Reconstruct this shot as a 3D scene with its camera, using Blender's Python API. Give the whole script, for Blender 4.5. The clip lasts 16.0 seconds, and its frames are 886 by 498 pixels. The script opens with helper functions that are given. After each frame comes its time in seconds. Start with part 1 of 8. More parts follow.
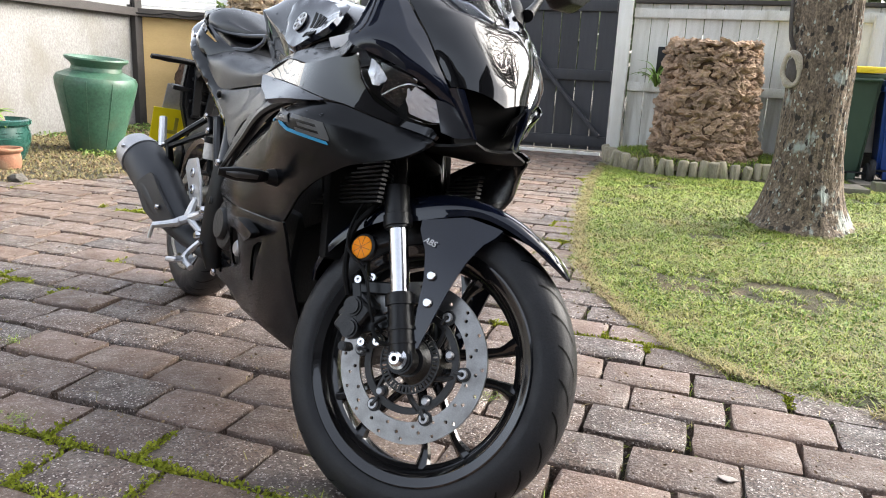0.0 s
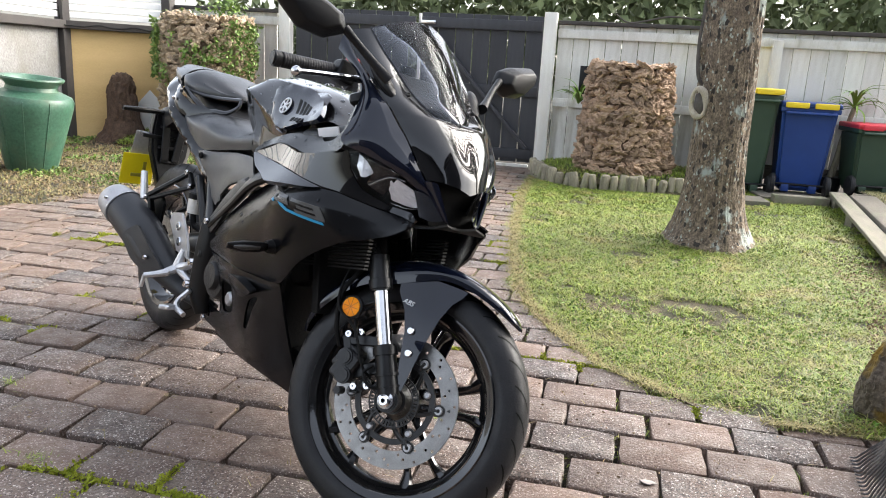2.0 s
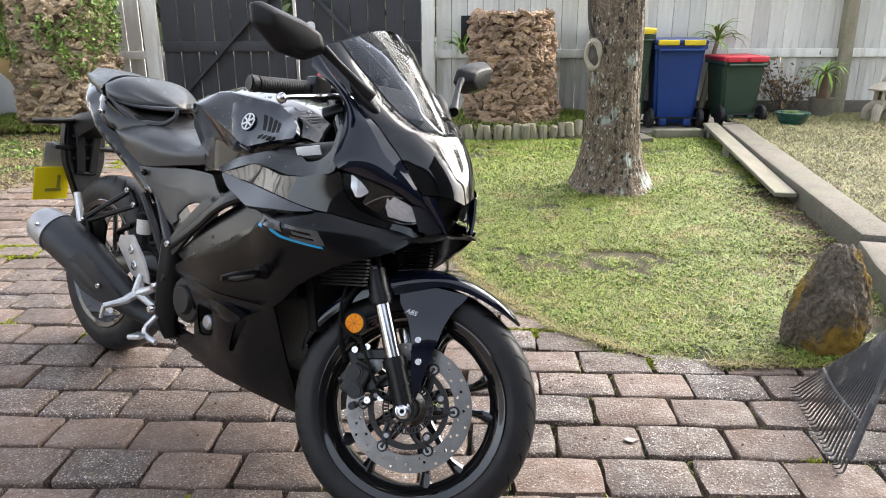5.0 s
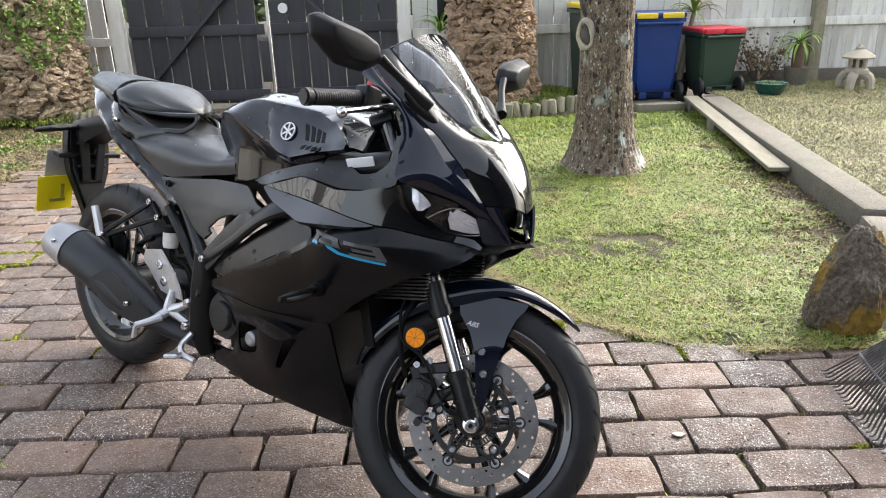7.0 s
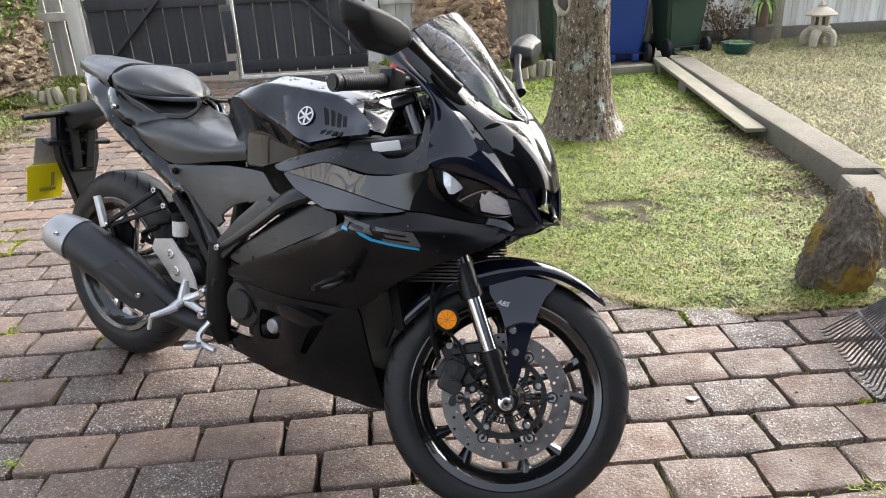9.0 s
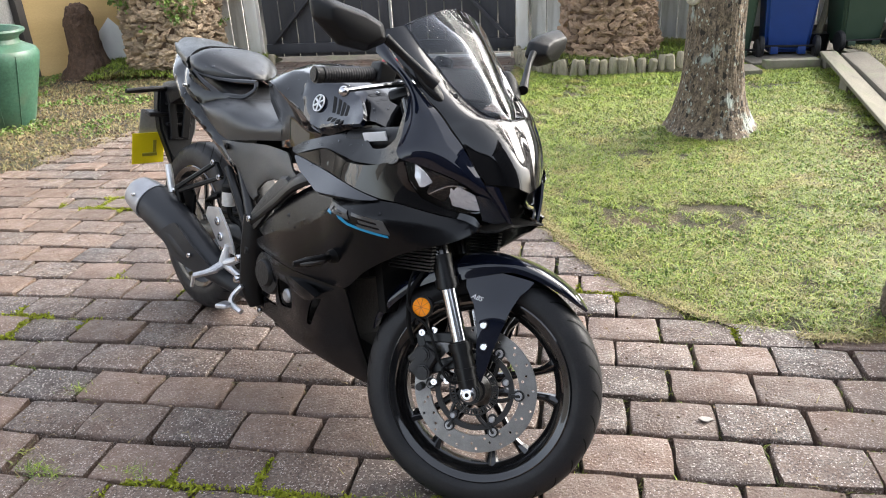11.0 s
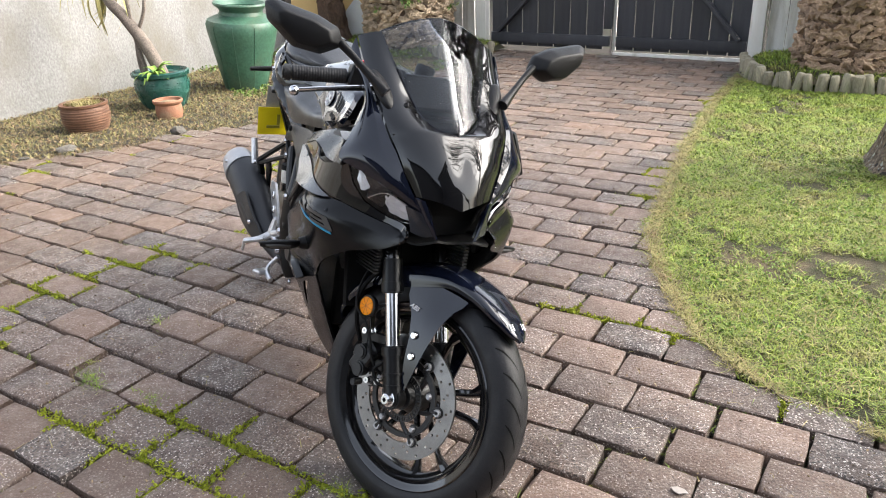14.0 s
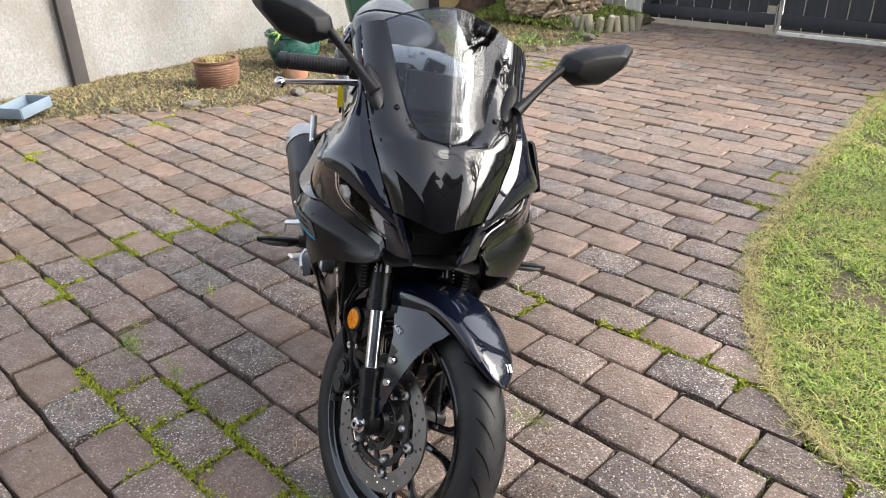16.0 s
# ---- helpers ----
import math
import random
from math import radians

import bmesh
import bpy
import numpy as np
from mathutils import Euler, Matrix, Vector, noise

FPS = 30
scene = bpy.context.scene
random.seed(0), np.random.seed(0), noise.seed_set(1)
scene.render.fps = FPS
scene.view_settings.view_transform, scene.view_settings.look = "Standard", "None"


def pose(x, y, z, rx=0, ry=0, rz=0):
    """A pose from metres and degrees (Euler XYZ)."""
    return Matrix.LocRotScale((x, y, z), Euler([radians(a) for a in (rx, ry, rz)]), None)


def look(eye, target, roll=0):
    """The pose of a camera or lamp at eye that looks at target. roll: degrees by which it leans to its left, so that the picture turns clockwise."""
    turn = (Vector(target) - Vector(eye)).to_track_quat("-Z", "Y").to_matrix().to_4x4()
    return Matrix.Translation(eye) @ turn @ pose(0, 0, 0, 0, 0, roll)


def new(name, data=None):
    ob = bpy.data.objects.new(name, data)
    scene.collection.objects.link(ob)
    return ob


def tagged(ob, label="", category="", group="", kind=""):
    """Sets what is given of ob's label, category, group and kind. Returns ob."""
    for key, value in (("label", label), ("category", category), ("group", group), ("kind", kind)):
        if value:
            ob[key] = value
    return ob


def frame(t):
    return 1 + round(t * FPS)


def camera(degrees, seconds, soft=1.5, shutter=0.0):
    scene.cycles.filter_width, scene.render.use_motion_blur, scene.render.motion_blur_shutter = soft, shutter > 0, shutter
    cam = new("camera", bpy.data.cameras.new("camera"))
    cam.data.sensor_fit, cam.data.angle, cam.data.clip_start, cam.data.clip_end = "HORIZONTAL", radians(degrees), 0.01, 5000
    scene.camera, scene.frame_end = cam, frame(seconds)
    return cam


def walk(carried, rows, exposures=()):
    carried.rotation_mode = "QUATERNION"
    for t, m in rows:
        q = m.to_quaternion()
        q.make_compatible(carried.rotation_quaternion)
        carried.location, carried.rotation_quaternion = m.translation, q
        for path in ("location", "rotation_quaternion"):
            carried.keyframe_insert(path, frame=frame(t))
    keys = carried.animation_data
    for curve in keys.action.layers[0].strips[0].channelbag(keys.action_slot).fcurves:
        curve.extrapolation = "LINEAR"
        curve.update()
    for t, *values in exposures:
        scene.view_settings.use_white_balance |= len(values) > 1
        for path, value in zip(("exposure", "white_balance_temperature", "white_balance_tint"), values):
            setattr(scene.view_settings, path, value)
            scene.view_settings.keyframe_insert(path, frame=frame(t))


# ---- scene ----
cam = camera(62.1, 16.0, 1.0)
METRES, EYE, TILT, LEAN, TURN = 2.87, 0.809, -13.86, -2.635, 19.0
ROWS = [
    (0.0, 0.0, 0.0, 0.0, 0.0, 0.0, -0.0),
    (0.5, 0.005, -0.0284, 0.0187, -0.02, -1.08, 0.03),
    (1.0, -0.0044, -0.0503, 0.0342, -0.97, -0.91, 0.03),
    (1.5, -0.0232, -0.0794, 0.0404, -3.04, -0.41, 0.24),
    (2.0, -0.0379, -0.1032, 0.0498, -5.69, -0.39, 0.95),
    (2.5, -0.0504, -0.126, 0.0584, -7.86, -0.86, 2.04),
    (3.0, -0.0596, -0.1414, 0.0681, -9.44, -1.51, 3.1),
    (3.5, -0.075, -0.1486, 0.073, -10.79, -2.32, 3.97),
    (6.0, -0.1546, -0.0746, 0.1293, -17.36, -6.87, 7.83),
    (6.5, -0.1641, -0.0727, 0.136, -17.49, -7.18, 8.08),
    (7.0, -0.191, -0.0623, 0.1442, -18.59, -7.86, 8.69),
    (7.5, -0.2229, -0.0503, 0.1537, -21.17, -8.98, 9.68),
    (8.0, -0.2446, -0.0437, 0.1583, -23.47, -9.96, 10.42),
    (8.5, -0.2533, -0.0432, 0.1621, -23.89, -10.57, 10.63),
    (9.0, -0.2378, -0.0444, 0.1658, -21.97, -11.11, 10.36),
    (9.5, -0.2063, -0.0542, 0.1659, -18.35, -11.58, 9.68),
    (12.0, -0.0258, -0.1268, 0.1441, -1.09, -9.37, 5.87),
    (12.5, 0.0139, -0.1257, 0.1478, 2.5, -9.01, 4.71),
    (13.0, 0.0748, -0.1153, 0.1469, 6.52, -8.76, 3.4),
    (13.5, 0.1215, -0.1072, 0.1462, 10.15, -9.03, 2.27),
    (14.0, 0.1473, -0.0864, 0.1493, 12.9, -9.56, 1.49),
    (14.5, 0.1702, -0.0479, 0.1596, 15.62, -9.98, 0.69),
    (15.0, 0.1887, -0.0256, 0.1673, 18.59, -10.45, -0.06),
    (15.5, 0.208, -0.0092, 0.1712, 21.8, -11.22, -0.83),
    (16.0, 0.2383, 0.0198, 0.1792, 25.47, -12.42, -2.09),
]
walk(cam, [(t, pose(0, 0, EYE, TILT, LEAN, TURN) @ pose(METRES * x, METRES * y, METRES * z, 90 + pitch, roll, yaw)) for t, x, y, z, yaw, pitch, roll in ROWS], ((0.0, 2.2), (12.0, 2.2), (16.0, 2.1)))

# ---- world and light ----
world = bpy.data.worlds.new("sky")
scene.world = world
world.use_nodes = True
wn, wl = world.node_tree.nodes, world.node_tree.links
wn.clear()
sky = wn.new("ShaderNodeTexSky")
sky.sky_type, sky.sun_disc = "NISHITA", False
sky.sun_elevation, sky.sun_rotation = radians(35), radians(54)
sky.air_density, sky.dust_density, sky.ozone_density = 1.0, 4.0, 1.0
grey = wn.new("ShaderNodeHueSaturation")          # cloud cover takes most of the blue out
grey.inputs["Saturation"].default_value = 0.44
wbg, wout = wn.new("ShaderNodeBackground"), wn.new("ShaderNodeOutputWorld")
wbg.inputs["Strength"].default_value = 0.15
wl.new(sky.outputs[0], grey.inputs["Color"])
wl.new(grey.outputs[0], wbg.inputs["Color"])
wl.new(wbg.outputs[0], wout.inputs["Surface"])
sun = new("sun", bpy.data.lights.new("sun", "SUN"))
sun.data.energy, sun.data.angle, sun.data.color = 1.1, radians(52), (1.0, 0.96, 0.9)
AZ, EL = radians(54), radians(35)                  # azimuth from +y towards +x
sun.matrix_world = look((0, 0, 10), Vector((0, 0, 10)) - Vector((math.sin(AZ) * math.cos(EL), math.cos(AZ) * math.cos(EL), math.sin(EL))))

# ---- materials ----
def mat(name, a, b=None, scale=6.0, rough=0.6, metal=0.0, bump=0.0, bscale=60.0, rvar=0.0, spec=0.5, coat=0.0, rand=0.0, c=None, cscale=1.5, cut=(0.45, 0.65), world_xyz=False, stretch=(1, 1, 1), fine=0.15, island=False, hue=None, speck=None):
    """A surface: colours a and b mixed by noise, patches of c, relief, and a change of value (rand) from piece to piece."""
    m = bpy.data.materials.new(name)
    m.use_nodes = True
    n, l = m.node_tree.nodes, m.node_tree.links
    p = n["Principled BSDF"]
    b = b or tuple(v * 0.8 for v in a)
    co = n.new("ShaderNodeNewGeometry").outputs["Position"] if world_xyz else n.new("ShaderNodeTexCoord").outputs["Object"]
    mp = n.new("ShaderNodeMapping")
    mp.inputs["Scale"].default_value = stretch
    l.new(co, mp.inputs["Vector"])
    co = mp.outputs[0]

    def nz(s, detail=6.0, rgh=0.6):
        t = n.new("ShaderNodeTexNoise")
        t.inputs["Scale"].default_value, t.inputs["Detail"].default_value, t.inputs["Roughness"].default_value = s, detail, rgh
        l.new(co, t.inputs["Vector"])
        return t.outputs["Fac"]

    def mix(f, x, y, kind="MIX"):
        t = n.new("ShaderNodeMix")
        t.data_type, t.blend_type = "RGBA", kind
        if isinstance(f, float):
            t.inputs[0].default_value = f
        else:
            l.new(f, t.inputs[0])
        for s, v in ((t.inputs[6], x), (t.inputs[7], y)):
            if isinstance(v, tuple):
                s.default_value = (*v[:3], 1)
            else:
                l.new(v, s)
        return t.outputs[2]

    def ramp(f, lo, hi):
        t = n.new("ShaderNodeMapRange")
        t.inputs[1].default_value, t.inputs[2].default_value = lo, hi
        l.new(f, t.inputs[0])
        return t.outputs[0]

    col = mix(ramp(nz(scale), 0.3, 0.7), a, b)
    if fine:
        g = ramp(nz(bscale * 1.7, 3.0), 0.25, 0.75)
        col = mix(fine, col, mix(g, (0.0, 0.0, 0.0), (1.0, 1.0, 1.0)), "OVERLAY")
    if c:
        col = mix(ramp(nz(cscale, 8.0), *cut), col, c)
    if speck:                                       # bright and dark grains
        for tint, s_, lo, hi in speck:
            t = n.new("ShaderNodeTexVoronoi")
            t.inputs["Scale"].default_value = s_
            l.new(co, t.inputs["Vector"])
            sep = n.new("ShaderNodeSeparateColor")
            l.new(t.outputs["Color"], sep.inputs[0])
            col = mix(ramp(sep.outputs[0], lo, hi), col, tint)
    if rand:
        if island:
            r = n.new("ShaderNodeNewGeometry").outputs["Random Per Island"]
        else:
            r = n.new("ShaderNodeObjectInfo").outputs["Random"]
        t = n.new("ShaderNodeMapRange")
        t.inputs[3].default_value, t.inputs[4].default_value = 1 - rand, 1 + rand
        l.new(r, t.inputs[0])
        if hue:
            h = n.new("ShaderNodeMath")
            h.operation, h.inputs[1].default_value = "PINGPONG", 0.13
            l.new(r, h.inputs[0])
            hm = n.new("ShaderNodeMapRange")
            hm.inputs[2].default_value = 0.13
            l.new(h.outputs[0], hm.inputs[0])
            col = mix(hm.outputs[0], col, mix(0.75, col, hue))
        v = n.new("ShaderNodeVectorMath")
        v.operation = "SCALE"
        l.new(col, v.inputs[0])
        l.new(t.outputs[0], v.inputs["Scale"])
        col = v.outputs[0]
    l.new(col, p.inputs["Base Color"])
    p.inputs["Roughness"].default_value, p.inputs["Metallic"].default_value = rough, metal
    p.inputs["Specular IOR Level"].default_value, p.inputs["Coat Weight"].default_value = spec, coat
    p.inputs["Coat Roughness"].default_value = 0.02
    if rvar:
        t = n.new("ShaderNodeMapRange")
        t.inputs[1].default_value, t.inputs[2].default_value = 0.35, 0.65
        t.inputs[3].default_value, t.inputs[4].default_value = max(0.02, rough - rvar), min(1.0, rough + rvar)
        l.new(nz(scale * 1.7, 4.0), t.inputs[0])
        l.new(t.outputs[0], p.inputs["Roughness"])
    if bump:
        bm_ = n.new("ShaderNodeBump")
        bm_.inputs["Strength"].default_value, bm_.inputs["Distance"].default_value = bump, 0.01
        l.new(nz(bscale, 5.0), bm_.inputs["Height"])
        l.new(bm_.outputs[0], p.inputs["Normal"])
    return m


def glass(name, tint, rough=0.0, clear=0.8, ior=1.45):
    """A thin pane: part of the light passes straight, the rest is mirrored by Fresnel."""
    m = bpy.data.materials.new(name)
    m.use_nodes = True
    n, l = m.node_tree.nodes, m.node_tree.links
    n.clear()
    o, mx = n.new("ShaderNodeOutputMaterial"), n.new("ShaderNodeMixShader")
    tr, gl, fr = n.new("ShaderNodeBsdfTransparent"), n.new("ShaderNodeBsdfGlossy"), n.new("ShaderNodeFresnel")
    tr.inputs[0].default_value = (*tint, 1)
    gl.inputs["Roughness"].default_value, fr.inputs[0].default_value = rough, ior
    l.new(fr.outputs[0], mx.inputs[0])
    l.new(tr.outputs[0], mx.inputs[1])
    l.new(gl.outputs[0], mx.inputs[2])
    l.new(mx.outputs[0], o.inputs[0])
    return m


GLOSS = mat("gloss_black_paint", (0.003, 0.003, 0.0035), (0.0035, 0.0035, 0.004), rough=0.2, coat=1.0, fine=0.0, spec=0.06)
NAVY = mat("gloss_black_blue_paint", (0.003, 0.0045, 0.011), (0.0035, 0.005, 0.012), rough=0.2, coat=1.0, fine=0.0, spec=0.06)
SATIN = mat("matte_black_paint", (0.0025, 0.0026, 0.0032), (0.0032, 0.0033, 0.004), scale=3, spec=0.27, rough=0.23, rvar=0.03, bump=0.02, bscale=900, fine=0.03)
# black paint whose base is lifted to grey to stand in for mirrored sky
SHEENBLACK = mat("sky_sheen_black_paint", (0.012, 0.0125, 0.016), (0.015, 0.0155, 0.019), rough=0.26, fine=0.02, coat=0.15, spec=0.9)
PLASTIC = mat("black_textured_plastic", (0.0042, 0.0042, 0.005), (0.006, 0.006, 0.0065), scale=20, rough=0.42, bump=0.15, bscale=700, fine=0.1, spec=0.25)
FRAME = mat("black_frame_enamel", (0.004, 0.004, 0.0045), (0.0055, 0.0055, 0.006), rough=0.32, bump=0.06, bscale=250, fine=0.05, spec=0.28)
SEAT = mat("wet_black_seat_vinyl", (0.011, 0.0115, 0.013), (0.015, 0.0155, 0.017), scale=9, rough=0.34, rvar=0.06, bump=0.12, bscale=420, fine=0.1, spec=0.75)
WORN = mat("worn_black_plastic", (0.055, 0.056, 0.06), (0.085, 0.086, 0.09), scale=18, rough=0.5, bump=0.2, bscale=300, fine=0.3, c=(0.22, 0.21, 0.20), cscale=14, cut=(0.56, 0.68))
RUBBER = mat("tyre_rubber", (0.011, 0.011, 0.0125), (0.016, 0.016, 0.017), scale=14, rough=0.5, rvar=0.08, bump=0.10, bscale=160, c=(0.026, 0.025, 0.024), cscale=5, cut=(0.6, 0.85), fine=0.2, spec=0.3)
RIM = mat("gloss_black_wheel", (0.005, 0.005, 0.0055), (0.007, 0.007, 0.0075), rough=0.14, coat=0.6, fine=0.03)
STEEL = mat("brushed_disc_steel", (0.24, 0.235, 0.23), (0.18, 0.175, 0.17), scale=25, rough=0.40, metal=1.0, rvar=0.08, bump=0.05, bscale=200)
CHROME = mat("polished_steel", (0.62, 0.62, 0.63), (0.55, 0.55, 0.56), scale=10, rough=0.16, metal=1.0, fine=0.05)
BOWL = mat("headlight_bowl", (0.88, 0.88, 0.90), (0.72, 0.72, 0.75), scale=90, rough=0.24, metal=0.45, fine=0.2, bump=0.3, bscale=120)
ALU = mat("cast_aluminium", (0.62, 0.62, 0.63), (0.52, 0.52, 0.53), scale=30, rough=0.36, metal=0.85, bump=0.1, bscale=200)
SILVER = mat("silver_paint_metal", (0.38, 0.38, 0.39), (0.32, 0.32, 0.33), scale=30, rough=0.42, metal=0.7, bump=0.08, bscale=260)
ENGINE = mat("dark_engine_metal", (0.009, 0.009, 0.0095), (0.015, 0.015, 0.0155), scale=12, rough=0.42, metal=0.2, bump=0.2, bscale=140)
MUFFLER = mat("matte_black_muffler", (0.011, 0.012, 0.0145), (0.014, 0.015, 0.018), scale=8, rough=0.45, bump=0.08, bscale=400, spec=0.4)
AMBER = mat("amber_reflector", (0.95, 0.27, 0.0), (1.0, 0.36, 0.0), scale=60, rough=0.4, bump=0.5, bscale=500, coat=0.15, fine=0.3, spec=0.2)
AMBERDARK = mat("amber_lens_rib", (0.55, 0.13, 0.0), (0.5, 0.12, 0.0), rough=0.35)
YELLOW = mat("yellow_plate", (0.80, 0.66, 0.01), (0.75, 0.60, 0.01), rough=0.3, fine=0.05)
PLATEMARK = mat("show_through_mark", (0.30, 0.26, 0.03), rough=0.4)
RED = mat("red_switch_plastic", (0.55, 0.012, 0.03), rough=0.35)
BLUE = mat("cyan_decal", (0.012, 0.26, 0.48), (0.012, 0.24, 0.45), rough=0.35, fine=0.0)
DECAL = mat("grey_decal", (0.055, 0.054, 0.053), (0.06, 0.06, 0.06), rough=0.35, fine=0.0)
WHITE = mat("white_mark", (0.75, 0.75, 0.76), rough=0.35, fine=0.05)
FINS = mat("radiator_fin_metal", (0.05, 0.05, 0.05), (0.035, 0.035, 0.036), rough=0.4, metal=0.6, fine=0.05)
RADIATOR = mat("radiator_fins", (0.003, 0.003, 0.003), (0.005, 0.005, 0.005), rough=0.6, spec=0.15)
SIDECOVER = mat("grained_side_cover", (0.016, 0.016, 0.016), (0.021, 0.021, 0.0205), scale=14, rough=0.42, bump=0.2, bscale=500, fine=0.12, spec=0.5, coat=0.15)
HOLDER = mat("clear_plate_holder", (0.36, 0.35, 0.33), (0.28, 0.275, 0.26), rough=0.2, fine=0.1)
PALMGREY = mat("grey_palm_fibre", (0.54, 0.42, 0.29), (0.32, 0.24, 0.16), scale=10, rough=0.95, bump=0.9, bscale=60, rand=0.4, fine=0.5)
PEAT = mat("dark_fibrous_bark", (0.12, 0.075, 0.05), (0.05, 0.03, 0.02), scale=30, rough=0.95, bump=1.0, bscale=90, fine=0.6)
SCREEN = glass("smoked_windscreen", (0.66, 0.68, 0.71), 0.02, ior=1.42)
LENS = glass("clear_lens", (0.97, 0.98, 0.99), ior=1.14)
MIRROR = mat("mirror_silver", (0.9, 0.9, 0.9), (0.9, 0.9, 0.9), rough=0.01, metal=1.0, fine=0.0)
FLUID = mat("translucent_reservoir", (0.62, 0.60, 0.55), (0.55, 0.53, 0.5), rough=0.3)
DROP = glass("water_drop", (0.85, 0.87, 0.9), ior=1.5)

PAVER = mat("concrete_paver", (0.156, 0.114, 0.092), (0.088, 0.065, 0.053), scale=7.0, rough=0.58, rvar=0.28, bump=0.6, bscale=120, rand=0.20, c=(0.066, 0.057, 0.053), cscale=2.2, cut=(0.45, 0.62), world_xyz=True, fine=0.8, hue=(0.172, 0.112, 0.082), speck=(((0.30, 0.265, 0.24), 230, 0.86, 0.91), ((0.02, 0.018, 0.017), 190, 0.83, 0.89), ((0.62, 0.57, 0.53), 300, 0.955, 0.965)))
PAVERS_FAR = mat("concrete_paver_far", (0.158, 0.112, 0.083), (0.094, 0.067, 0.051), scale=7.0, rough=0.56, rvar=0.24, bump=0.6, bscale=120, rand=0.22, c=(0.064, 0.053, 0.046), cscale=2.0, cut=(0.47, 0.62), world_xyz=True, fine=0.8, island=True, hue=(0.175, 0.110, 0.074), speck=(((0.30, 0.265, 0.24), 230, 0.86, 0.91), ((0.02, 0.018, 0.017), 190, 0.83, 0.89), ((0.62, 0.57, 0.53), 300, 0.955, 0.965)))
SOIL = mat("damp_soil", (0.024, 0.019, 0.014), (0.045, 0.036, 0.026), scale=9, rough=0.95, bump=1.0, bscale=70, c=(0.03, 0.037, 0.012), cscale=3, cut=(0.5, 0.65), world_xyz=True, fine=0.4)
LAWN = mat("lawn_soil", (0.030, 0.034, 0.010), (0.058, 0.045, 0.022), scale=7, rough=0.95, bump=1.0, bscale=140, c=(0.10, 0.074, 0.043), cscale=2.6, cut=(0.5, 0.62), world_xyz=True, fine=0.8)
# mixed greens; the dark-to-bright noise also paints in shade between tufts
GRASS = mat("grass_blades", (0.036, 0.098, 0.004), (0.19, 0.31, 0.021), scale=20.0, rough=0.55, rand=0.6, c=(0.26, 0.205, 0.08), cscale=3.6, cut=(0.53, 0.65), world_xyz=True, fine=0.0, island=True, hue=(0.31, 0.33, 0.055))
TERRACEGRASS = mat("terrace_grass_blades", (0.29, 0.275, 0.125), (0.165, 0.23, 0.05), scale=12, rough=0.65, rand=0.3, c=(0.22, 0.165, 0.085), cscale=4, cut=(0.54, 0.66), world_xyz=True, fine=0.0, island=True, hue=(0.40, 0.33, 0.17))
DRYGRASS = mat("dry_grass", (0.34, 0.305, 0.115), (0.12, 0.16, 0.03), scale=10, rough=0.7, rand=0.5, c=(0.15, 0.11, 0.05), cscale=5, cut=(0.52, 0.66), world_xyz=True, fine=0.0, island=True, hue=(0.30, 0.21, 0.10))
MOSS = mat("bright_moss", (0.24, 0.30, 0.012), (0.36, 0.38, 0.03), scale=30, rough=0.9, bump=1.0, bscale=180, fine=0.4, world_xyz=True)
LEAF = mat("weed_leaves", (0.13, 0.24, 0.03), (0.2, 0.3, 0.05), scale=12, rough=0.5, rand=0.35, island=True, fine=0.0)
IVY = mat("ivy_leaves", (0.09, 0.17, 0.025), (0.15, 0.22, 0.04), scale=12, rough=0.5, rand=0.4, island=True, fine=0.0)
# leaf green paled and greyed: distance haze is put into the colour
FAR = mat("far_foliage", (0.085, 0.11, 0.045), (0.14, 0.165, 0.075), scale=1.5, rough=0.8, rand=0.45, island=True, fine=0.0, world_xyz=True)
BARK = mat("tree_bark", (0.21, 0.16, 0.11), (0.065, 0.048, 0.034), scale=34, rough=0.9, bump=1.0, bscale=70, c=(0.30, 0.33, 0.295), cscale=6.5, cut=(0.585, 0.65), stretch=(1, 1, 0.6), fine=0.85, speck=(((0.33, 0.35, 0.30), 110, 0.95, 0.97), ((0.025, 0.02, 0.016), 60, 0.9, 0.94)))
STEM = mat("grey_brown_stem", (0.19, 0.155, 0.13), (0.12, 0.098, 0.08), scale=14, rough=0.9, bump=0.5, bscale=60, fine=0.4)
TWIG = mat("bare_twigs", (0.06, 0.05, 0.045), (0.09, 0.08, 0.07), rough=0.9, scale=20)
PALM = mat("palm_stump_fibre", (0.52, 0.37, 0.255), (0.31, 0.21, 0.14), scale=10, rough=0.95, bump=0.9, bscale=60, rand=0.35, fine=0.5)
PALMCORE = mat("palm_stump_core", (0.10, 0.062, 0.04), (0.15, 0.10, 0.065), scale=14, rough=0.95, bump=1.0, bscale=50)
LOG = mat("weathered_log", (0.27, 0.24, 0.175), (0.19, 0.17, 0.115), scale=12, rough=0.9, bump=0.6, bscale=80, rand=0.25, stretch=(1, 1, 0.3), c=(0.12, 0.14, 0.06), cscale=4, cut=(0.52, 0.7), fine=0.3)
BOARD = mat("weathered_white_board", (0.72, 0.71, 0.67), (0.56, 0.55, 0.505), scale=3, rough=0.85, bump=0.4, bscale=90, rand=0.14, stretch=(4, 4, 0.6), c=(0.36, 0.335, 0.265), cscale=2.0, cut=(0.52, 0.74), fine=0.4)
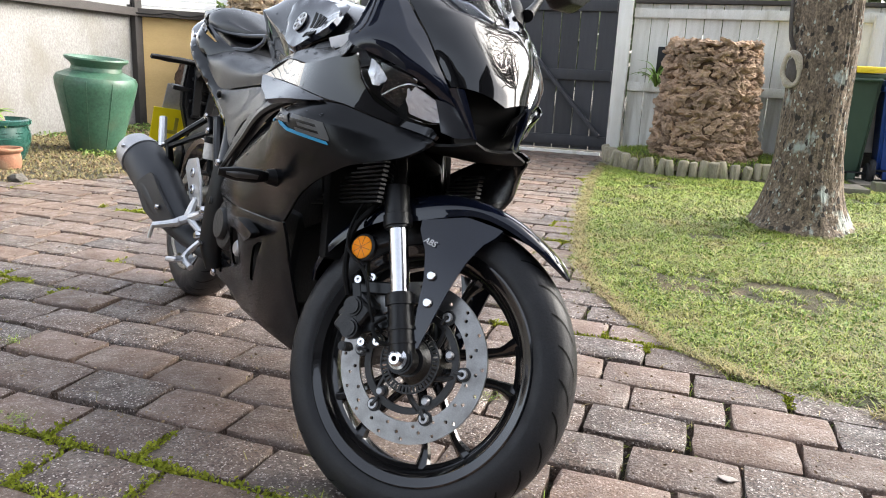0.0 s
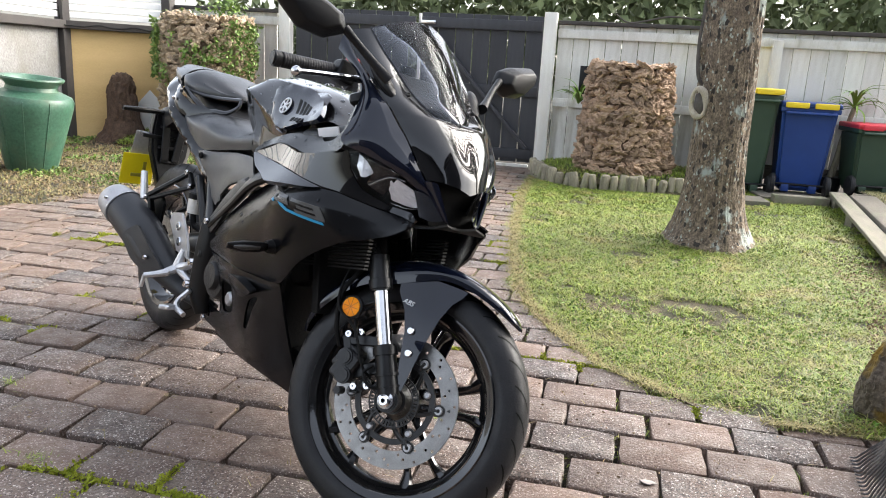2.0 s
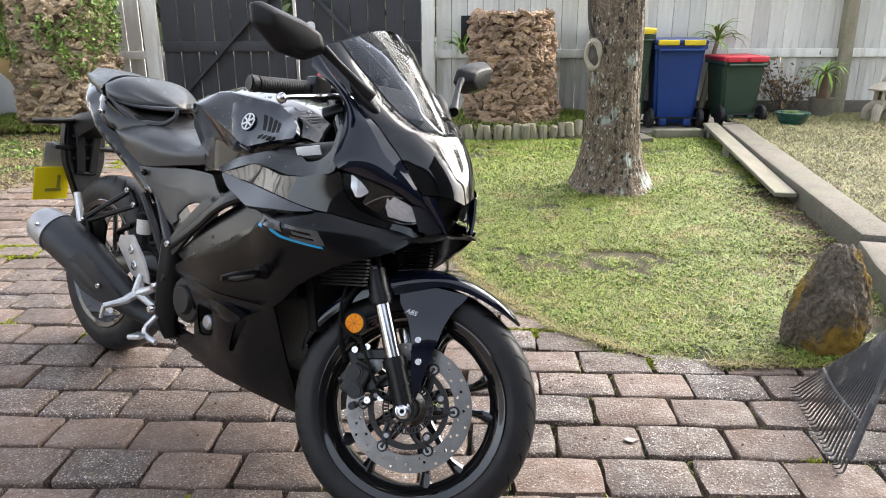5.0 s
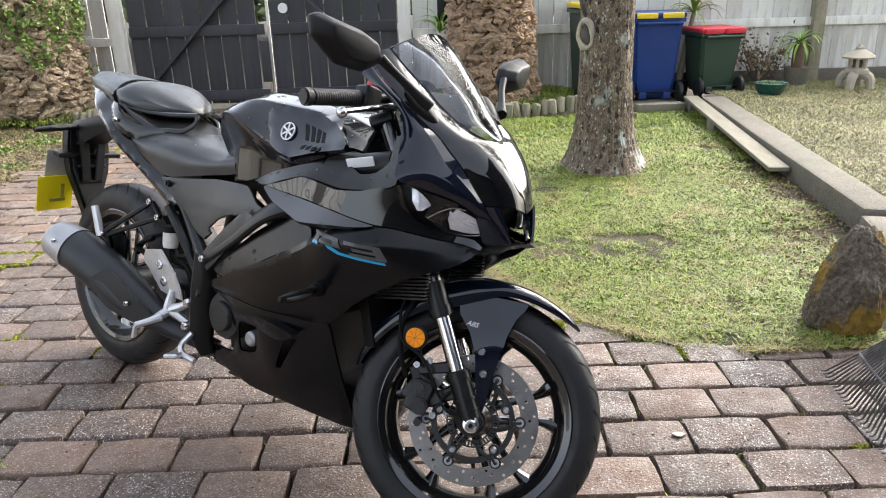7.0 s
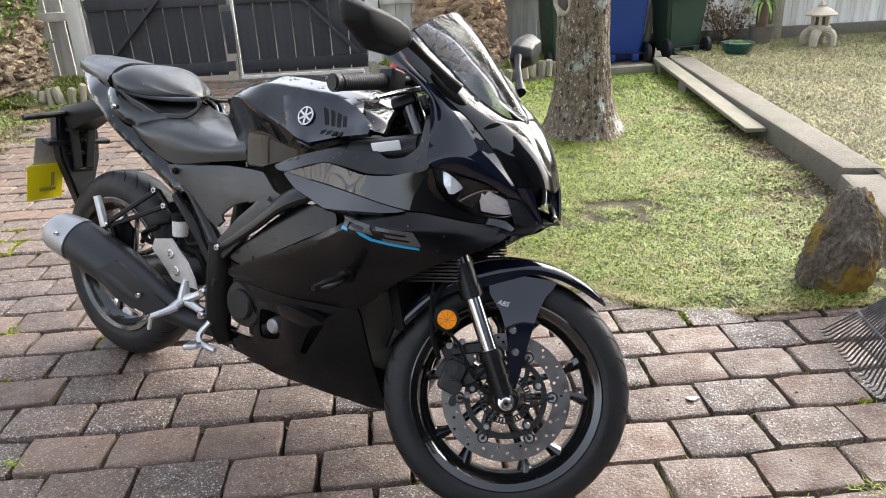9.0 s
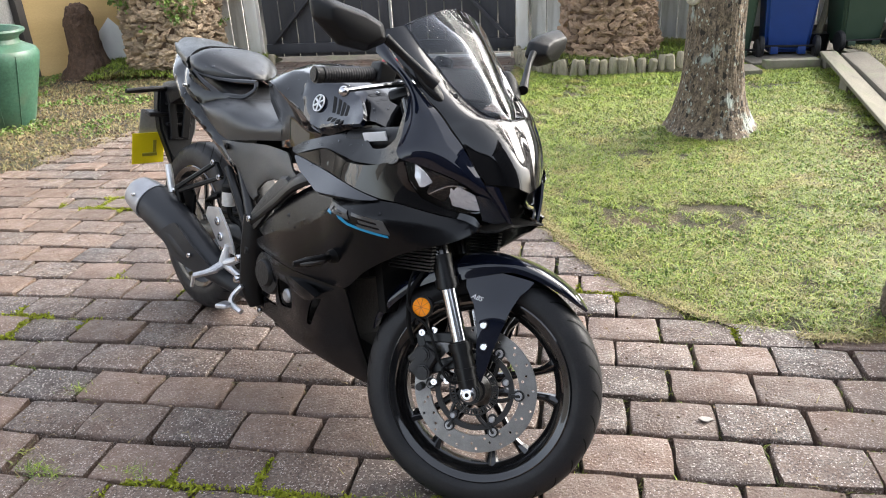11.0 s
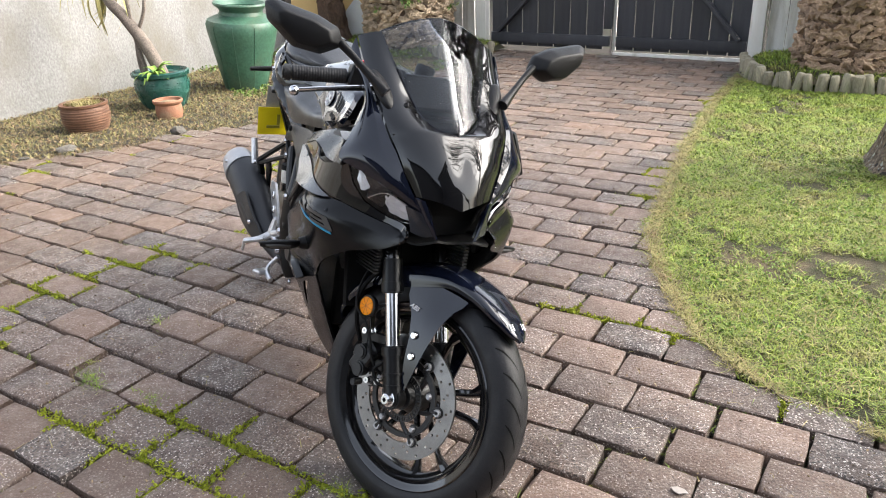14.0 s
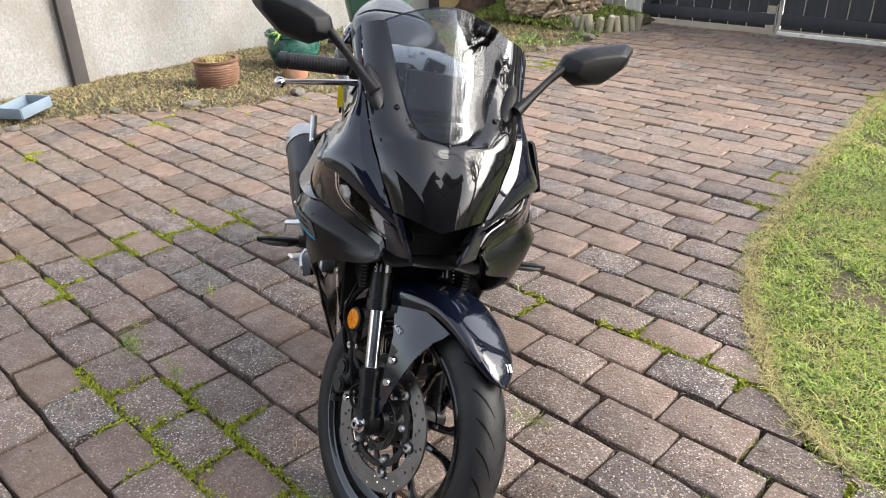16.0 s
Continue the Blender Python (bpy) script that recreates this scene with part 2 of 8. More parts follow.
WHITEPOST = mat("white_painted_timber", (0.74, 0.73, 0.69), (0.6, 0.58, 0.53), scale=4, rough=0.8, bump=0.3, bscale=70, stretch=(3, 3, 0.6), c=(0.42, 0.38, 0.30), cscale=3, cut=(0.55, 0.75), fine=0.25)
GATE = mat("black_stained_timber", (0.028, 0.029, 0.035), (0.039, 0.040, 0.046), scale=4, rough=0.55, bump=0.35, bscale=110, rand=0.22, stretch=(4, 4, 0.5), c=(0.042, 0.041, 0.042), cscale=2.5, cut=(0.55, 0.75), fine=0.2, spec=0.4)
DARKTIMBER = mat("dark_timber", (0.055, 0.048, 0.044), (0.038, 0.034, 0.032), scale=6, rough=0.8, bump=0.3, bscale=90, fine=0.2)
RENDERED = mat("white_rendered_wall", (0.25, 0.246, 0.236), (0.195, 0.19, 0.18), scale=1.6, rough=0.9, bump=0.5, bscale=40, c=(0.17, 0.155, 0.125), cscale=1.6, cut=(0.50, 0.74), fine=0.3, world_xyz=True, stretch=(1, 1, 0.7))
PLY = mat("yellow_plywood", (0.62, 0.44, 0.20), (0.52, 0.36, 0.15), scale=2.0, rough=0.7, bump=0.1, bscale=60, stretch=(0.5, 0.5, 2.2), fine=0.1)
LOUVRE = mat("white_slats", (0.78, 0.78, 0.77), (0.7, 0.7, 0.69), rough=0.6, fine=0.06)
GLAZE = mat("green_glazed_ceramic", (0.05, 0.125, 0.08), (0.036, 0.094, 0.06), scale=5, rough=0.42, rvar=0.12, bump=0.15, bscale=30, c=(0.085, 0.11, 0.068), cscale=3.5, cut=(0.52, 0.75), fine=0.3)
TEAL = mat("teal_glazed_pot", (0.022, 0.085, 0.066), (0.012, 0.052, 0.042), scale=8, rough=0.28, rvar=0.1, c=(0.06, 0.06, 0.04), cscale=5, cut=(0.58, 0.72), fine=0.2)
TERRA = mat("terracotta", (0.30, 0.14, 0.08), (0.23, 0.105, 0.06), scale=9, rough=0.85, bump=0.3, bscale=80, c=(0.30, 0.22, 0.14), cscale=6, cut=(0.5, 0.7), fine=0.2)
CLAY = mat("brown_clay", (0.165, 0.08, 0.045), (0.10, 0.05, 0.028), scale=12, rough=0.6, bump=0.25, bscale=60, fine=0.3)
CONCRETE = mat("old_concrete", (0.155, 0.137, 0.108), (0.110, 0.098, 0.078), scale=4, rough=0.9, bump=0.5, bscale=90, c=(0.13, 0.13, 0.09), cscale=3.5, cut=(0.5, 0.7), fine=0.35, speck=(((0.1, 0.09, 0.075), 90, 0.85, 0.95),))
PLANK = mat("weathered_plank", (0.225, 0.205, 0.155), (0.15, 0.138, 0.105), scale=5, rough=0.9, bump=0.4, bscale=90, stretch=(3, 0.5, 3), c=(0.16, 0.17, 0.10), cscale=4, cut=(0.5, 0.7), fine=0.25)
ROCK = mat("mossy_rock", (0.15, 0.12, 0.085), (0.075, 0.062, 0.048), scale=9, rough=0.95, bump=1.0, bscale=45, c=(0.21, 0.13, 0.02), cscale=4, cut=(0.49, 0.56), fine=0.6)
STONE = mat("garden_stone", (0.13, 0.118, 0.10), (0.075, 0.068, 0.058), scale=9, rough=0.9, bump=0.8, bscale=60, rand=0.3, fine=0.4)
LANTERN = mat("carved_stone", (0.44, 0.39, 0.31), (0.34, 0.30, 0.24), scale=10, rough=0.9, bump=0.6, bscale=90, fine=0.3)
BINGREEN = mat("dark_green_bin", (0.018, 0.042, 0.024), (0.024, 0.05, 0.03), rough=0.5, bump=0.06, bscale=200, fine=0.1)
BINBLUE = mat("blue_bin", (0.004, 0.030, 0.155), (0.006, 0.036, 0.18), rough=0.45, bump=0.06, bscale=200, fine=0.1)
BINYELLOW = mat("yellow_lid", (0.80, 0.58, 0.02), rough=0.45, fine=0.05)
BINRED = mat("red_lid", (0.62, 0.03, 0.05), rough=0.45, fine=0.05)
TRAY = mat("pale_blue_tray", (0.17, 0.22, 0.27), (0.13, 0.17, 0.21), rough=0.5, fine=0.1)
LITTER = mat("leaf_litter", (0.16, 0.10, 0.06), (0.25, 0.19, 0.11), scale=20, rough=0.85, rand=0.5, island=True, fine=0.0)
PALE = mat("pale_leaf", (0.36, 0.33, 0.30), (0.28, 0.25, 0.22), rough=0.7)
HOUSE = mat("house_weatherboard", (0.035, 0.038, 0.048), (0.028, 0.030, 0.038), rough=0.7, fine=0.05)
ROOF = mat("house_roofing", (0.03, 0.03, 0.032), rough=0.8)


# ---- mesh helpers ----
def link(name, bm, material, parent=None, smooth=True, angle=35.0):
    me = bpy.data.meshes.new(name)
    bm.normal_update()
    if smooth:
        lim = radians(angle)
        for f in bm.faces:
            f.smooth = True
        for e in bm.edges:
            e.smooth = len(e.link_faces) == 2 and e.calc_face_angle(0.0) < lim
    bm.to_mesh(me)
    bm.free()
    me.materials.append(material)
    ob = new(name, me)
    if parent:
        ob.parent = parent
    return ob


def part(name, bm, material, parent, label="", smooth=True, angle=35.0):
    ob = link(name, bm, material, parent, smooth, angle)
    return tagged(ob, label) if label else ob


def thing(name, label, category, m=None, group="", kind=""):
    ob = new(name)
    ob.empty_display_size = 0.1
    if m is not None:
        ob.matrix_basis = m
    return tagged(ob, label, category, group, kind)


def add(bm, other, m=None):
    """Join other into bm, moved by m."""
    if m is not None:
        other.transform(m)
    me = bpy.data.meshes.new("t")
    other.to_mesh(me)
    other.free()
    bm.from_mesh(me)
    bpy.data.meshes.remove(me)
    return bm


def box(sx, sy, sz, m=None, bevel=0.0, seg=2, bm=None):
    b = bmesh.new()
    bmesh.ops.create_cube(b, size=1.0, matrix=Matrix.Diagonal((sx, sy, sz, 1)))
    if bevel:
        bmesh.ops.bevel(b, geom=b.edges[:], offset=bevel, segments=seg, affect="EDGES", profile=0.6)
    if m is not None:
        b.transform(m)
    return add(bm, b) if bm is not None else b


def cyl(r, h, m=None, n=24, r2=None, bevel=0.0, bm=None):
    b = bmesh.new()
    bmesh.ops.create_cone(b, cap_ends=True, segments=n, radius1=r, radius2=r if r2 is None else r2, depth=h)
    if bevel:
        ring = [e for e in b.edges if any(len(f.verts) > 4 for f in e.link_faces)]
        bmesh.ops.bevel(b, geom=ring, offset=bevel, segments=2, affect="EDGES")
    if m is not None:
        b.transform(m)
    return add(bm, b) if bm is not None else b


def ball(r, m=None, u=16, v=10, bm=None):
    b = bmesh.new()
    bmesh.ops.create_uvsphere(b, u_segments=u, v_segments=v, radius=r)
    if m is not None:
        b.transform(m)
    return add(bm, b) if bm is not None else b


def along(a, b):
    """The pose at the middle of a and b with z along them, and their distance."""
    a, b = Vector(a), Vector(b)
    d = b - a
    return Matrix.Translation((a + b) / 2) @ d.to_track_quat("Z", "Y").to_matrix().to_4x4(), d.length


def rod(a, b, r, n=16, r2=None, bevel=0.0, bm=None):
    m, d = along(a, b)
    return cyl(r, d, m, n, r2, bevel, bm)


def bar(a, b, w, h, bevel=0.002, bm=None):
    m, d = along(a, b)
    return box(w, h, d, m, bevel, 1, bm)


def smooth_path(pts, k=6):
    """Catmull-Rom through pts."""
    P = [np.array(p, float) for p in pts]
    P = [2 * P[0] - P[1]] + P + [2 * P[-1] - P[-2]]
    out = []
    for i in range(1, len(P) - 2):
        for j in range(k):
            t = j / k
            out.append(0.5 * (2 * P[i] + (P[i + 1] - P[i - 1]) * t + (2 * P[i - 1] - 5 * P[i] + 4 * P[i + 1] - P[i + 2]) * t * t + (3 * P[i] - P[i - 1] - 3 * P[i + 1] + P[i + 2]) * t ** 3))
    out.append(P[-2])
    return out


def tube(pts, r, n=10, k=6, bm=None, squash=1.0):
    """A round hose through pts; r may be one radius or one for each point."""
    path = [Vector(p) for p in smooth_path(pts, k)] if k > 1 else [Vector(p) for p in pts]
    rad = np.interp(np.linspace(0, 1, len(path)), np.linspace(0, 1, len(pts)), [r] * len(pts) if isinstance(r, float) else r)
    b = bmesh.new() if bm is None else bm
    rings, side = [], None
    for i, p in enumerate(path):
        d = (path[min(i + 1, len(path) - 1)] - path[max(i - 1, 0)]).normalized()
        side = d.orthogonal() if side is None else (side - d * side.dot(d))
        side.normalize()
        o = d.cross(side)
        rings.append([b.verts.new(p + (side * math.cos(a) + o * math.sin(a) * squash) * rad[i]) for a in [2 * math.pi * j / n for j in range(n)]])
    for u, v in zip(rings, rings[1:]):
        for j in range(n):
            b.faces.new((u[j], u[(j + 1) % n], v[(j + 1) % n], v[j]))
    b.faces.new(rings[0][::-1])
    b.faces.new(rings[-1])
    return b


def lathe(profile, n=40, m=None, axis="z", bm=None, closed=False):
    """Turn a profile of (radius, height) round the z axis (or y, for wheels)."""
    b = bmesh.new()
    rings = []
    for r, h in profile:
        ring = []
        for j in range(n):
            a = 2 * math.pi * j / n
            ring.append(b.verts.new((r * math.cos(a), r * math.sin(a), h) if axis == "z" else (r * math.cos(a), h, r * math.sin(a))))
        rings.append(ring)
    pairs = list(zip(rings, rings[1:])) + ([(rings[-1], rings[0])] if closed else [])
    for u, v in pairs:
        for j in range(n):
            b.faces.new((u[j], u[(j + 1) % n], v[(j + 1) % n], v[j]))
    if not closed:
        for ring in (rings[0], rings[-1]):
            if (ring[0].co - ring[n // 2].co).length > 1e-4:
                b.faces.new(ring)
    bmesh.ops.remove_doubles(b, verts=b.verts, dist=1e-5)
    bmesh.ops.recalc_face_normals(b, faces=b.faces)
    if m is not None:
        b.transform(m)
    return add(bm, b) if bm is not None else b


def resample(grid, nu, nv):
    """A finer grid of points through a coarse one."""
    g = [smooth_path(r, nv) for r in grid]
    cols = [smooth_path([r[j] for r in g], nu) for j in range(len(g[0]))]
    return [[c[i] for c in cols] for i in range(len(cols[0]))]


def sheet(grid, thick=0.004, nu=4, nv=4, bm=None, mirror=False, flip=False):
    """A curved panel through a grid of points, with thickness."""
    b = bmesh.new()
    g = resample(grid, nu, nv)
    for s in ((1, -1) if mirror else (1,)):
        vs = [[b.verts.new((p[0], s * p[1], p[2])) for p in row] for row in g]
        for i in range(len(vs) - 1):
            for j in range(len(vs[0]) - 1):
                q = [vs[i][j], vs[i][j + 1], vs[i + 1][j + 1], vs[i + 1][j]]
                b.faces.new(q if (s > 0) ^ flip else q[::-1])
    bmesh.ops.remove_doubles(b, verts=b.verts, dist=1e-4)
    b.normal_update()
    if thick:
        bmesh.ops.solidify(b, geom=b.faces[:], thickness=thick)
    return add(bm, b) if bm is not None else b


def spread(ctrl):
    """A smooth surface y(x, z) through the given (x, z, y): thin-plate interpolation."""
    c = np.array(ctrl, float)
    def k(a, b):
        d = np.hypot(a[:, None, 0] - b[None, :, 0], a[:, None, 1] - b[None, :, 1])
        return np.where(d > 1e-9, d * d * np.log(np.maximum(d, 1e-9)), 0.0)
    n = len(c)
    K = np.zeros((n + 3, n + 3))
    K[:n, :n] = k(c[:, :2], c[:, :2]) + np.eye(n) * 1e-4
    K[:n, n:] = np.c_[np.ones(n), c[:, :2]]
    K[n:, :n] = K[:n, n:].T
    w = np.linalg.solve(K, np.r_[c[:, 2], np.zeros(3)])
    return lambda q: (k(np.atleast_2d(q), c[:, :2]) @ w[:n] + np.c_[np.ones(len(np.atleast_2d(q))), np.atleast_2d(q)] @ w[n:])


def inside(px, pz, poly):
    hit = False
    for (x1, z1), (x2, z2) in zip(poly, poly[1:] + poly[:1]):
        if (z1 > pz) != (z2 > pz) and px < (x2 - x1) * (pz - z1) / (z2 - z1) + x1:
            hit = not hit
    return hit


def panel(outline, y_of, thick=0.006, step=0.025, side=-1, curve=True, bm=None, holes=(), rim=0.0):
    """A body panel: an outline in the bike's (x, z), laid on the surface y = side * y_of, with thickness inwards and rolled edges."""
    def dense(ring, closed_k):
        if not curve:
            pts = []
            for a, b in zip(ring, ring[1:] + ring[:1]):
                n = max(1, int(math.dist(a, b) / step))
                pts += [(a[0] + (b[0] - a[0]) * i / n, a[1] + (b[1] - a[1]) * i / n) for i in range(n)]
            return pts
        pts = []
        R = [np.array(p) for p in ring]
        for i in range(len(R)):
            p0, p1, p2, p3 = R[i - 1], R[i], R[(i + 1) % len(R)], R[(i + 2) % len(R)]
            n = max(2, int(np.linalg.norm(p2 - p1) / step))
            m1, m2 = (p2 - p0) * 0.28, (p3 - p1) * 0.28
            L = np.linalg.norm(p2 - p1)
            m1 *= min(1.0, L / (np.linalg.norm(m1) * 2 + 1e-9)) ; m2 *= min(1.0, L / (np.linalg.norm(m2) * 2 + 1e-9))
            for j in range(n):
                t = j / n
                pts.append(tuple((2 * t ** 3 - 3 * t * t + 1) * p1 + (t ** 3 - 2 * t * t + t) * m1 + (-2 * t ** 3 + 3 * t * t) * p2 + (t ** 3 - t * t) * m2))
        return pts
    ring = dense(list(outline), 0)
    hs = [dense(list(h), 0) for h in holes]
    b = bmesh.new()
    loops, inner = [ring] + hs, []
    xs, zs = [p[0] for p in ring], [p[1] for p in ring]
    allp = np.array([p for l in loops for p in l])
    for i, x in enumerate(np.arange(min(xs) + step / 2, max(xs), step)):
        for z in np.arange(min(zs) + (step / 2 if i % 2 else step), max(zs), step):
            if inside(x, z, ring) and not any(inside(x, z, h) for h in hs) and np.hypot(*(allp - (x, z)).T).min() > step * 0.55:
                inner.append((x, z))
    from mathutils.geometry import delaunay_2d_cdt
    pts, edges = [], []
    for l in loops:
        s0 = len(pts)
        pts += l
        edges += [(s0 + i, s0 + (i + 1) % len(l)) for i in range(len(l))]
    pts += inner
    vo, eo, fo, *_ = delaunay_2d_cdt([Vector(p) for p in pts], edges, [], 0, 1e-6)
    xz = np.array([(v.x, v.y) for v in vo])
    ys = y_of(xz)
    vs = [b.verts.new((x, side * y, z)) for (x, z), y in zip(xz, ys)]
    for f in fo:
        cx, cz = xz[list(f)].mean(0)
        if inside(cx, cz, ring) and not any(inside(cx, cz, h) for h in hs):
            b.faces.new([vs[i] for i in f])
    for v in [v for v in b.verts if not v.link_faces]:
        b.verts.remove(v)
    bmesh.ops.recalc_face_normals(b, faces=b.faces)
    if sum(f.normal.y * f.calc_area() for f in b.faces) * side < 0:
        bmesh.ops.reverse_faces(b, faces=b.faces)
    b.normal_update()
    if rim:
        for v in b.verts:
            if v.is_boundary:
                v.co.y -= side * rim
    bmesh.ops.solidify(b, geom=b.faces[:], thickness=thick)
    return add(bm, b) if bm is not None else b


def plate(outline, thick, m=None, bevel=0.0, bm=None):
    """A flat plate: an outline in (x, z) with thickness along y."""
    b = bmesh.new()
    vs = [b.verts.new((x, -thick / 2, z)) for x, z in outline]
    f = b.faces.new(vs)
    r = bmesh.ops.extrude_face_region(b, geom=[f])
    bmesh.ops.translate(b, verts=[v for v in r["geom"] if isinstance(v, bmesh.types.BMVert)], vec=(0, thick, 0))
    bmesh.ops.recalc_face_normals(b, faces=b.faces)
    if bevel:
        bmesh.ops.bevel(b, geom=[e for e in b.edges if abs(e.verts[0].co.y - e.verts[1].co.y) < 1e-6], offset=bevel, segments=2, affect="EDGES")
    if m is not None:
        b.transform(m)
    return add(bm, b) if bm is not None else b


def rough_up(bm, amount, scale, seed=0.0):
    for v in bm.verts:
        v.co += noise.noise_vector(v.co * scale + Vector((seed, seed * 1.7, -seed))) * amount
    return bm


def soup(name, verts, faces, material, label="", category="", kind="stuff", parent=None, smooth=False):
    me = bpy.data.meshes.new(name)
    me.from_pydata(verts, [], faces)
    if smooth:
        me.polygons.foreach_set("use_smooth", [True] * len(me.polygons))
    me.materials.append(material)
    ob = new(name, me)
    ob.parent = parent
    return tagged(ob, label, category, "", kind)


RNG = np.random.default_rng(7)


def blades(points, h, w, lean, rng):
    """One bent blade of two triangles and a tip at each point; arrays for soup()."""
    n = len(points)
    a = rng.uniform(0, 2 * np.pi, n)
    d = np.c_[np.cos(a), np.sin(a), np.zeros(n)]
    s = np.c_[-np.sin(a), np.cos(a), np.zeros(n)]
    hh, ww = h * rng.uniform(0.5, 1.3, n)[:, None], w * rng.uniform(0.6, 1.4, n)[:, None]
    ll = lean * rng.uniform(0.2, 1.5, n)[:, None]
    up = np.array([0, 0, 1.0])
    p = np.asarray(points)
    v = np.stack([p - s * ww, p + s * ww, p + s * ww * 0.8 + up * hh * 0.6 + d * ll * hh * 0.4, p - s * ww * 0.8 + up * hh * 0.6 + d * ll * hh * 0.4, p + up * hh * 0.85 + d * ll * hh * 1.2], 1).reshape(-1, 3)
    i = np.arange(n)[:, None] * 5
    return v.tolist(), np.r_[i + [0, 1, 2], i + [0, 2, 3], i + [3, 2, 4]].tolist()


def leaves(points, size, rng, tilt=0.8):
    """A folded leaf of two quads at each point, turned at random; arrays for soup()."""
    n = len(points)
    a, b = rng.uniform(0, 2 * np.pi, n), rng.normal(0, tilt, n)
    d = np.c_[np.cos(a) * np.cos(b), np.sin(a) * np.cos(b), np.sin(b)]
    s = np.cross(d, rng.normal(0, 1, (n, 3)))
    s /= np.linalg.norm(s, axis=1)[:, None]
    q = size * rng.uniform(0.6, 1.4, n)[:, None]
    u = np.cross(d, s)
    p = np.asarray(points)
    v = np.stack([p, p + d * q * 0.5 + s * q * 0.3 + u * q * 0.1, p + d * q, p + d * q * 0.5 - s * q * 0.3 + u * q * 0.1], 1).reshape(-1, 3)
    i = np.arange(n)[:, None] * 4
    return v.tolist(), np.r_[i + [0, 1, 2], i + [0, 2, 3]].tolist()

# ---- the ground ----
LAWN_EDGE = [(-0.80, 7.25), (-0.75, 5.9), (-0.62, 4.5), (-0.51, 3.67), (-0.41, 3.1), (-0.28, 2.75), (-0.14, 2.5), (0.0, 2.27), (0.2, 2.11), (0.36, 2.01), (0.55, 1.97), (0.85, 1.98)]
BED_EDGE = [(-4.5, 0.9), (-4.55, 1.6), (-4.6, 2.0), (-4.32, 2.45), (-4.2, 2.7), (-3.92, 3.04), (-3.85, 3.45), (-3.66, 3.85), (-3.5, 4.5), (-3.42, 5.1), (-3.44, 6.5), (-3.5, 7.0)]


def edge_x(edge, y):
    return float(np.interp(y, *zip(*sorted((p[1], p[0]) for p in edge))))


def strip(name, rows, material, z_of, label, category, kind="structure"):
    """A ground patch: rows of (y, x0, x1), cut fine and lifted by z_of(x, y)."""
    verts, faces, n = [], [], 24
    for y, a, b in rows:
        verts += [(a + (b - a) * i / n, y, z_of(a + (b - a) * i / n, y)) for i in range(n + 1)]
    for r in range(len(rows) - 1):
        for i in range(n):
            k = r * (n + 1) + i
            faces.append((k, k + 1, k + n + 2, k + n + 1))
    return soup(name, verts, faces, material, label, category, kind, smooth=True)


def bumpy(x, y, a=0.02, s=1.3):
    return a * noise.noise(Vector((x * s, y * s, 3.1))) + a * 0.15 * noise.noise(Vector((x * s * 4, y * s * 4, 1.7)))


g = bmesh.new()
bmesh.ops.create_grid(g, x_segments=40, y_segments=40, size=400)
for v in g.verts:
    v.co.z = -0.045
tagged(link("ground", g, SOIL), "dark damp soil under the paving reaching to the horizon", "ground", kind="structure")

ret_x = lambda y: float(np.interp(y, [1.0, 2.2, 3.1, 6.6], [1.12, 1.30, 1.55, 2.02]))
lawn_z = lambda x, y: -0.012 + 0.012 * min(1, max(0, (x - edge_x(LAWN_EDGE, y)) * 4)) + bumpy(x, y) + 0.04 * math.exp(-((x - 0.62) ** 2 + (y - 4.58) ** 2) / 0.12)
ys = np.r_[np.linspace(1.985, 2.3, 8), np.linspace(2.36, 7.6, 90)]
lawn = strip("lawn", [(y, edge_x(LAWN_EDGE, max(y, 2.0)) if y > 2.02 else 0.45, ret_x(y) + (0.3 if y > 6.6 else 0.02)) for y in ys], LAWN, lawn_z, "patchy short green lawn with straw-coloured clippings", "lawn")
upper_z = lambda x, y: 0.115 + bumpy(x, y, 0.02)
upper = strip("upper_lawn", [(y, ret_x(y) + 0.16, 6.5) for y in np.linspace(2.0, 7.8, 60)], LAWN, upper_z, "raised dry grass terrace behind the concrete edging", "lawn")
bed_z = lambda x, y: -0.012 + 0.02 * min(1, max(0, (edge_x(BED_EDGE, y) - x) / 0.6)) + bumpy(x, y, 0.022, 2.0)
bed = strip("garden_bed", [(y, -6.6, edge_x(BED_EDGE, y)) for y in np.linspace(0.9, 7.75, 80)], SOIL, bed_z, "weedy garden bed with dead leaves along the wall", "garden bed")


def mound_z(cx, cy, r, h):
    return lambda x, y: h * max(0.0, 1 - (((x - cx) ** 2 + (y - cy) ** 2) / r ** 2) ** 2) - 0.02 + bumpy(x, y, 0.02, 3)


m1z, m2z = mound_z(0.1, 7.5, 1.12, 0.17), mound_z(-4.6, 7.65, 1.25, 0.17)
strip("mound", [(y, max(-0.78, 0.12 - math.sqrt(max(0, 1.08 - (y - 7.5) ** 2))), 1.05) for y in np.linspace(6.55, 7.68, 26)], LAWN, m1z, "low grassy mound inside a log edging", "mound")
strip("mound", [(y, -5.6, -4.6 + math.sqrt(max(0, 1.35 - (y - 7.6) ** 2))) for y in np.linspace(6.7, 7.68, 26)], LAWN, m2z, "low grassy mound inside a log edging", "mound")

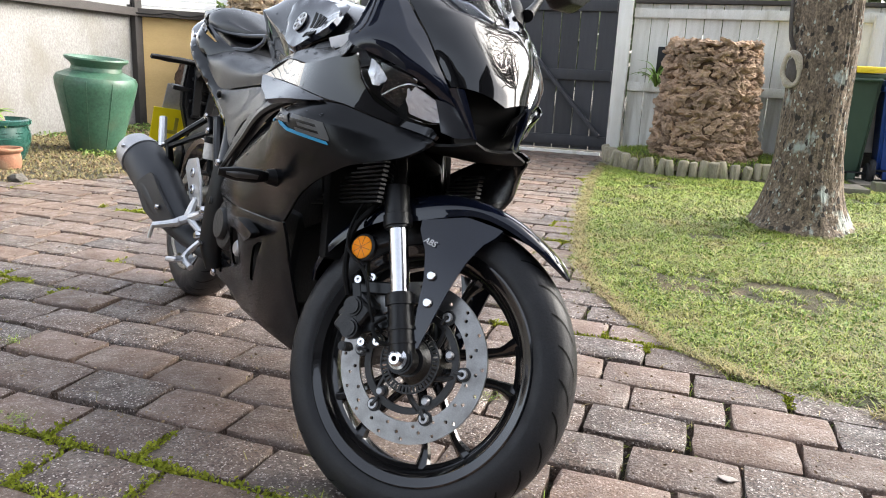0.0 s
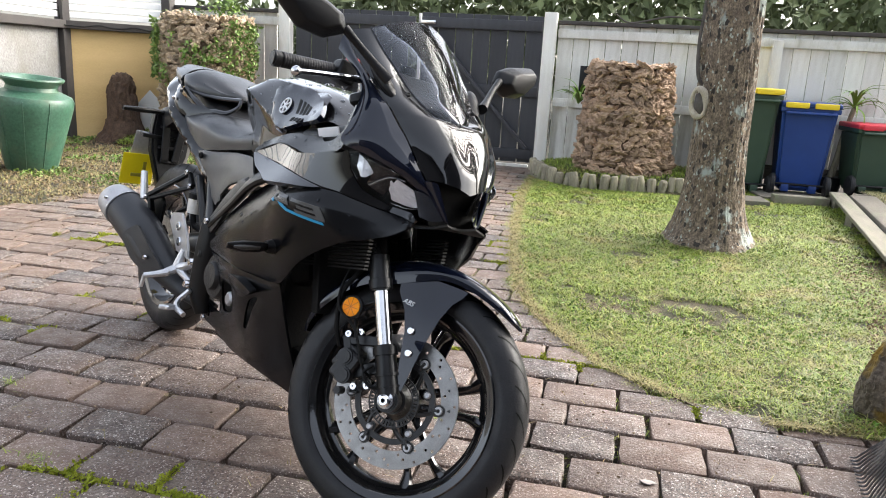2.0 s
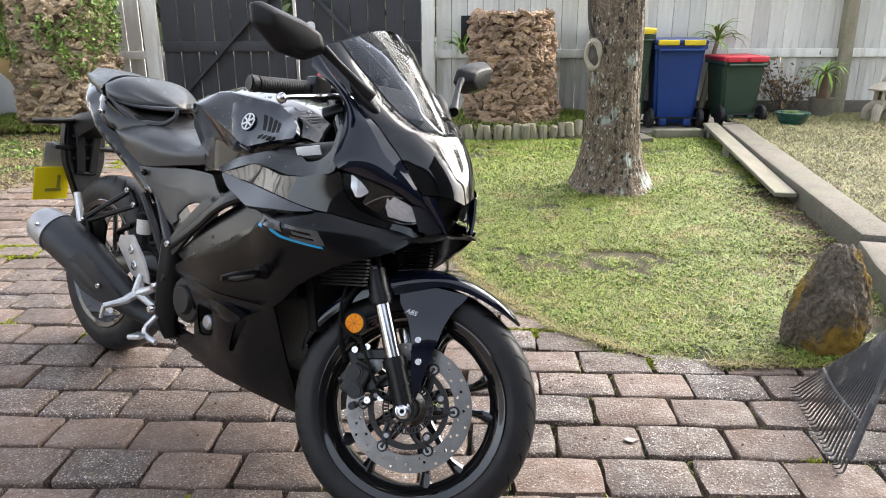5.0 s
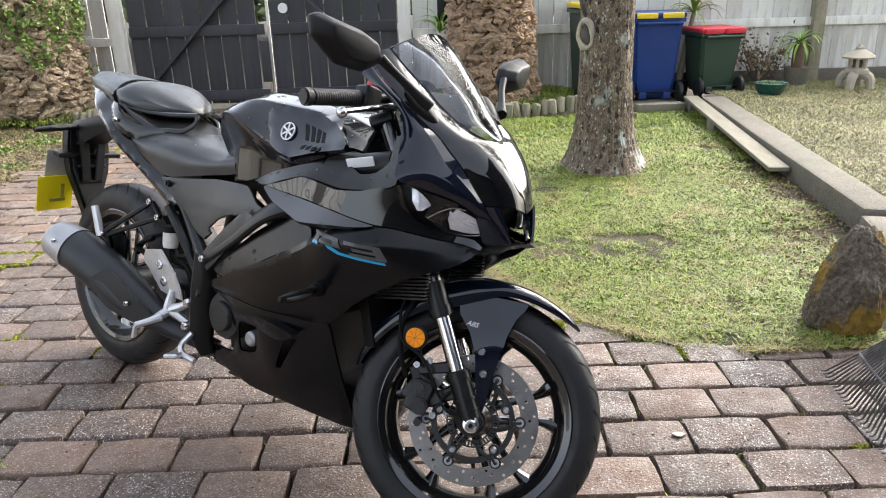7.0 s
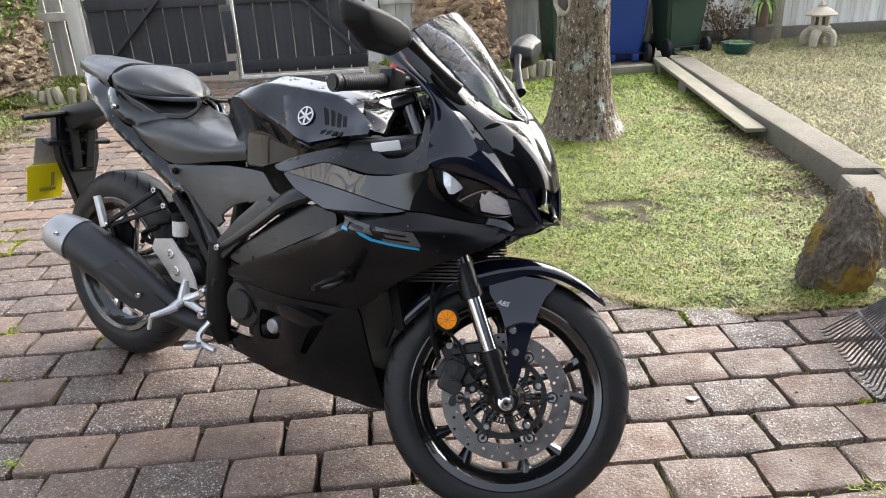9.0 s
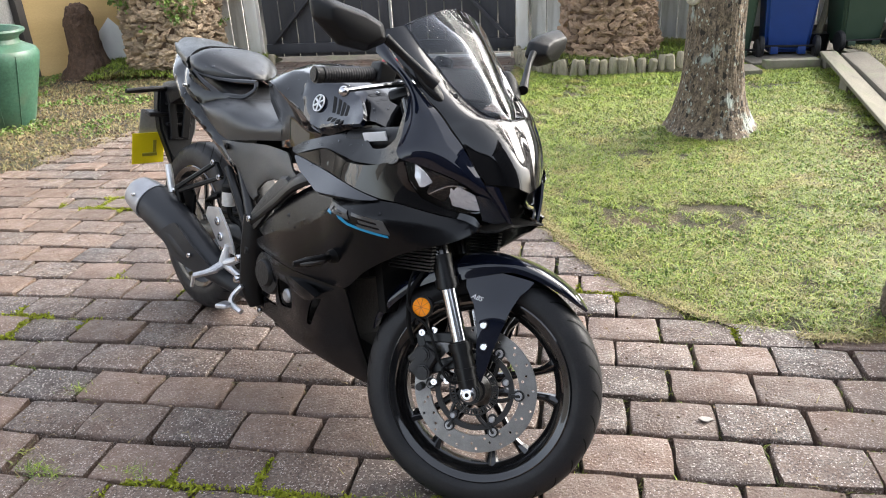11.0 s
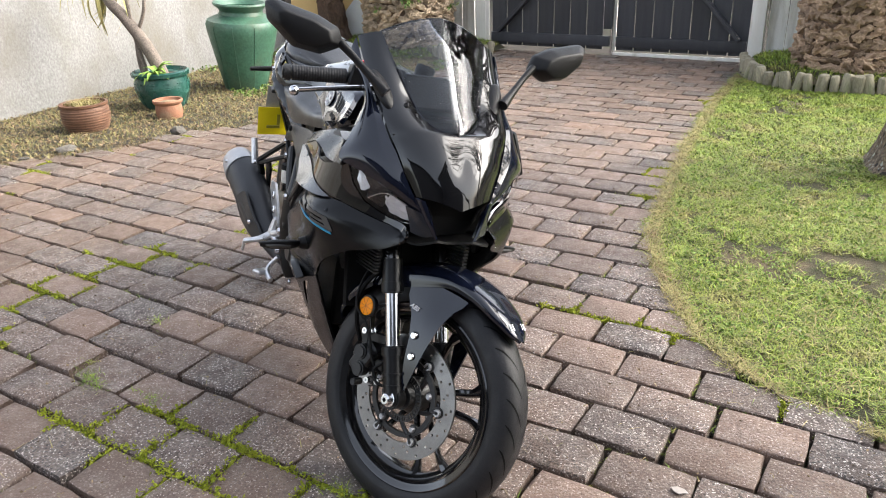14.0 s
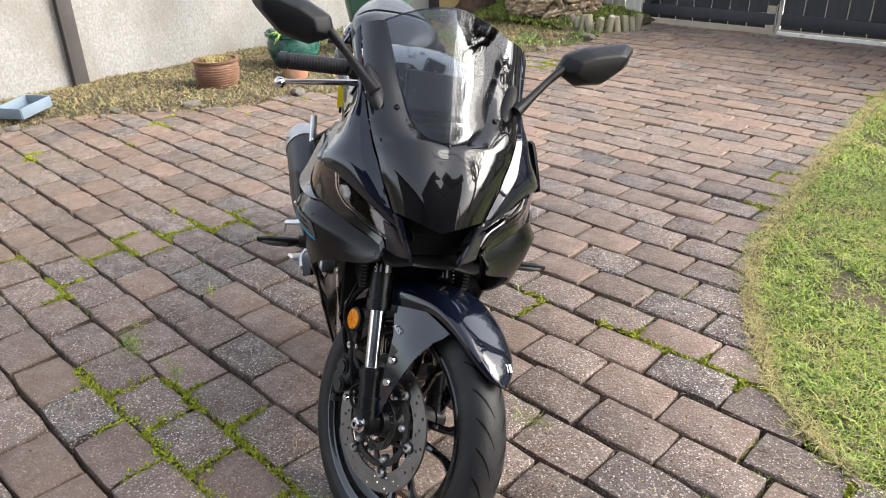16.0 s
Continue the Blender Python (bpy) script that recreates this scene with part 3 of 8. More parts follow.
# ---- walls ----
def wall_box(name, a, b, z0, z1, thick, material, label, category="wall", kind="structure", parent=None, bevel=0.004, off=0.0):
    a, b = Vector((*a, 0)), Vector((*b, 0))
    d = b - a
    m = Matrix.Translation((a + b) / 2 + Vector((0, 0, (z0 + z1) / 2))) @ pose(0, 0, 0, 0, 0, math.degrees(math.atan2(d.y, d.x))) @ pose(0, off, 0)
    ob = link(name, box(d.length, thick, z1 - z0, None, bevel, 1), material, parent)
    ob.matrix_basis = m
    return tagged(ob, label, category, "", kind) if label else ob


WA, WM, WB, WC = (-5.36, 0.6), (-5.56, 2.52), (-5.97, 6.88), (-5.16, 7.62)
wall_w = thing("wall_west", "weathered white rendered garden wall with dark timber posts", "wall", kind="structure")
wall_box("render_panel", WA, WM, -0.05, 1.26, 0.08, RENDERED, "", parent=wall_w, off=0.06)
wall_box("render_panel", WM, WB, -0.05, 1.26, 0.08, RENDERED, "", parent=wall_w, off=0.06)
wall_box("render_panel", (-5.1, -2.6), WA, -0.05, 1.26, 0.08, RENDERED, "", parent=wall_w, off=0.06)
tagged(wall_box("plywood_panel", WB, WC, 0.0, 1.2, 0.03, PLY, "", parent=wall_w, off=0.03), "yellow plywood panel")
for p in (WM, WB, WC):
    part("post", box(0.11, 0.11, 2.2, pose(p[0], p[1], 1.0), 0.006), DARKTIMBER, wall_w, "dark timber post")
for a, b in ((WA, WM), (WM, WB), (WB, WC)):
    tagged(wall_box("rail", a, b, 1.2, 1.285, 0.13, DARKTIMBER, "", parent=wall_w), "dark timber rail")
    for k in range(9):
        wall_box("slat", a, b, 1.315 + k * 0.075, 1.375 + k * 0.075, 0.02, LOUVRE, "", parent=wall_w, off=0.02)
cable = [(WB[0] + (WC[0] - WB[0]) * s + 0.05, WB[1] + (WC[1] - WB[1]) * s - 0.075, 1.25 - 0.03 * math.sin(s * math.pi * 3) ** 2) for s in np.linspace(0, 1, 10)]
part("cable", tube([(-5.98 + 0.08, 6.75, 1.42)] + cable, 0.008, 6, 3), PLASTIC, wall_w, "thin black cable")

FY = 7.72
fence = thing("fence", "weathered white vertical board fence with rails and a dark cap", "fence", kind="structure")
bshare = {}


def board(x, z0, z1, w, parent, material=BOARD, y=FY, name="board", t=0.02):
    key = (round(w, 3), round(z1 - z0, 2), material.name, t)
    if key not in bshare:
        ob = link(name, box(w, t, z1 - z0, None, 0.003, 1), material, parent)
        bshare[key] = ob.data
    else:
        ob = new(name, bshare[key])
        ob.parent = parent
    ob.matrix_basis = pose(x, y + random.uniform(-0.004, 0.004), (z0 + z1) / 2, 0, 0, 0)
    return ob


for x0, x1 in ((-5.15, -3.78), (-0.70, 7.2)):
    x = x0 + 0.08
    while x < x1:
        board(x, 0.03 if x < 1.2 else 0.10, 1.50, 0.156, fence)
        x += 0.163
    L, c = x1 - x0, (x0 + x1) / 2
    for z, h in ((1.41, 0.085), (0.715, 0.085)):
        part("rail", box(L, 0.04, h, pose(c, FY - 0.034, z), 0.004), BOARD, fence)
    part("cap", box(L, 0.14, 0.035, pose(c, FY, 1.52), 0.004), DARKTIMBER, fence, "dark timber capping")
for x, w, mt in ((-0.78, 0.13, WHITEPOST), (-3.72, 0.13, WHITEPOST), (1.42, 0.09, BOARD), (3.5, 0.12, LOG), (5.6, 0.12, BOARD)):
    part("post", box(w, 0.11, 1.62 if mt is WHITEPOST else 1.42, pose(x, FY - 0.06, 0.80 if mt is WHITEPOST else 0.72), 0.006), mt, fence, "upright fence post")
part("base_board", box(5.9, 0.05, 0.14, pose(4.2, FY - 0.05, 0.16), 0.006), CONCRETE, fence)

def gate_leaf(x0, x1, brace_from_left):
    leaf = thing("gate", "black-stained timber gate leaf with rails and a diagonal brace, shut", "gate", group="gate leaves", kind="structure")
    x, w = x0 + 0.095, 0.176
    while x < x1 - 0.02:
        board(x, 0.05, 1.57, min(w, 2 * (x1 - x)) , leaf, GATE, FY + 0.01)
        x += w + 0.012
    c, L = (x0 + x1) / 2, x1 - x0 - 0.02
    for z in (0.14, 0.80, 1.47):
        part("rail", box(L, 0.04, 0.105, pose(c, FY - 0.022, z), 0.005), GATE, leaf)
    za, zb = (0.2, 1.42) if brace_from_left else (1.42, 0.2)
    part("brace", bar((x0 + 0.1, FY - 0.026, za), (x1 - 0.08, FY - 0.026, zb), 0.11, 0.036, 0.004), GATE, leaf)
    return leaf


left_leaf = gate_leaf(-3.63, -2.22, True)
right_leaf = gate_leaf(-2.17, -0.86, False)
part("drop_bolt", box(0.09, 0.045, 0.42, pose(-2.24, FY - 0.055, 0.48), 0.006), GATE, left_leaf)
part("bolt", rod((-2.20, FY - 0.06, 0.02), (-2.20, FY - 0.06, 0.30), 0.012), CHROME, left_leaf, "rusty steel drop bolt")
part("latch", box(0.16, 0.02, 0.035, pose(-2.08, FY - 0.055, 1.47), 0.004), CHROME, right_leaf, "steel latch")
part("strip", box(0.03, 0.02, 1.52, pose(-2.195, FY + 0.03, 0.80), 0.003), WHITEPOST, right_leaf)
part("disc", cyl(0.05, 0.012, pose(-2.02, FY - 0.03, 1.2 - 0.2, 90), 24, None, 0.002), WHITE, right_leaf, "round white plate")
part("sill", box(1.28, 0.05, 0.03, pose(-1.55, FY - 0.01, 0.015), 0.004), WHITEPOST, right_leaf)

# dark weatherboard house behind and beside the viewer, seen only as a reflection
house = thing("house", "tall dark weatherboard house beside the driveway", "house", kind="structure")
part("wall", box(5.2, 0.2, 2.9, pose(0.55, -3.6, 1.40), 0.01), HOUSE, house)
part("side_wall", box(0.2, 4.4, 3.9, pose(3.25, -1.5, 1.90), 0.01), HOUSE, house)
for k in range(18):
    part("weatherboard", box(0.03, 4.4, 0.205, pose(3.135, -1.4, 0.12 + 0.21 * k, 0, 4, 0), 0.003, 1), HOUSE, house)
part("eave", box(0.6, 4.7, 0.12, pose(3.2, -1.4, 3.9), 0.01), ROOF, house)
part("back_eave", box(5.6, 0.7, 0.12, pose(0.55, -3.5, 2.9), 0.01), ROOF, house)

# ---- concrete edging, plank and steps ----
ew = thing("retaining_edge", "low weathered concrete garden edging with worn corners", "edging", kind="structure")
for (a, b) in (((2.14, 6.65), (1.68, 3.10)), ((1.66, 3.07), (1.42, 2.2)), ((1.41, 2.17), (1.22, 1.0))):
    ad = Vector((b[0] - a[0], b[1] - a[1]))
    bm = box(ad.length, 0.205, 0.22, None, 0.018, 2)
    bmesh.ops.subdivide_edges(bm, edges=bm.edges[:], cuts=4, use_grid_fill=True)
    rough_up(bm, 0.008, 9, a[0])
    ob = part("slab", bm, CONCRETE, ew)
    ob.matrix_basis = pose((a[0] + b[0]) / 2 - 0.033, (a[1] + b[1]) / 2, 0.022 if a[1] > 4 else 0.0, 0, 0, math.degrees(math.atan2(ad.y, ad.x)))
plank = thing("timber_plank", "weathered plank laid beside the concrete edging on blocks", "plank")
part("board", bar((1.93, 6.75, 0.115), (1.60, 4.12, 0.075), 0.13, 0.028, 0.004), PLANK, plank)
for s in (0.03, 0.38):
    part("block", box(0.09, 0.12, 0.14, pose(1.93 - 0.33 * s, 6.75 - 2.63 * s, 0.03, 0, 0, 8), 0.006), PLANK, plank)
for (x, y, sx, sy, h, mt, lab) in ((1.62, 6.68, 0.46, 0.12, 0.09, PLANK, "old timber sleeper step in the grass"), (1.6, 6.98, 0.62, 0.4, 0.05, CONCRETE, "flat concrete slab beside the bins"), (1.18, 6.5, 0.26, 0.3, 0.06, CONCRETE, "pale broken concrete slab at the lawn")):
    bm = box(sx, sy, h, None, 0.012, 2)
    ob = tagged(link("step", rough_up(bm, 0.006, 8, x), mt), lab, "step", kind="structure")
    ob.matrix_basis = pose(x, y, h / 2 - 0.01, 0, 0, 6)

# ---- the motorcycle ----
# Bike axes: x ahead, y to the rider's left, z up, from the ground under the rear wheel; it leans on its side stand.
BIKE = Matrix.Translation((-1.543, 2.018, 0)) @ pose(0, 0, 0, 0, 0, -37.5) @ pose(0, 0, 0, -12, 0, 0)
RAKE, STEER_BY = radians(26), radians(31)
K_AXIS, U_AXIS = Vector((-math.sin(RAKE), 0, math.cos(RAKE))), Vector((math.cos(RAKE), 0, math.sin(RAKE)))
STEER = Matrix.Translation((1.316, -0.016, 0.247)) @ Matrix.Rotation(STEER_BY, 4, K_AXIS) @ Matrix.Translation(U_AXIS * 0.04)
bike = thing("motorcycle", "wet black sports motorcycle with a dark windscreen, on its stand", "motorcycle", BIKE)


def fpart(name, bm, material, label="", parent=None, angle=35.0):
    """A part that turns with the handlebar, in axes from the front wheel's centre."""
    ob = part(name, bm, material, parent or bike, label, angle=angle)
    if parent is None:
        ob.matrix_basis = STEER
    return ob


def bolt(parent, x, y, z, r=0.009, side=-1, material=None, steer=False, depth=0.008):
    b = lathe([(0.001, 0.0), (r, 0.0), (r, depth * 0.6), (r * 0.8, depth), (r * 0.45, depth), (r * 0.4, depth * 0.5), (0.001, depth * 0.5)], 14)
    b.transform(pose(x, y, z, 90 if side < 0 else -90))
    if steer:
        return fpart("bolt", b, material or CHROME)
    return part("bolt", b, material or CHROME, parent)


def wheel(name, front):
    R, W = (0.293, 0.055) if front else (0.312, 0.070)
    rr = 0.219
    prof = []
    for i in range(25):
        a = math.pi * i / 24
        s, c = math.sin(a), math.cos(a)
        prof.append((rr + (R - rr) * min(1.0, s ** 0.72 if s > 0 else 0), -W * math.copysign(abs(c) ** 0.8, c) * (0.88 + 0.12 * s)))
    prof = [(rr - 0.006, -W * 0.60), (rr + 0.004, -W * 0.74)] + [p for p in prof if p[0] > rr + 0.012] + [(rr + 0.004, W * 0.74), (rr - 0.006, W * 0.60)]
    tyre = lathe(prof, 96, None, "y", closed=True)
    holder = fpart("front_wheel", bmesh.new(), RIM) if front else part("rear_wheel", bmesh.new(), RIM, bike)
    if not front:
        holder.matrix_basis = pose(-0.085, 0, 0.312)
    part("tyre", tyre, RUBBER, holder, "black road tyre with slanted grooves")
    # grooves: slanted curved sipes over the tread
    gr = bmesh.new()
    def crown(y):
        s = math.sin(math.acos(max(-1, min(1, math.copysign(abs(y / W / 0.97) ** 1.25, y)))))
        return rr + (R - rr) * s ** 0.72 + 0.0006
    for i in range(30):
        for sd in (-1, 1):
            a0 = 2 * math.pi * (i + (0.5 if sd > 0 else 0)) / 30
            rows = []
            for j in range(8):
                t = j / 7
                y = sd * W * (0.16 + 0.62 * t)
                a = a0 + (0.05 + 0.26 * t - 0.04 * t * t) * (1 if front else -1)
                w = 0.0075 * math.sin(math.pi * (0.05 + 0.90 * t)) ** 0.5 / R
                rows.append([(crown(y) * math.cos(a + q), y, crown(y) * math.sin(a + q)) for q in (-w * 0.5, w * 0.5)])
            vs = [[gr.verts.new(p) for p in r] for r in rows]
            for p, q in zip(vs, vs[1:]):
                gr.faces.new((p[0], p[1], q[1], q[0]))
    bmesh.ops.solidify(gr, geom=gr.faces[:], thickness=0.0009)
    part("tread_groove", gr, RADIATOR, holder)
    # rim: barrel with lips
    w = W * 0.84
    rimp = [(0.2135, -w + 0.005), (0.219, -w + 0.0015), (0.2235, -w), (0.227, -w + 0.002), (0.2275, -w + 0.005), (0.219, -w + 0.009), (0.211, -w + 0.013), (0.206, -w * 0.45), (0.198, -0.012), (0.198, 0.012), (0.206, w * 0.45), (0.211, w - 0.013), (0.219, w - 0.009), (0.2275, w - 0.005), (0.227, w - 0.002), (0.2235, w), (0.219, w - 0.0015), (0.2135, w - 0.005), (0.208, w - 0.007), (0.205, w - 0.014), (0.196, w * 0.4), (0.186, 0.014), (0.184, 0.0), (0.186, -0.014), (0.196, -w * 0.4), (0.205, -w + 0.014), (0.208, -w + 0.007)]
    part("rim", lathe(rimp, 96, None, "y", closed=True), RIM, holder, "gloss black alloy rim")
    for i in range(5):
        for sd in (-1, 1):
            a = 2 * math.pi * i / 5 + 0.31
            a0, a1 = a + sd * 0.42, a + sd * 0.20
            p = Vector((math.cos(a0) * 0.038, 0, math.sin(a0) * 0.038))
            q = Vector((math.cos(a1) * 0.155, 0, math.sin(a1) * 0.155))
            e = Vector((math.cos(a1 + sd * 0.04) * 0.192, 0, math.sin(a1 + sd * 0.04) * 0.192))
            bm = tube([tuple(p), tuple(p.lerp(q, 0.5)), tuple(q), tuple(e)], [0.0115, 0.0085, 0.0085, 0.016], 8, 4, None, 1.35)
            part("spoke", bm, RIM, holder)
    part("hub", lathe([(0.018, -0.075), (0.03, -0.075), (0.034, -0.05), (0.045, -0.03), (0.045, 0.03), (0.034, 0.05), (0.03, 0.075), (0.018, 0.075)], 32, None, "y", closed=True), ENGINE, holder)
    return holder


fw = wheel("front_wheel", True)
rw = wheel("rear_wheel", False)


def brake_disc(parent, ro, ri, y, side):
    circ = lambda r, n, p=0.0: [(r * math.cos(2 * math.pi * i / n + p), r * math.sin(2 * math.pi * i / n + p)) for i in range(n)]
    holes = [circ(ri, 60)]
    for k in range(48):
        r = ri + (ro - ri) * (0.22, 0.5, 0.78)[k % 3]
        a = 2 * math.pi * k / 48 + (0.05 if k % 2 else 0)
        holes.append([(r * math.cos(a) + 0.0036 * math.cos(q), r * math.sin(a) + 0.0036 * math.sin(q)) for q in np.linspace(0, 2 * math.pi, 8)[:-1]])
    b = panel(circ(ro, 90), lambda q: np.zeros(len(q)), 0.005, 0.012, side, False, holes=holes)
    b.transform(Matrix.Translation((0, y, 0)))
    return part("brake_disc", b, STEEL, parent, "drilled steel brake disc", angle=20)


brake_disc(fw, 0.149, 0.109, -0.062, -1)
carrier = lathe([(0.083, -0.065), (0.096, -0.065), (0.096, -0.058), (0.083, -0.058)], 60, None, "y", closed=True)
for i in range(6):
    a = 2 * math.pi * i / 6 + 0.15
    tube([(0.045 * math.cos(a - 0.5), -0.06, 0.045 * math.sin(a - 0.5)), (0.07 * math.cos(a - 0.25), -0.061, 0.07 * math.sin(a - 0.25)), (0.09 * math.cos(a - 0.1), -0.0615, 0.09 * math.sin(a - 0.1))], 0.0055, 6, 4, carrier)
    cyl(0.0135, 0.007, pose(0.107 * math.cos(a), -0.0615, 0.107 * math.sin(a), 90), 16, None, 0.001, carrier)
    bar((0.09 * math.cos(a), -0.0615, 0.09 * math.sin(a)), (0.107 * math.cos(a), -0.0615, 0.107 * math.sin(a)), 0.024, 0.006, 0.001, carrier)
part("disc_carrier", carrier, ENGINE, fw, "black disc carrier")
for i in range(6):
    a = 2 * math.pi * i / 6 + 0.15
    part("disc_button", lathe([(0.0045, -0.0715), (0.0085, -0.0715), (0.0095, -0.067), (0.0095, -0.056), (0.0045, -0.056)], 16, pose(0.107 * math.cos(a), 0, 0.107 * math.sin(a)), "y", closed=True), SILVER, fw)
for i in range(5):
    a = 2 * math.pi * i / 5 + 0.5
    part("disc_bolt", lathe([(0.001, -0.073), (0.0055, -0.073), (0.0075, -0.070), (0.0075, -0.062), (0.001, -0.062)], 14, pose(0.080 * math.cos(a), 0, 0.080 * math.sin(a)), "y"), SILVER, fw)
    part("bolt_lug", cyl(0.012, 0.007, pose(0.080 * math.cos(a), -0.0595, 0.080 * math.sin(a), 90), 14), ENGINE, fw)
slotr = bmesh.new()
for i in range(44):
    a = 2 * math.pi * i / 44
    box(0.004, 0.003, 0.009, pose(0.052 * math.cos(a), -0.069, 0.052 * math.sin(a), 0, 90 - math.degrees(a), 0), bm=slotr)
lathe([(0.044, -0.071), (0.047, -0.071), (0.047, -0.067), (0.044, -0.067)], 48, None, "y", slotr, True)
lathe([(0.057, -0.071), (0.060, -0.071), (0.060, -0.067), (0.057, -0.067)], 48, None, "y", slotr, True)
part("sensor_ring", slotr, ENGINE, fw, "slotted wheel speed ring")
part("spindle", rod((0, -0.12, 0), (0, 0.12, 0), 0.012), ENGINE, fw)
part("axle_nut", lathe([(0.005, -0.134), (0.010, -0.134), (0.0135, -0.131), (0.0135, -0.121), (0.0185, -0.120), (0.0185, -0.115), (0.005, -0.112)], 6 * 4, None, "y", closed=True), CHROME, fw, "polished axle nut")

# forks
for s in (-1, 1):
    at = lambda d, o=0.0: tuple(K_AXIS * d + U_AXIS * o + Vector((0, s * 0.099, 0)))
    leg = rod(at(-0.01), at(0.10), 0.0245, 24, None, 0.004)
    rod(at(0.095), at(0.122), 0.0285, 24, None, 0.004, leg)
    rod(at(0.05), at(0.062), 0.0275, 24, None, 0.003, leg)
    rod(at(0.025), at(0.035), 0.027, 24, None, 0.003, leg)
    cyl(0.026, 0.036, pose(0, s * 0.098, 0, 90), 24, None, 0.004, leg)
    fpart("fork_leg", leg, FRAME, "black fork lower")
    fpart("fork_tube", rod(at(0.11), at(0.27), 0.0185, 24), CHROME, "polished fork tube")
    fpart("fork_collar", rod(at(0.245), at(0.275), 0.0275, 24, None, 0.004, rod(at(0.27), at(0.33), 0.0245, 24, None, 0.003)), FRAME)
    fpart("fork_upper", rod(at(0.32), at(0.76), 0.0225, 24), RIM)
for d in (0.42, 0.72):
    cl = box(0.06, 0.25, 0.03, pose(*(K_AXIS * d - U_AXIS * 0.012), 0, -26, 0), 0.012, 3)
    fpart("fork_clamp", cl, FRAME)
fpart("fork_brace", box(0.02, 0.2, 0.03, pose(*(K_AXIS * 0.30 + U_AXIS * 0.0), 0, -26, 0), 0.006), FRAME)

# front mudguard
rows = []
for deg, w, rc, rs in ((50, 0.006, 0.318, 0.316), (54, 0.030, 0.321, 0.312), (62, 0.050, 0.323, 0.306), (74, 0.061, 0.324, 0.300), (86, 0.070, 0.324, 0.292), (98, 0.078, 0.324, 0.272), (110, 0.080, 0.322, 0.262), (122, 0.080, 0.318, 0.272), (136, 0.078, 0.312, 0.278), (150, 0.068, 0.308, 0.284), (160, 0.05, 0.306, 0.292), (167, 0.02, 0.304, 0.300)):
    a = radians(deg)
    rows.append([(r * math.cos(a), y, r * math.sin(a)) for y, r in ((-w, rs), (-w * 1.0, rs + (rc - rs) * 0.55), (-w * 0.72, rs + (rc - rs) * 0.9), (0, rc), (w * 0.72, rs + (rc - rs) * 0.9), (w, rs + (rc - rs) * 0.55), (w, rs))])
mg = fpart("mudguard", sheet(rows, 0.004, 5, 4, flip=True), NAVY, "gloss black front mudguard")
for s in (-1, 1):
    b = panel([(-0.075, 0.275), (-0.02, 0.285), (0.080, 0.282), (0.058, 0.246), (0.044, 0.205), (0.030, 0.12), (0.018, 0.028), (0.006, 0.035), (-0.008, 0.09), (-0.02, 0.15), (-0.042, 0.20), (-0.07, 0.235)], spread([(-0.07, 0.27, 0.081), (0.03, 0.28, 0.072), (0, 0.2, 0.094), (0, 0.12, 0.100), (0.02, 0.03, 0.098), (-0.03, 0.2, 0.092)]), 0.005, 0.016, s)
    fpart("mudguard_stay", b, NAVY)
    for z, x in ((0.160, -0.006), (0.112, 0.006)):
        fpart("bolt", lathe([(0.001, 0), (0.0095, 0), (0.0095, 0.004), (0.007, 0.008), (0.001, 0.008)], 16, pose(x, s * 0.098, z, -90 * s)), CHROME)
# brake caliper, hose and reflector on the right, caliper bracket
cal = box(0.07, 0.05, 0.05, pose(-0.135, -0.068, 0.05, 0, -62, 0), 0.012, 3)
box(0.05, 0.03, 0.075, pose(-0.128, -0.092, 0.035, 0, 20, 0), 0.012, 3, cal)
for z in (0.055, 0.015):
    cyl(0.019, 0.03, pose(-0.132 + (0.055 - z) * 0.25, -0.10, z, 90), 18, None, 0.004, cal)
cyl(0.009, 0.03, pose(-0.12, -0.1, -0.02, 90), 12, None, 0.002, cal)
fpart("brake_caliper", cal, ENGINE, "dark grey brake caliper")
brk = bar((-0.12, -0.082, 0.02), (-0.03, -0.092, 0.07), 0.012, 0.03, 0.003)
bar((-0.155, -0.085, 0.09), (-0.06, -0.095, 0.115), 0.012, 0.025, 0.003, brk)
bar((-0.155, -0.088, 0.10), (-0.11, -0.09, 0.02), 0.01, 0.022, 0.003, brk)
fpart("caliper_bracket", brk, FRAME)
for x, z in ((-0.118, 0.118), (-0.06, 0.012), (-0.145, 0.105), (-0.09, 0.0)):
    fpart("bolt", lathe([(0.001, 0), (0.0075, 0), (0.0075, 0.008), (0.003, 0.008), (0.003, 0.004), (0.001, 0.004)], 12, pose(x, -0.098, z, 90)), CHROME)
fpart("brake_hose", tube([(-0.165, -0.085, 0.07), (-0.185, -0.10, 0.12), (-0.195, -0.105, 0.19), (-0.175, -0.095, 0.25), (-0.16, -0.07, 0.32), (-0.2, -0.06, 0.42)], 0.006, 8), RADIATOR)
fpart("sensor_cable", tube([(-0.06, -0.095, 0.03), (-0.085, -0.11, 0.05), (-0.13, -0.115, 0.12), (-0.19, -0.115, 0.16), (-0.2, -0.1, 0.24), (-0.17, -0.085, 0.29)], 0.0035, 6), RADIATOR)
fpart("sensor_cable", tube([(-0.02, -0.11, 0.02), (-0.05, -0.115, 0.015), (-0.075, -0.11, 0.035), (-0.06, -0.105, 0.06)], 0.004, 6), RADIATOR)
ref = lathe([(0.001, 0), (0.026, 0), (0.0275, 0.004), (0.0275, 0.012), (0.024, 0.014), (0.001, 0.014)], 32, pose(-0.157, -0.098, 0.164, 90, 0, -6))
rb = fpart("reflector", ref, PLASTIC, "round black reflector housing")
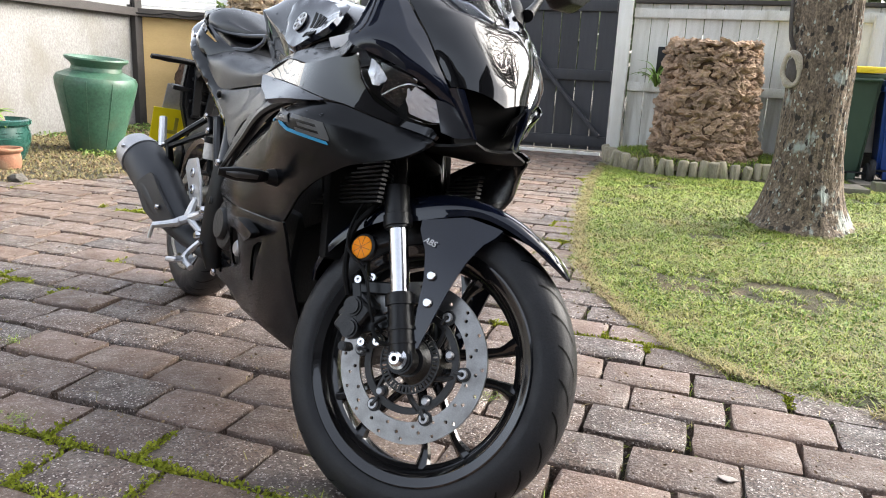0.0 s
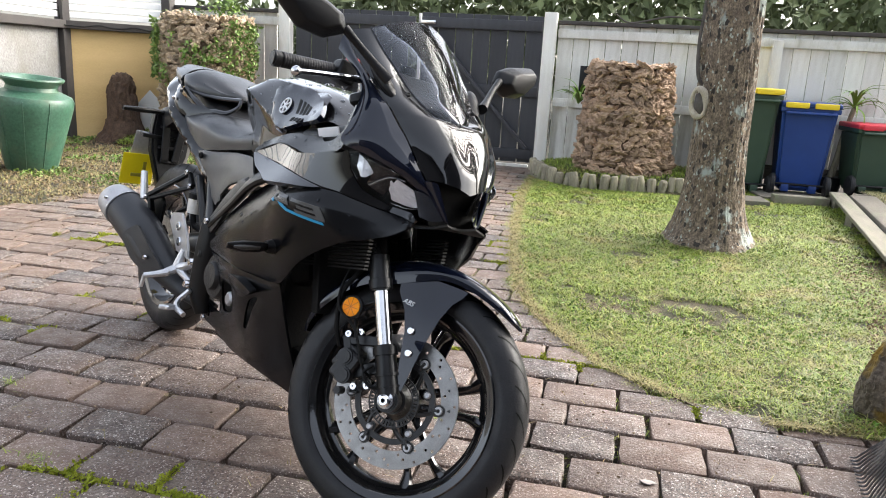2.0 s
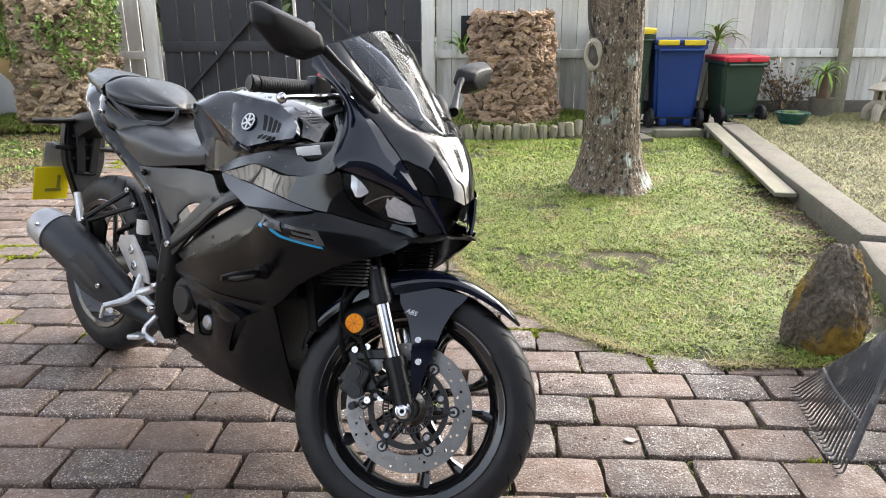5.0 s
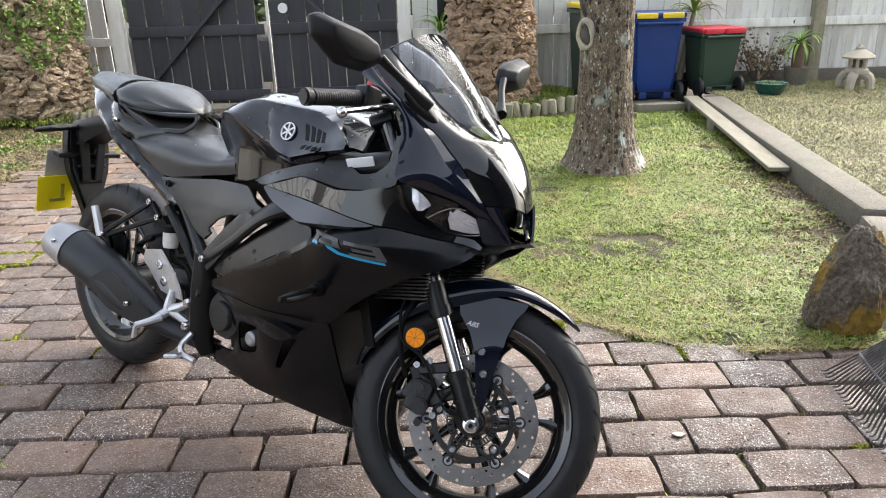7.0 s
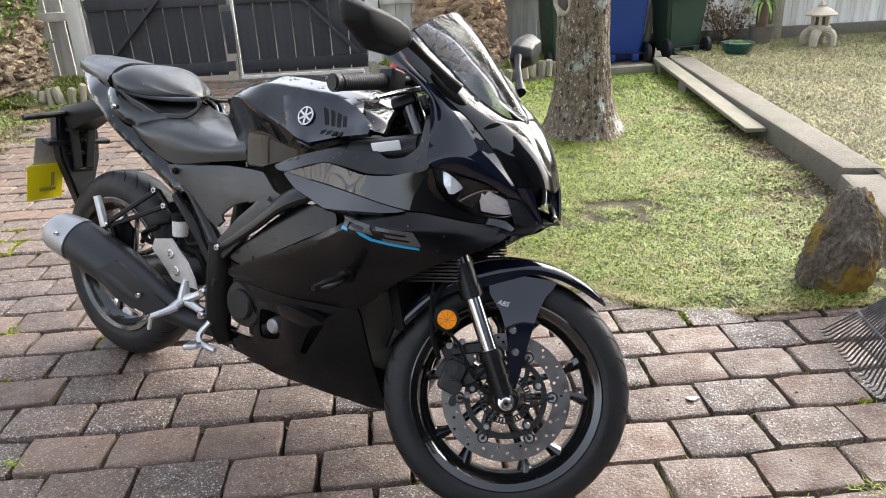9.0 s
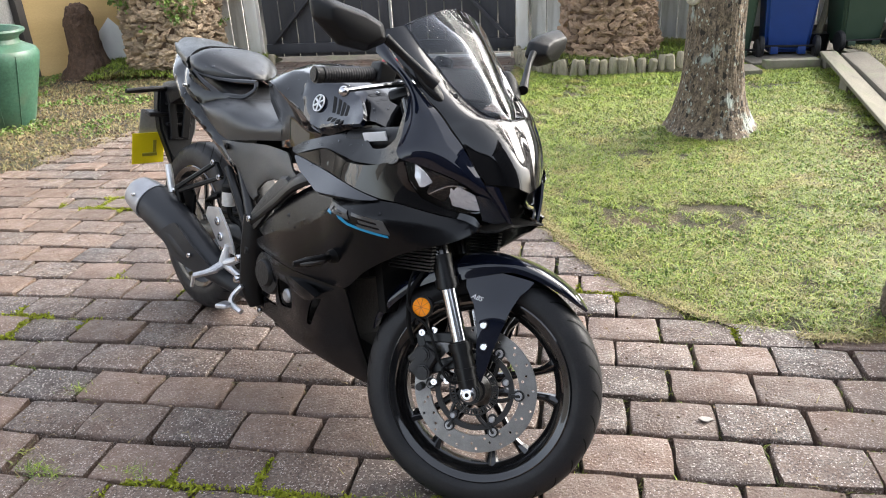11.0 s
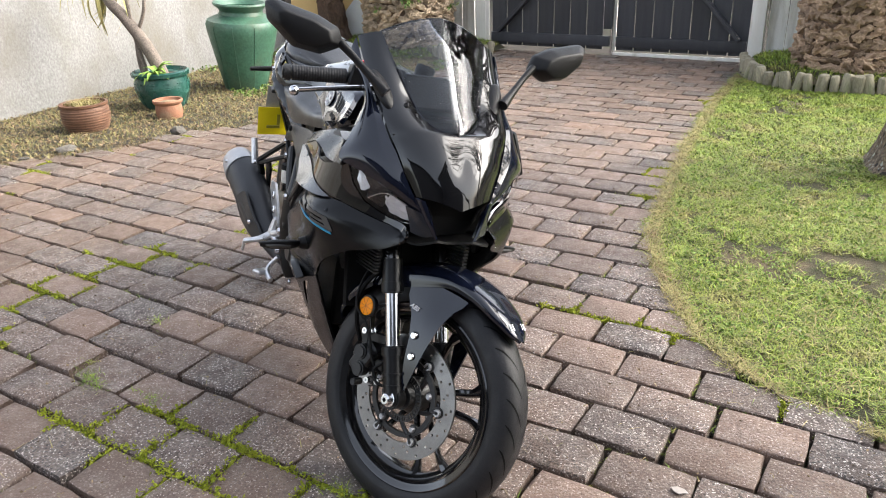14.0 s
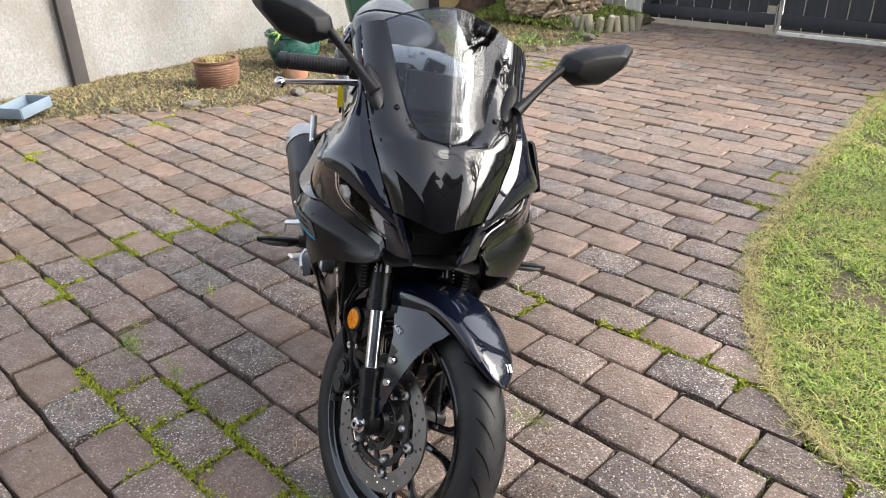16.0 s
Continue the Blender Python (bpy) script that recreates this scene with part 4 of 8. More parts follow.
part("lens", lathe([(0.001, 0.0175), (0.016, 0.0172), (0.022, 0.016), (0.0228, 0.013), (0.001, 0.013)], 32, pose(-0.157, -0.098, 0.164, 90, 0, -6)), AMBER, rb, "round amber reflector")
for k in range(4):
    spoke_ = box(0.0014, 0.043, 0.0016, pose(0, 0, 0.0172, 0, 0, 45 * k), 0.0004, 1)
    spoke_.transform(pose(-0.157, -0.098, 0.164, 90, 0, -6))
    part("lens_rib", spoke_, AMBERDARK, rb)
fpart("reflector_stay", bar((-0.157, -0.092, 0.164), (-0.10, -0.095, 0.20), 0.02, 0.004, 0.001), FRAME)
fpart("reflector_stay", bar((-0.15, -0.092, 0.15), (-0.13, -0.09, 0.10), 0.016, 0.004, 0.001), FRAME)

# handlebar
for s in (-1, 1):
    a, b = Vector((-0.300, s * 0.125, 0.690)), Vector((-0.445, s * 0.33, 0.618))
    d = (b - a).normalized()
    hb = fpart("handlebar", rod(a, b - d * 0.02, 0.011), FRAME)
    gp, L = [], (b - a).length * 0.56 - 0.022
    for i in range(20):
        z0 = L * i / 20
        gp += [(0.0171, z0), (0.0175, z0 + L * 0.006), (0.0175, z0 + L * 0.042), (0.0171, z0 + L * 0.047)]
    gm, _ = along(a.lerp(b, 0.44), b)
    grip = lathe([(0.005, 0.0)] + gp + [(0.005, L)], 20, Matrix.Translation(a.lerp(b, 0.44)) @ gm.to_3x3().to_4x4())
    part("grip", grip, RUBBER, hb, "black ribbed rubber grip")
    part("bar_end", rod(b - d * 0.022, b, 0.0185, 20, None, 0.004), ENGINE, hb)
    sw = box(0.045, 0.05, 0.052, Matrix.Translation(a.lerp(b, 0.33)) @ pose(0, 0, 0, 0, 0, s * 31), 0.012, 3)
    part("switch_housing", sw, PLASTIC, hb)
    part("clamp", cyl(0.032, 0.035, Matrix.Translation(a) @ pose(0, 0, 0, 0, -26, 0), 24, None, 0.006), FRAME, hb)
    lev = tube([(-0.262, s * 0.165, 0.664), (-0.280, s * 0.224, 0.650), (-0.318, s * 0.30, 0.620), (-0.347, s * 0.358, 0.595)], [0.009, 0.0085, 0.007, 0.006], 10, 6, squash=0.75)
    ball(0.0115, pose(-0.349, s * 0.363, 0.592), 14, 8, lev)
    part("lever", lev, CHROME, hb, "bare metal lever")
    part("lever_perch", box(0.05, 0.035, 0.03, Matrix.Translation(a + Vector((0.03, s * 0.03, -0.018))) @ pose(0, 0, 0, 0, 0, s * 25), 0.008, 2), FRAME, hb)
    if s < 0:
        part("stop_switch", box(0.022, 0.03, 0.02, Matrix.Translation(a.lerp(b, 0.3) + Vector((0.004, 0, 0.03))) @ pose(0, 0, 0, 10, 0, -31), 0.005, 2), RED, hb, "red engine stop switch")
        part("fluid_cup", lathe([(0.001, -0.02), (0.021, -0.02), (0.024, 0.012), (0.02, 0.02), (0.001, 0.02)], 20, Matrix.Translation(a + Vector((0.055, 0.03, 0.035)))), PLASTIC, hb)
for i, y in enumerate((-0.05, -0.02, 0.02, 0.05)):
    fpart("control_cable", tube([(-0.27, y * 1.4, 0.59), (-0.2, y * 1.6, 0.56), (-0.17, y, 0.48), (-0.25, y * 0.6, 0.42)], 0.005, 7), RADIATOR)

# ---- fairing ----
FAIR = spread([(0.60, 0.45, 0.20), (0.65, 0.30, 0.17), (0.80, 0.60, 0.235), (0.85, 0.43, 0.23), (1.0, 0.78, 0.225), (1.063, 0.648, 0.259), (1.234, 0.64, 0.216), (1.055, 0.541, 0.243), (1.0, 0.45, 0.215), (1.08, 0.30, 0.16), (1.076, 0.176, 0.112), (0.9, 0.22, 0.15), (0.7, 0.24, 0.15), (1.39, 0.69, 0.11), (1.25, 0.8, 0.205), (1.345, 0.706, 0.10), (0.85, 0.70, 0.225)])
shift = lambda d: (lambda q: FAIR(q) + d)
SIDE = [(0.611, 0.461), (0.762, 0.528), (0.881, 0.579), (0.992, 0.637), (1.086, 0.685), (1.171, 0.704), (1.224, 0.706), (1.297, 0.689), (1.383, 0.677), (1.337, 0.638), (1.264, 0.603), (1.2, 0.562), (1.144, 0.522), (1.101, 0.485), (1.059, 0.456), (1.004, 0.449), (0.84, 0.446), (0.679, 0.444), (0.614, 0.444)]
BAND = [(0.829, 0.745), (0.933, 0.737), (1.085, 0.725), (1.193, 0.709), (1.16, 0.702), (1.09, 0.697), (1.0, 0.690), (0.945, 0.702), (0.885, 0.716)]
UPPER = [(0.829, 0.746), (0.952, 0.782), (1.074, 0.771), (1.15, 0.778), (1.236, 0.801), (1.244, 0.76), (1.266, 0.724), (1.311, 0.702), (1.362, 0.698), (1.388, 0.687), (1.383, 0.680), (1.296, 0.692), (1.224, 0.709), (1.193, 0.711), (1.084, 0.727), (0.932, 0.739)]
SHOULDER = [(0.762, 0.753), (0.834, 0.782), (0.948, 0.815), (0.991, 0.829), (1.065, 0.821), (1.109, 0.808), (1.159, 0.817), (1.197, 0.845), (1.200, 0.90), (1.224, 0.90), (1.238, 0.803), (1.15, 0.780), (1.074, 0.773), (0.952, 0.784), (0.828, 0.748), (0.782, 0.746)]
LOWER = [(0.621, 0.438), (0.679, 0.441), (0.84, 0.443), (1.004, 0.446), (1.057, 0.453), (1.062, 0.409), (1.068, 0.317), (1.077, 0.177), (1.011, 0.17), (0.871, 0.175), (0.702, 0.173), (0.598, 0.199), (0.518, 0.205), (0.472, 0.214), (0.501, 0.268), (0.598, 0.265), (0.657, 0.267), (0.70, 0.351), (0.70, 0.409), (0.675, 0.427)]
HOLE = [(0.734, 0.378), (0.815, 0.383), (0.779, 0.305), (0.70, 0.287)]
SLOT = [(0.909, 0.373), (0.951, 0.390), (0.868, 0.284), (0.849, 0.283)]
FIN = [(0.735, 0.412), (0.889, 0.424), (0.975, 0.410), (0.952, 0.395), (0.909, 0.380), (0.82, 0.385), (0.745, 0.392)]


def side_y(q):
    """The side fairing: FAIR with a sharp crease that leaves a bevel facing up along its front top edge."""
    zc = np.interp(q[:, 0], [0.95, 1.0, 1.086, 1.171, 1.224, 1.297, 1.383], [0.61, 0.634, 0.660, 0.669, 0.672, 0.670, 0.674])
    zt = np.interp(q[:, 0], [0.95, 1.0, 1.086, 1.171, 1.224, 1.297, 1.383], [0.62, 0.641, 0.687, 0.706, 0.708, 0.691, 0.679])
    up = np.clip((zt - q[:, 1]) / np.maximum(zt - zc, 1e-3), 0, 1)
    down = np.clip(1 - (zc - q[:, 1]) / 0.09, 0, 1)
    return FAIR(q) + 0.62 * (zt - zc) * np.where(q[:, 1] > zc, up, down)


for s in (-1, 1):
    part("side_fairing", panel(SIDE, side_y, 0.006, 0.011, s, rim=0.002), SATIN, bike, "matte black side fairing", angle=22)
    part("fairing_band", panel(BAND, lambda q: FAIR(q) + 0.009 + 0.62 * (0.722 - 0.10 * (q[:, 0] - 1.0) - q[:, 1]), 0.012, 0.014, s), SHEENBLACK, bike, "black fairing stripe with sky sheen in its colour")
    part("upper_fairing", panel(UPPER, shift(0.0), 0.006, 0.02, s), GLOSS, bike, "gloss black upper fairing")
    part("shoulder_cover", panel(SHOULDER, spread([(0.76, 0.75, 0.19), (0.83, 0.78, 0.195), (0.95, 0.815, 0.185), (1.06, 0.82, 0.18), (1.16, 0.815, 0.205), (1.2, 0.9, 0.192), (1.15, 0.78, 0.22), (1.074, 0.773, 0.222), (0.952, 0.783, 0.222), (1.238, 0.803, 0.230)]), 0.006, 0.02, s), SATIN, bike)
    part("lower_fairing", panel(LOWER, FAIR, 0.006, 0.02, s, rim=0.003, holes=(HOLE, SLOT)), SATIN, bike, "matte black belly fairing with vents")
    part("vent_fin", panel(FIN, spread([(0.735, 0.412, 0.205), (0.889, 0.424, 0.245), (0.975, 0.41, 0.245), (0.91, 0.38, 0.232), (0.74, 0.39, 0.20)]), 0.02, 0.02, s, rim=0.004), SATIN, bike)

# nose cowl, windscreen, headlights
MID = -0.009                                           # the cowl's middle plane
NOSE = [                                               # screen edge or crest, then the outer edge or the groove beside the wing
    ((1.118, 0.130, 1.085), (1.086, 0.174, 1.066)),
    ((1.160, 0.116, 1.043), (1.137, 0.168, 1.018)),
    ((1.205, 0.102, 1.004), (1.190, 0.161, 0.977)),
    ((1.244, 0.086, 0.965), (1.240, 0.153, 0.938)),
    ((1.290, 0.070, 0.932), (1.276, 0.147, 0.914)),
    ((1.325, 0.040, 0.910), (1.297, 0.141, 0.894)),
    ((1.345, 0.000, 0.906), (1.309, 0.135, 0.879)),
    ((1.371, 0.000, 0.879), (1.326, 0.126, 0.859)),
    ((1.398, 0.000, 0.838), (1.345, 0.116, 0.833)),
    ((1.418, 0.000, 0.801), (1.361, 0.103, 0.804)),
    ((1.430, 0.000, 0.760), (1.381, 0.088, 0.774)),
]


def bulged(a, b, out, ts):
    """Points from a to b, swollen outwards by out in the middle."""
    a, b = Vector(a), Vector(b)
    n = (b - a).cross(Vector((0.55, 0.0, -0.84))).normalized()
    n = -n if n.x + n.y < 0 else n
    return [tuple(a.lerp(b, t) + n * out * 4 * t * (1 - t)) for t in ts]


def both(rows, thick, nu=4, nv=4):
    """A sheet and its mirror image about the cowl's middle plane."""
    bm = sheet(rows, thick, nu, nv, mirror=True, flip=True)
    bm.transform(Matrix.Translation((0, MID, 0)))
    return bm


def each_side(name, rows, thick, material, label="", nu=4, nv=4, angle=35.0):
    """The same panel on either side of the cowl, as two parts."""
    for s in (-1, 1):
        bm = sheet([[(x, s * y, z) for x, y, z in r] for r in rows], thick, nu, nv, flip=s > 0)
        bm.transform(Matrix.Translation((0, MID, 0)))
        part(name, bm, material, bike, label, angle=angle)


swell = [0.004, 0.006, 0.008, 0.010, 0.012, 0.015, 0.018, 0.019, 0.019, 0.017, 0.014]
nose_rows = [bulged(a, b, o, (0, 0.3, 0.6, 0.85, 1)) for (a, b), o in zip(NOSE, swell)]
part("nose_cowl", both(nose_rows, 0.006), GLOSS, bike, "gloss black nose cowl", angle=50)
WING = [                                               # groove edge, then the rear or lower edge
    ((1.089, 0.178, 1.062), (1.095, 0.190, 1.022)),
    ((1.139, 0.171, 1.014), (1.133, 0.181, 0.997)),
    ((1.192, 0.164, 0.973), (1.168, 0.172, 0.971)),
    ((1.242, 0.156, 0.934), (1.197, 0.173, 0.938)),
    ((1.278, 0.150, 0.910), (1.216, 0.190, 0.898)),
    ((1.310, 0.138, 0.875), (1.230, 0.209, 0.858)),
    ((1.328, 0.128, 0.855), (1.245, 0.229, 0.816)),
    ((1.346, 0.118, 0.829), (1.290, 0.190, 0.800)),
    ((1.362, 0.105, 0.800), (1.335, 0.150, 0.783)),
    ((1.380, 0.090, 0.770), (1.360, 0.112, 0.760)),
    ((1.393, 0.068, 0.738), (1.372, 0.088, 0.744)),
]
wing_rows = [bulged(a, b, o, (0, 0.18, 0.24, 0.5, 0.75, 1)) for (a, b), o in zip(WING, [0.003, 0.004, 0.004, 0.008, 0.012, 0.014, 0.014, 0.012, 0.008, 0.004, 0.002])]
each_side("cowl_wing", wing_rows, 0.005, NAVY, "gloss blue-black cowl side", 4, 3, 28)
BLADE = [[(1.381, 0.088, 0.773), (1.394, 0.083, 0.773), (1.402, 0.073, 0.772)], [(1.394, 0.067, 0.737), (1.409, 0.066, 0.735), (1.416, 0.058, 0.733)], [(1.418, 0.047, 0.701), (1.424, 0.045, 0.697), (1.426, 0.042, 0.693)]]
each_side("intake_blade", BLADE, 0.005, NAVY)
scr = []
for xe, w, ze, xc, zc in ((1.118, 0.130, 1.085, 1.141, 1.131), (1.160, 0.116, 1.043, 1.194, 1.084), (1.205, 0.102, 1.004, 1.243, 1.029), (1.244, 0.086, 0.965, 1.290, 0.974), (1.290, 0.070, 0.932, 1.322, 0.937), (1.325, 0.040, 0.910, 1.339, 0.916), (1.344, 0.004, 0.907, 1.344, 0.907)):
    scr.append([(xe + (xc - xe) * (1 - abs(q) ** 1.7), MID + w * q, ze + (zc - ze) * (1 - abs(q) ** 1.7)) for q in (-1, -0.75, -0.4, 0, 0.4, 0.75, 1)])
ws = part("windscreen", sheet(scr, 0.003, 5, 4), SCREEN, bike, "smoked windscreen with raindrops")
ws.visible_shadow = False
part("screen_trim", tube([r[0] for r in scr][:6] + [scr[6][3]] + [r[-1] for r in scr][:6][::-1], 0.0016, 6, 5), NAVY, bike)
part("screen_edge", tube(scr[0], 0.0018, 6, 5), SCREEN, bike)
for s in (-1, 1):
    for p in ((1.113, 0.138, 1.068), (1.271, 0.100, 0.948)):
        part("screen_screw", lathe([(0.001, -0.004), (0.0062, -0.004), (0.0062, 0.001), (0.005, 0.0025), (0.003, 0.0025), (0.0025, 0.001), (0.001, 0.001)], 14, pose(p[0], MID + s * p[1], p[2], -s * 28, 38, 0)), PLASTIC, bike)
    HL = [(1.243, 0.804), (1.272, 0.799), (1.315, 0.785), (1.352, 0.771), (1.372, 0.748), (1.376, 0.712), (1.345, 0.704), (1.305, 0.712), (1.275, 0.735), (1.256, 0.765)]
    hl_y = spread([(1.243, 0.804, 0.212), (1.30, 0.79, 0.186), (1.352, 0.770, 0.143), (1.372, 0.748, 0.104), (1.376, 0.712, 0.090), (1.30, 0.715, 0.150), (1.275, 0.74, 0.190), (1.256, 0.765, 0.208)])
    hl = part("headlight", panel(HL, lambda q: hl_y(q) - 0.001, 0.003, 0.014, s), LENS, bike, "clear headlight lens over a chrome bowl")
    hl.visible_shadow = False
    part("reflector_bowl", panel([(1.250, 0.797), (1.270, 0.790), (1.290, 0.768), (1.276, 0.752), (1.266, 0.752), (1.258, 0.768)], lambda q: hl_y(q) - 0.010 - 0.004 * np.abs(np.sin(q[:, 0] * 260)) - 0.3 * np.abs(q[:, 0] - 1.27), 0.003, 0.006, s), BOWL, hl)
    part("reflector_bowl", panel([(1.328, 0.764), (1.350, 0.752), (1.364, 0.738), (1.368, 0.714), (1.346, 0.709), (1.316, 0.716), (1.318, 0.742)], lambda q: hl_y(q) - 0.008 - 0.004 * np.abs(np.sin(np.hypot(q[:, 0] - 1.375, q[:, 1] - 0.76) * 300)) - 6.0 * (q[:, 1] - 0.735) ** 2, 0.003, 0.005, s), BOWL, hl)
    part("light_rim", tube([(x, s * (float(hl_y(np.array([[x, z]]))[0]) - 0.008), z) for x, z in ((1.284, 0.737), (1.305, 0.752), (1.33, 0.764), (1.352, 0.762))], 0.0016, 6, 5), CHROME, hl, "thin bright ring")
    part("divider", panel([(1.278, 0.792), (1.34, 0.772), (1.318, 0.744), (1.30, 0.722), (1.278, 0.740), (1.292, 0.766)], lambda q: hl_y(q) - 0.013, 0.003, 0.01, s), GLOSS, hl)
    part("bezel", panel([(1.25, 0.797), (1.335, 0.774), (1.37, 0.746), (1.372, 0.712), (1.30, 0.722)], lambda q: hl_y(q) - 0.045, 0.003, 0.02, s), RADIATOR, hl)
    cheek = [[(1.366, s * 0.104, 0.748), (1.383, s * 0.088, 0.745), (1.393, s * 0.070, 0.738)], [(1.374, s * 0.096, 0.722), (1.392, s * 0.076, 0.718), (1.405, s * 0.058, 0.718)], [(1.384, s * 0.090, 0.695), (1.400, s * 0.066, 0.690), (1.414, s * 0.047, 0.696)]]
    ck = sheet(cheek, 0.004, 4, 4, flip=s < 0)
    ck.transform(Matrix.Translation((0, MID, 0)))
    part("cheek", ck, SHEENBLACK, bike)
part("intake", plate([(-0.082, 0.03), (-0.075, -0.02), (-0.045, -0.085), (0.045, -0.085), (0.075, -0.02), (0.082, 0.03)], 0.01, pose(1.352, MID, 0.765, 0, -6, 90), 0.002), RADIATOR, bike, "dark air intake")
part("chin", sheet([[(1.424, MID - 0.042, 0.692), (1.418, MID - 0.02, 0.687), (1.414, MID, 0.685), (1.418, MID + 0.02, 0.687), (1.424, MID + 0.042, 0.692)], [(1.392, -0.10, 0.675), (1.37, -0.05, 0.676), (1.36, MID, 0.678), (1.37, 0.045, 0.676), (1.392, 0.09, 0.675)], [(1.20, -0.12, 0.662), (1.21, -0.07, 0.662), (1.21, 0, 0.662), (1.21, 0.07, 0.662), (1.20, 0.12, 0.662)]], 0.005, 4, 4), RADIATOR, bike)
inner = bmesh.new()
box(0.40, 0.26, 0.14, pose(1.12, 0, 0.735), 0.03, 3, inner)
box(0.12, 0.16, 0.08, pose(1.30, 0, 0.755), 0.02, 2, inner)
box(0.10, 0.22, 0.10, pose(1.18, 0, 0.86), 0.03, 3, inner)
part("inner_fairing", inner, RADIATOR, bike)
part("instrument_panel", box(0.05, 0.17, 0.09, pose(1.165, 0, 0.955, 0, -35, 0), 0.012, 3), PLASTIC, bike)
dash = part("ram_tube", rod((0.98, -0.16, 0.80), (1.16, -0.13, 0.835), 0.032, 20, None, 0.006), PLASTIC, bike)
part("sticker", box(0.07, 0.004, 0.022, pose(1.09, -0.178, 0.832, 20, -11, 10), 0.001), WHITE, bike, "white sticker")
# radiator and belly front
rad = box(0.03, 0.30, 0.26, pose(1.10, 0, 0.53, 0, -16, 0), 0.006)
part("radiator", rad, RADIATOR, bike)
fins = bmesh.new()
for i in range(22):
    box(0.006, 0.29, 0.0035, pose(1.121 - i * 0.0032, 0, 0.42 + i * 0.0107), bm=fins)
for k in range(11):                                   # the slatted duct behind the fork
    z0 = 0.496 + 0.0125 * k
    x0 = float(np.interp(z0, [0.496, 0.575, 0.63], [0.99, 1.13, 1.22]))
    for s in (-1, 1):
        bar((x0, MID + s * 0.112, z0), (1.265, MID + s * 0.112, z0 + 0.19 * (1.265 - x0)), 0.012, 0.004, 0.0, fins)
tagged(part("radiator_core", fins, FINS, bike), kind="stuff")

# engine, exhaust header, frame
eng = box(0.36, 0.26, 0.22, pose(0.78, 0, 0.36), 0.03, 3)
box(0.24, 0.24, 0.26, pose(0.88, 0, 0.54, 0, -20, 0), 0.02, 2, eng)
box(0.22, 0.20, 0.14, pose(0.60, 0, 0.36), 0.03, 3, eng)
box(0.5, 0.16, 0.06, pose(0.84, 0, 0.235), 0.02, 2, eng)
part("engine", eng, ENGINE, bike)
part("clutch_cover", lathe([(0.001, 0.205), (0.036, 0.205), (0.04, 0.2), (0.042, 0.192), (0.06, 0.19), (0.066, 0.18), (0.07, 0.12), (0.001, 0.12)], 32, pose(0.655, 0, 0.373, 90)), ENGINE, bike, "round dark engine cover")
part("filler_cap", lathe([(0.001, 0.19), (0.014, 0.19), (0.02, 0.185), (0.022, 0.15), (0.001, 0.15)], 16, pose(0.76, 0, 0.335, 90)), SILVER, bike)
for y in (-0.055, 0.02):
    part("exhaust_header", tube([(1.0, y, 0.50), (1.08, y, 0.47), (1.10, y * 0.9, 0.36), (1.06, y * 0.6, 0.24), (0.96, y * 0.3, 0.19), (0.6, -0.03, 0.19)], 0.021, 12), ENGINE, bike)
part("belly_scoop", sheet([[(1.10, -0.11, 0.26), (1.12, 0, 0.25), (1.10, 0.11, 0.26)], [(1.09, -0.10, 0.20), (1.115, 0, 0.19), (1.09, 0.10, 0.20)], [(1.02, -0.10, 0.165), (1.04, 0, 0.155), (1.02, 0.10, 0.165)], [(0.6, -0.12, 0.185), (0.6, 0, 0.165), (0.6, 0.12, 0.185)]], 0.005, 4, 4), SATIN, bike)
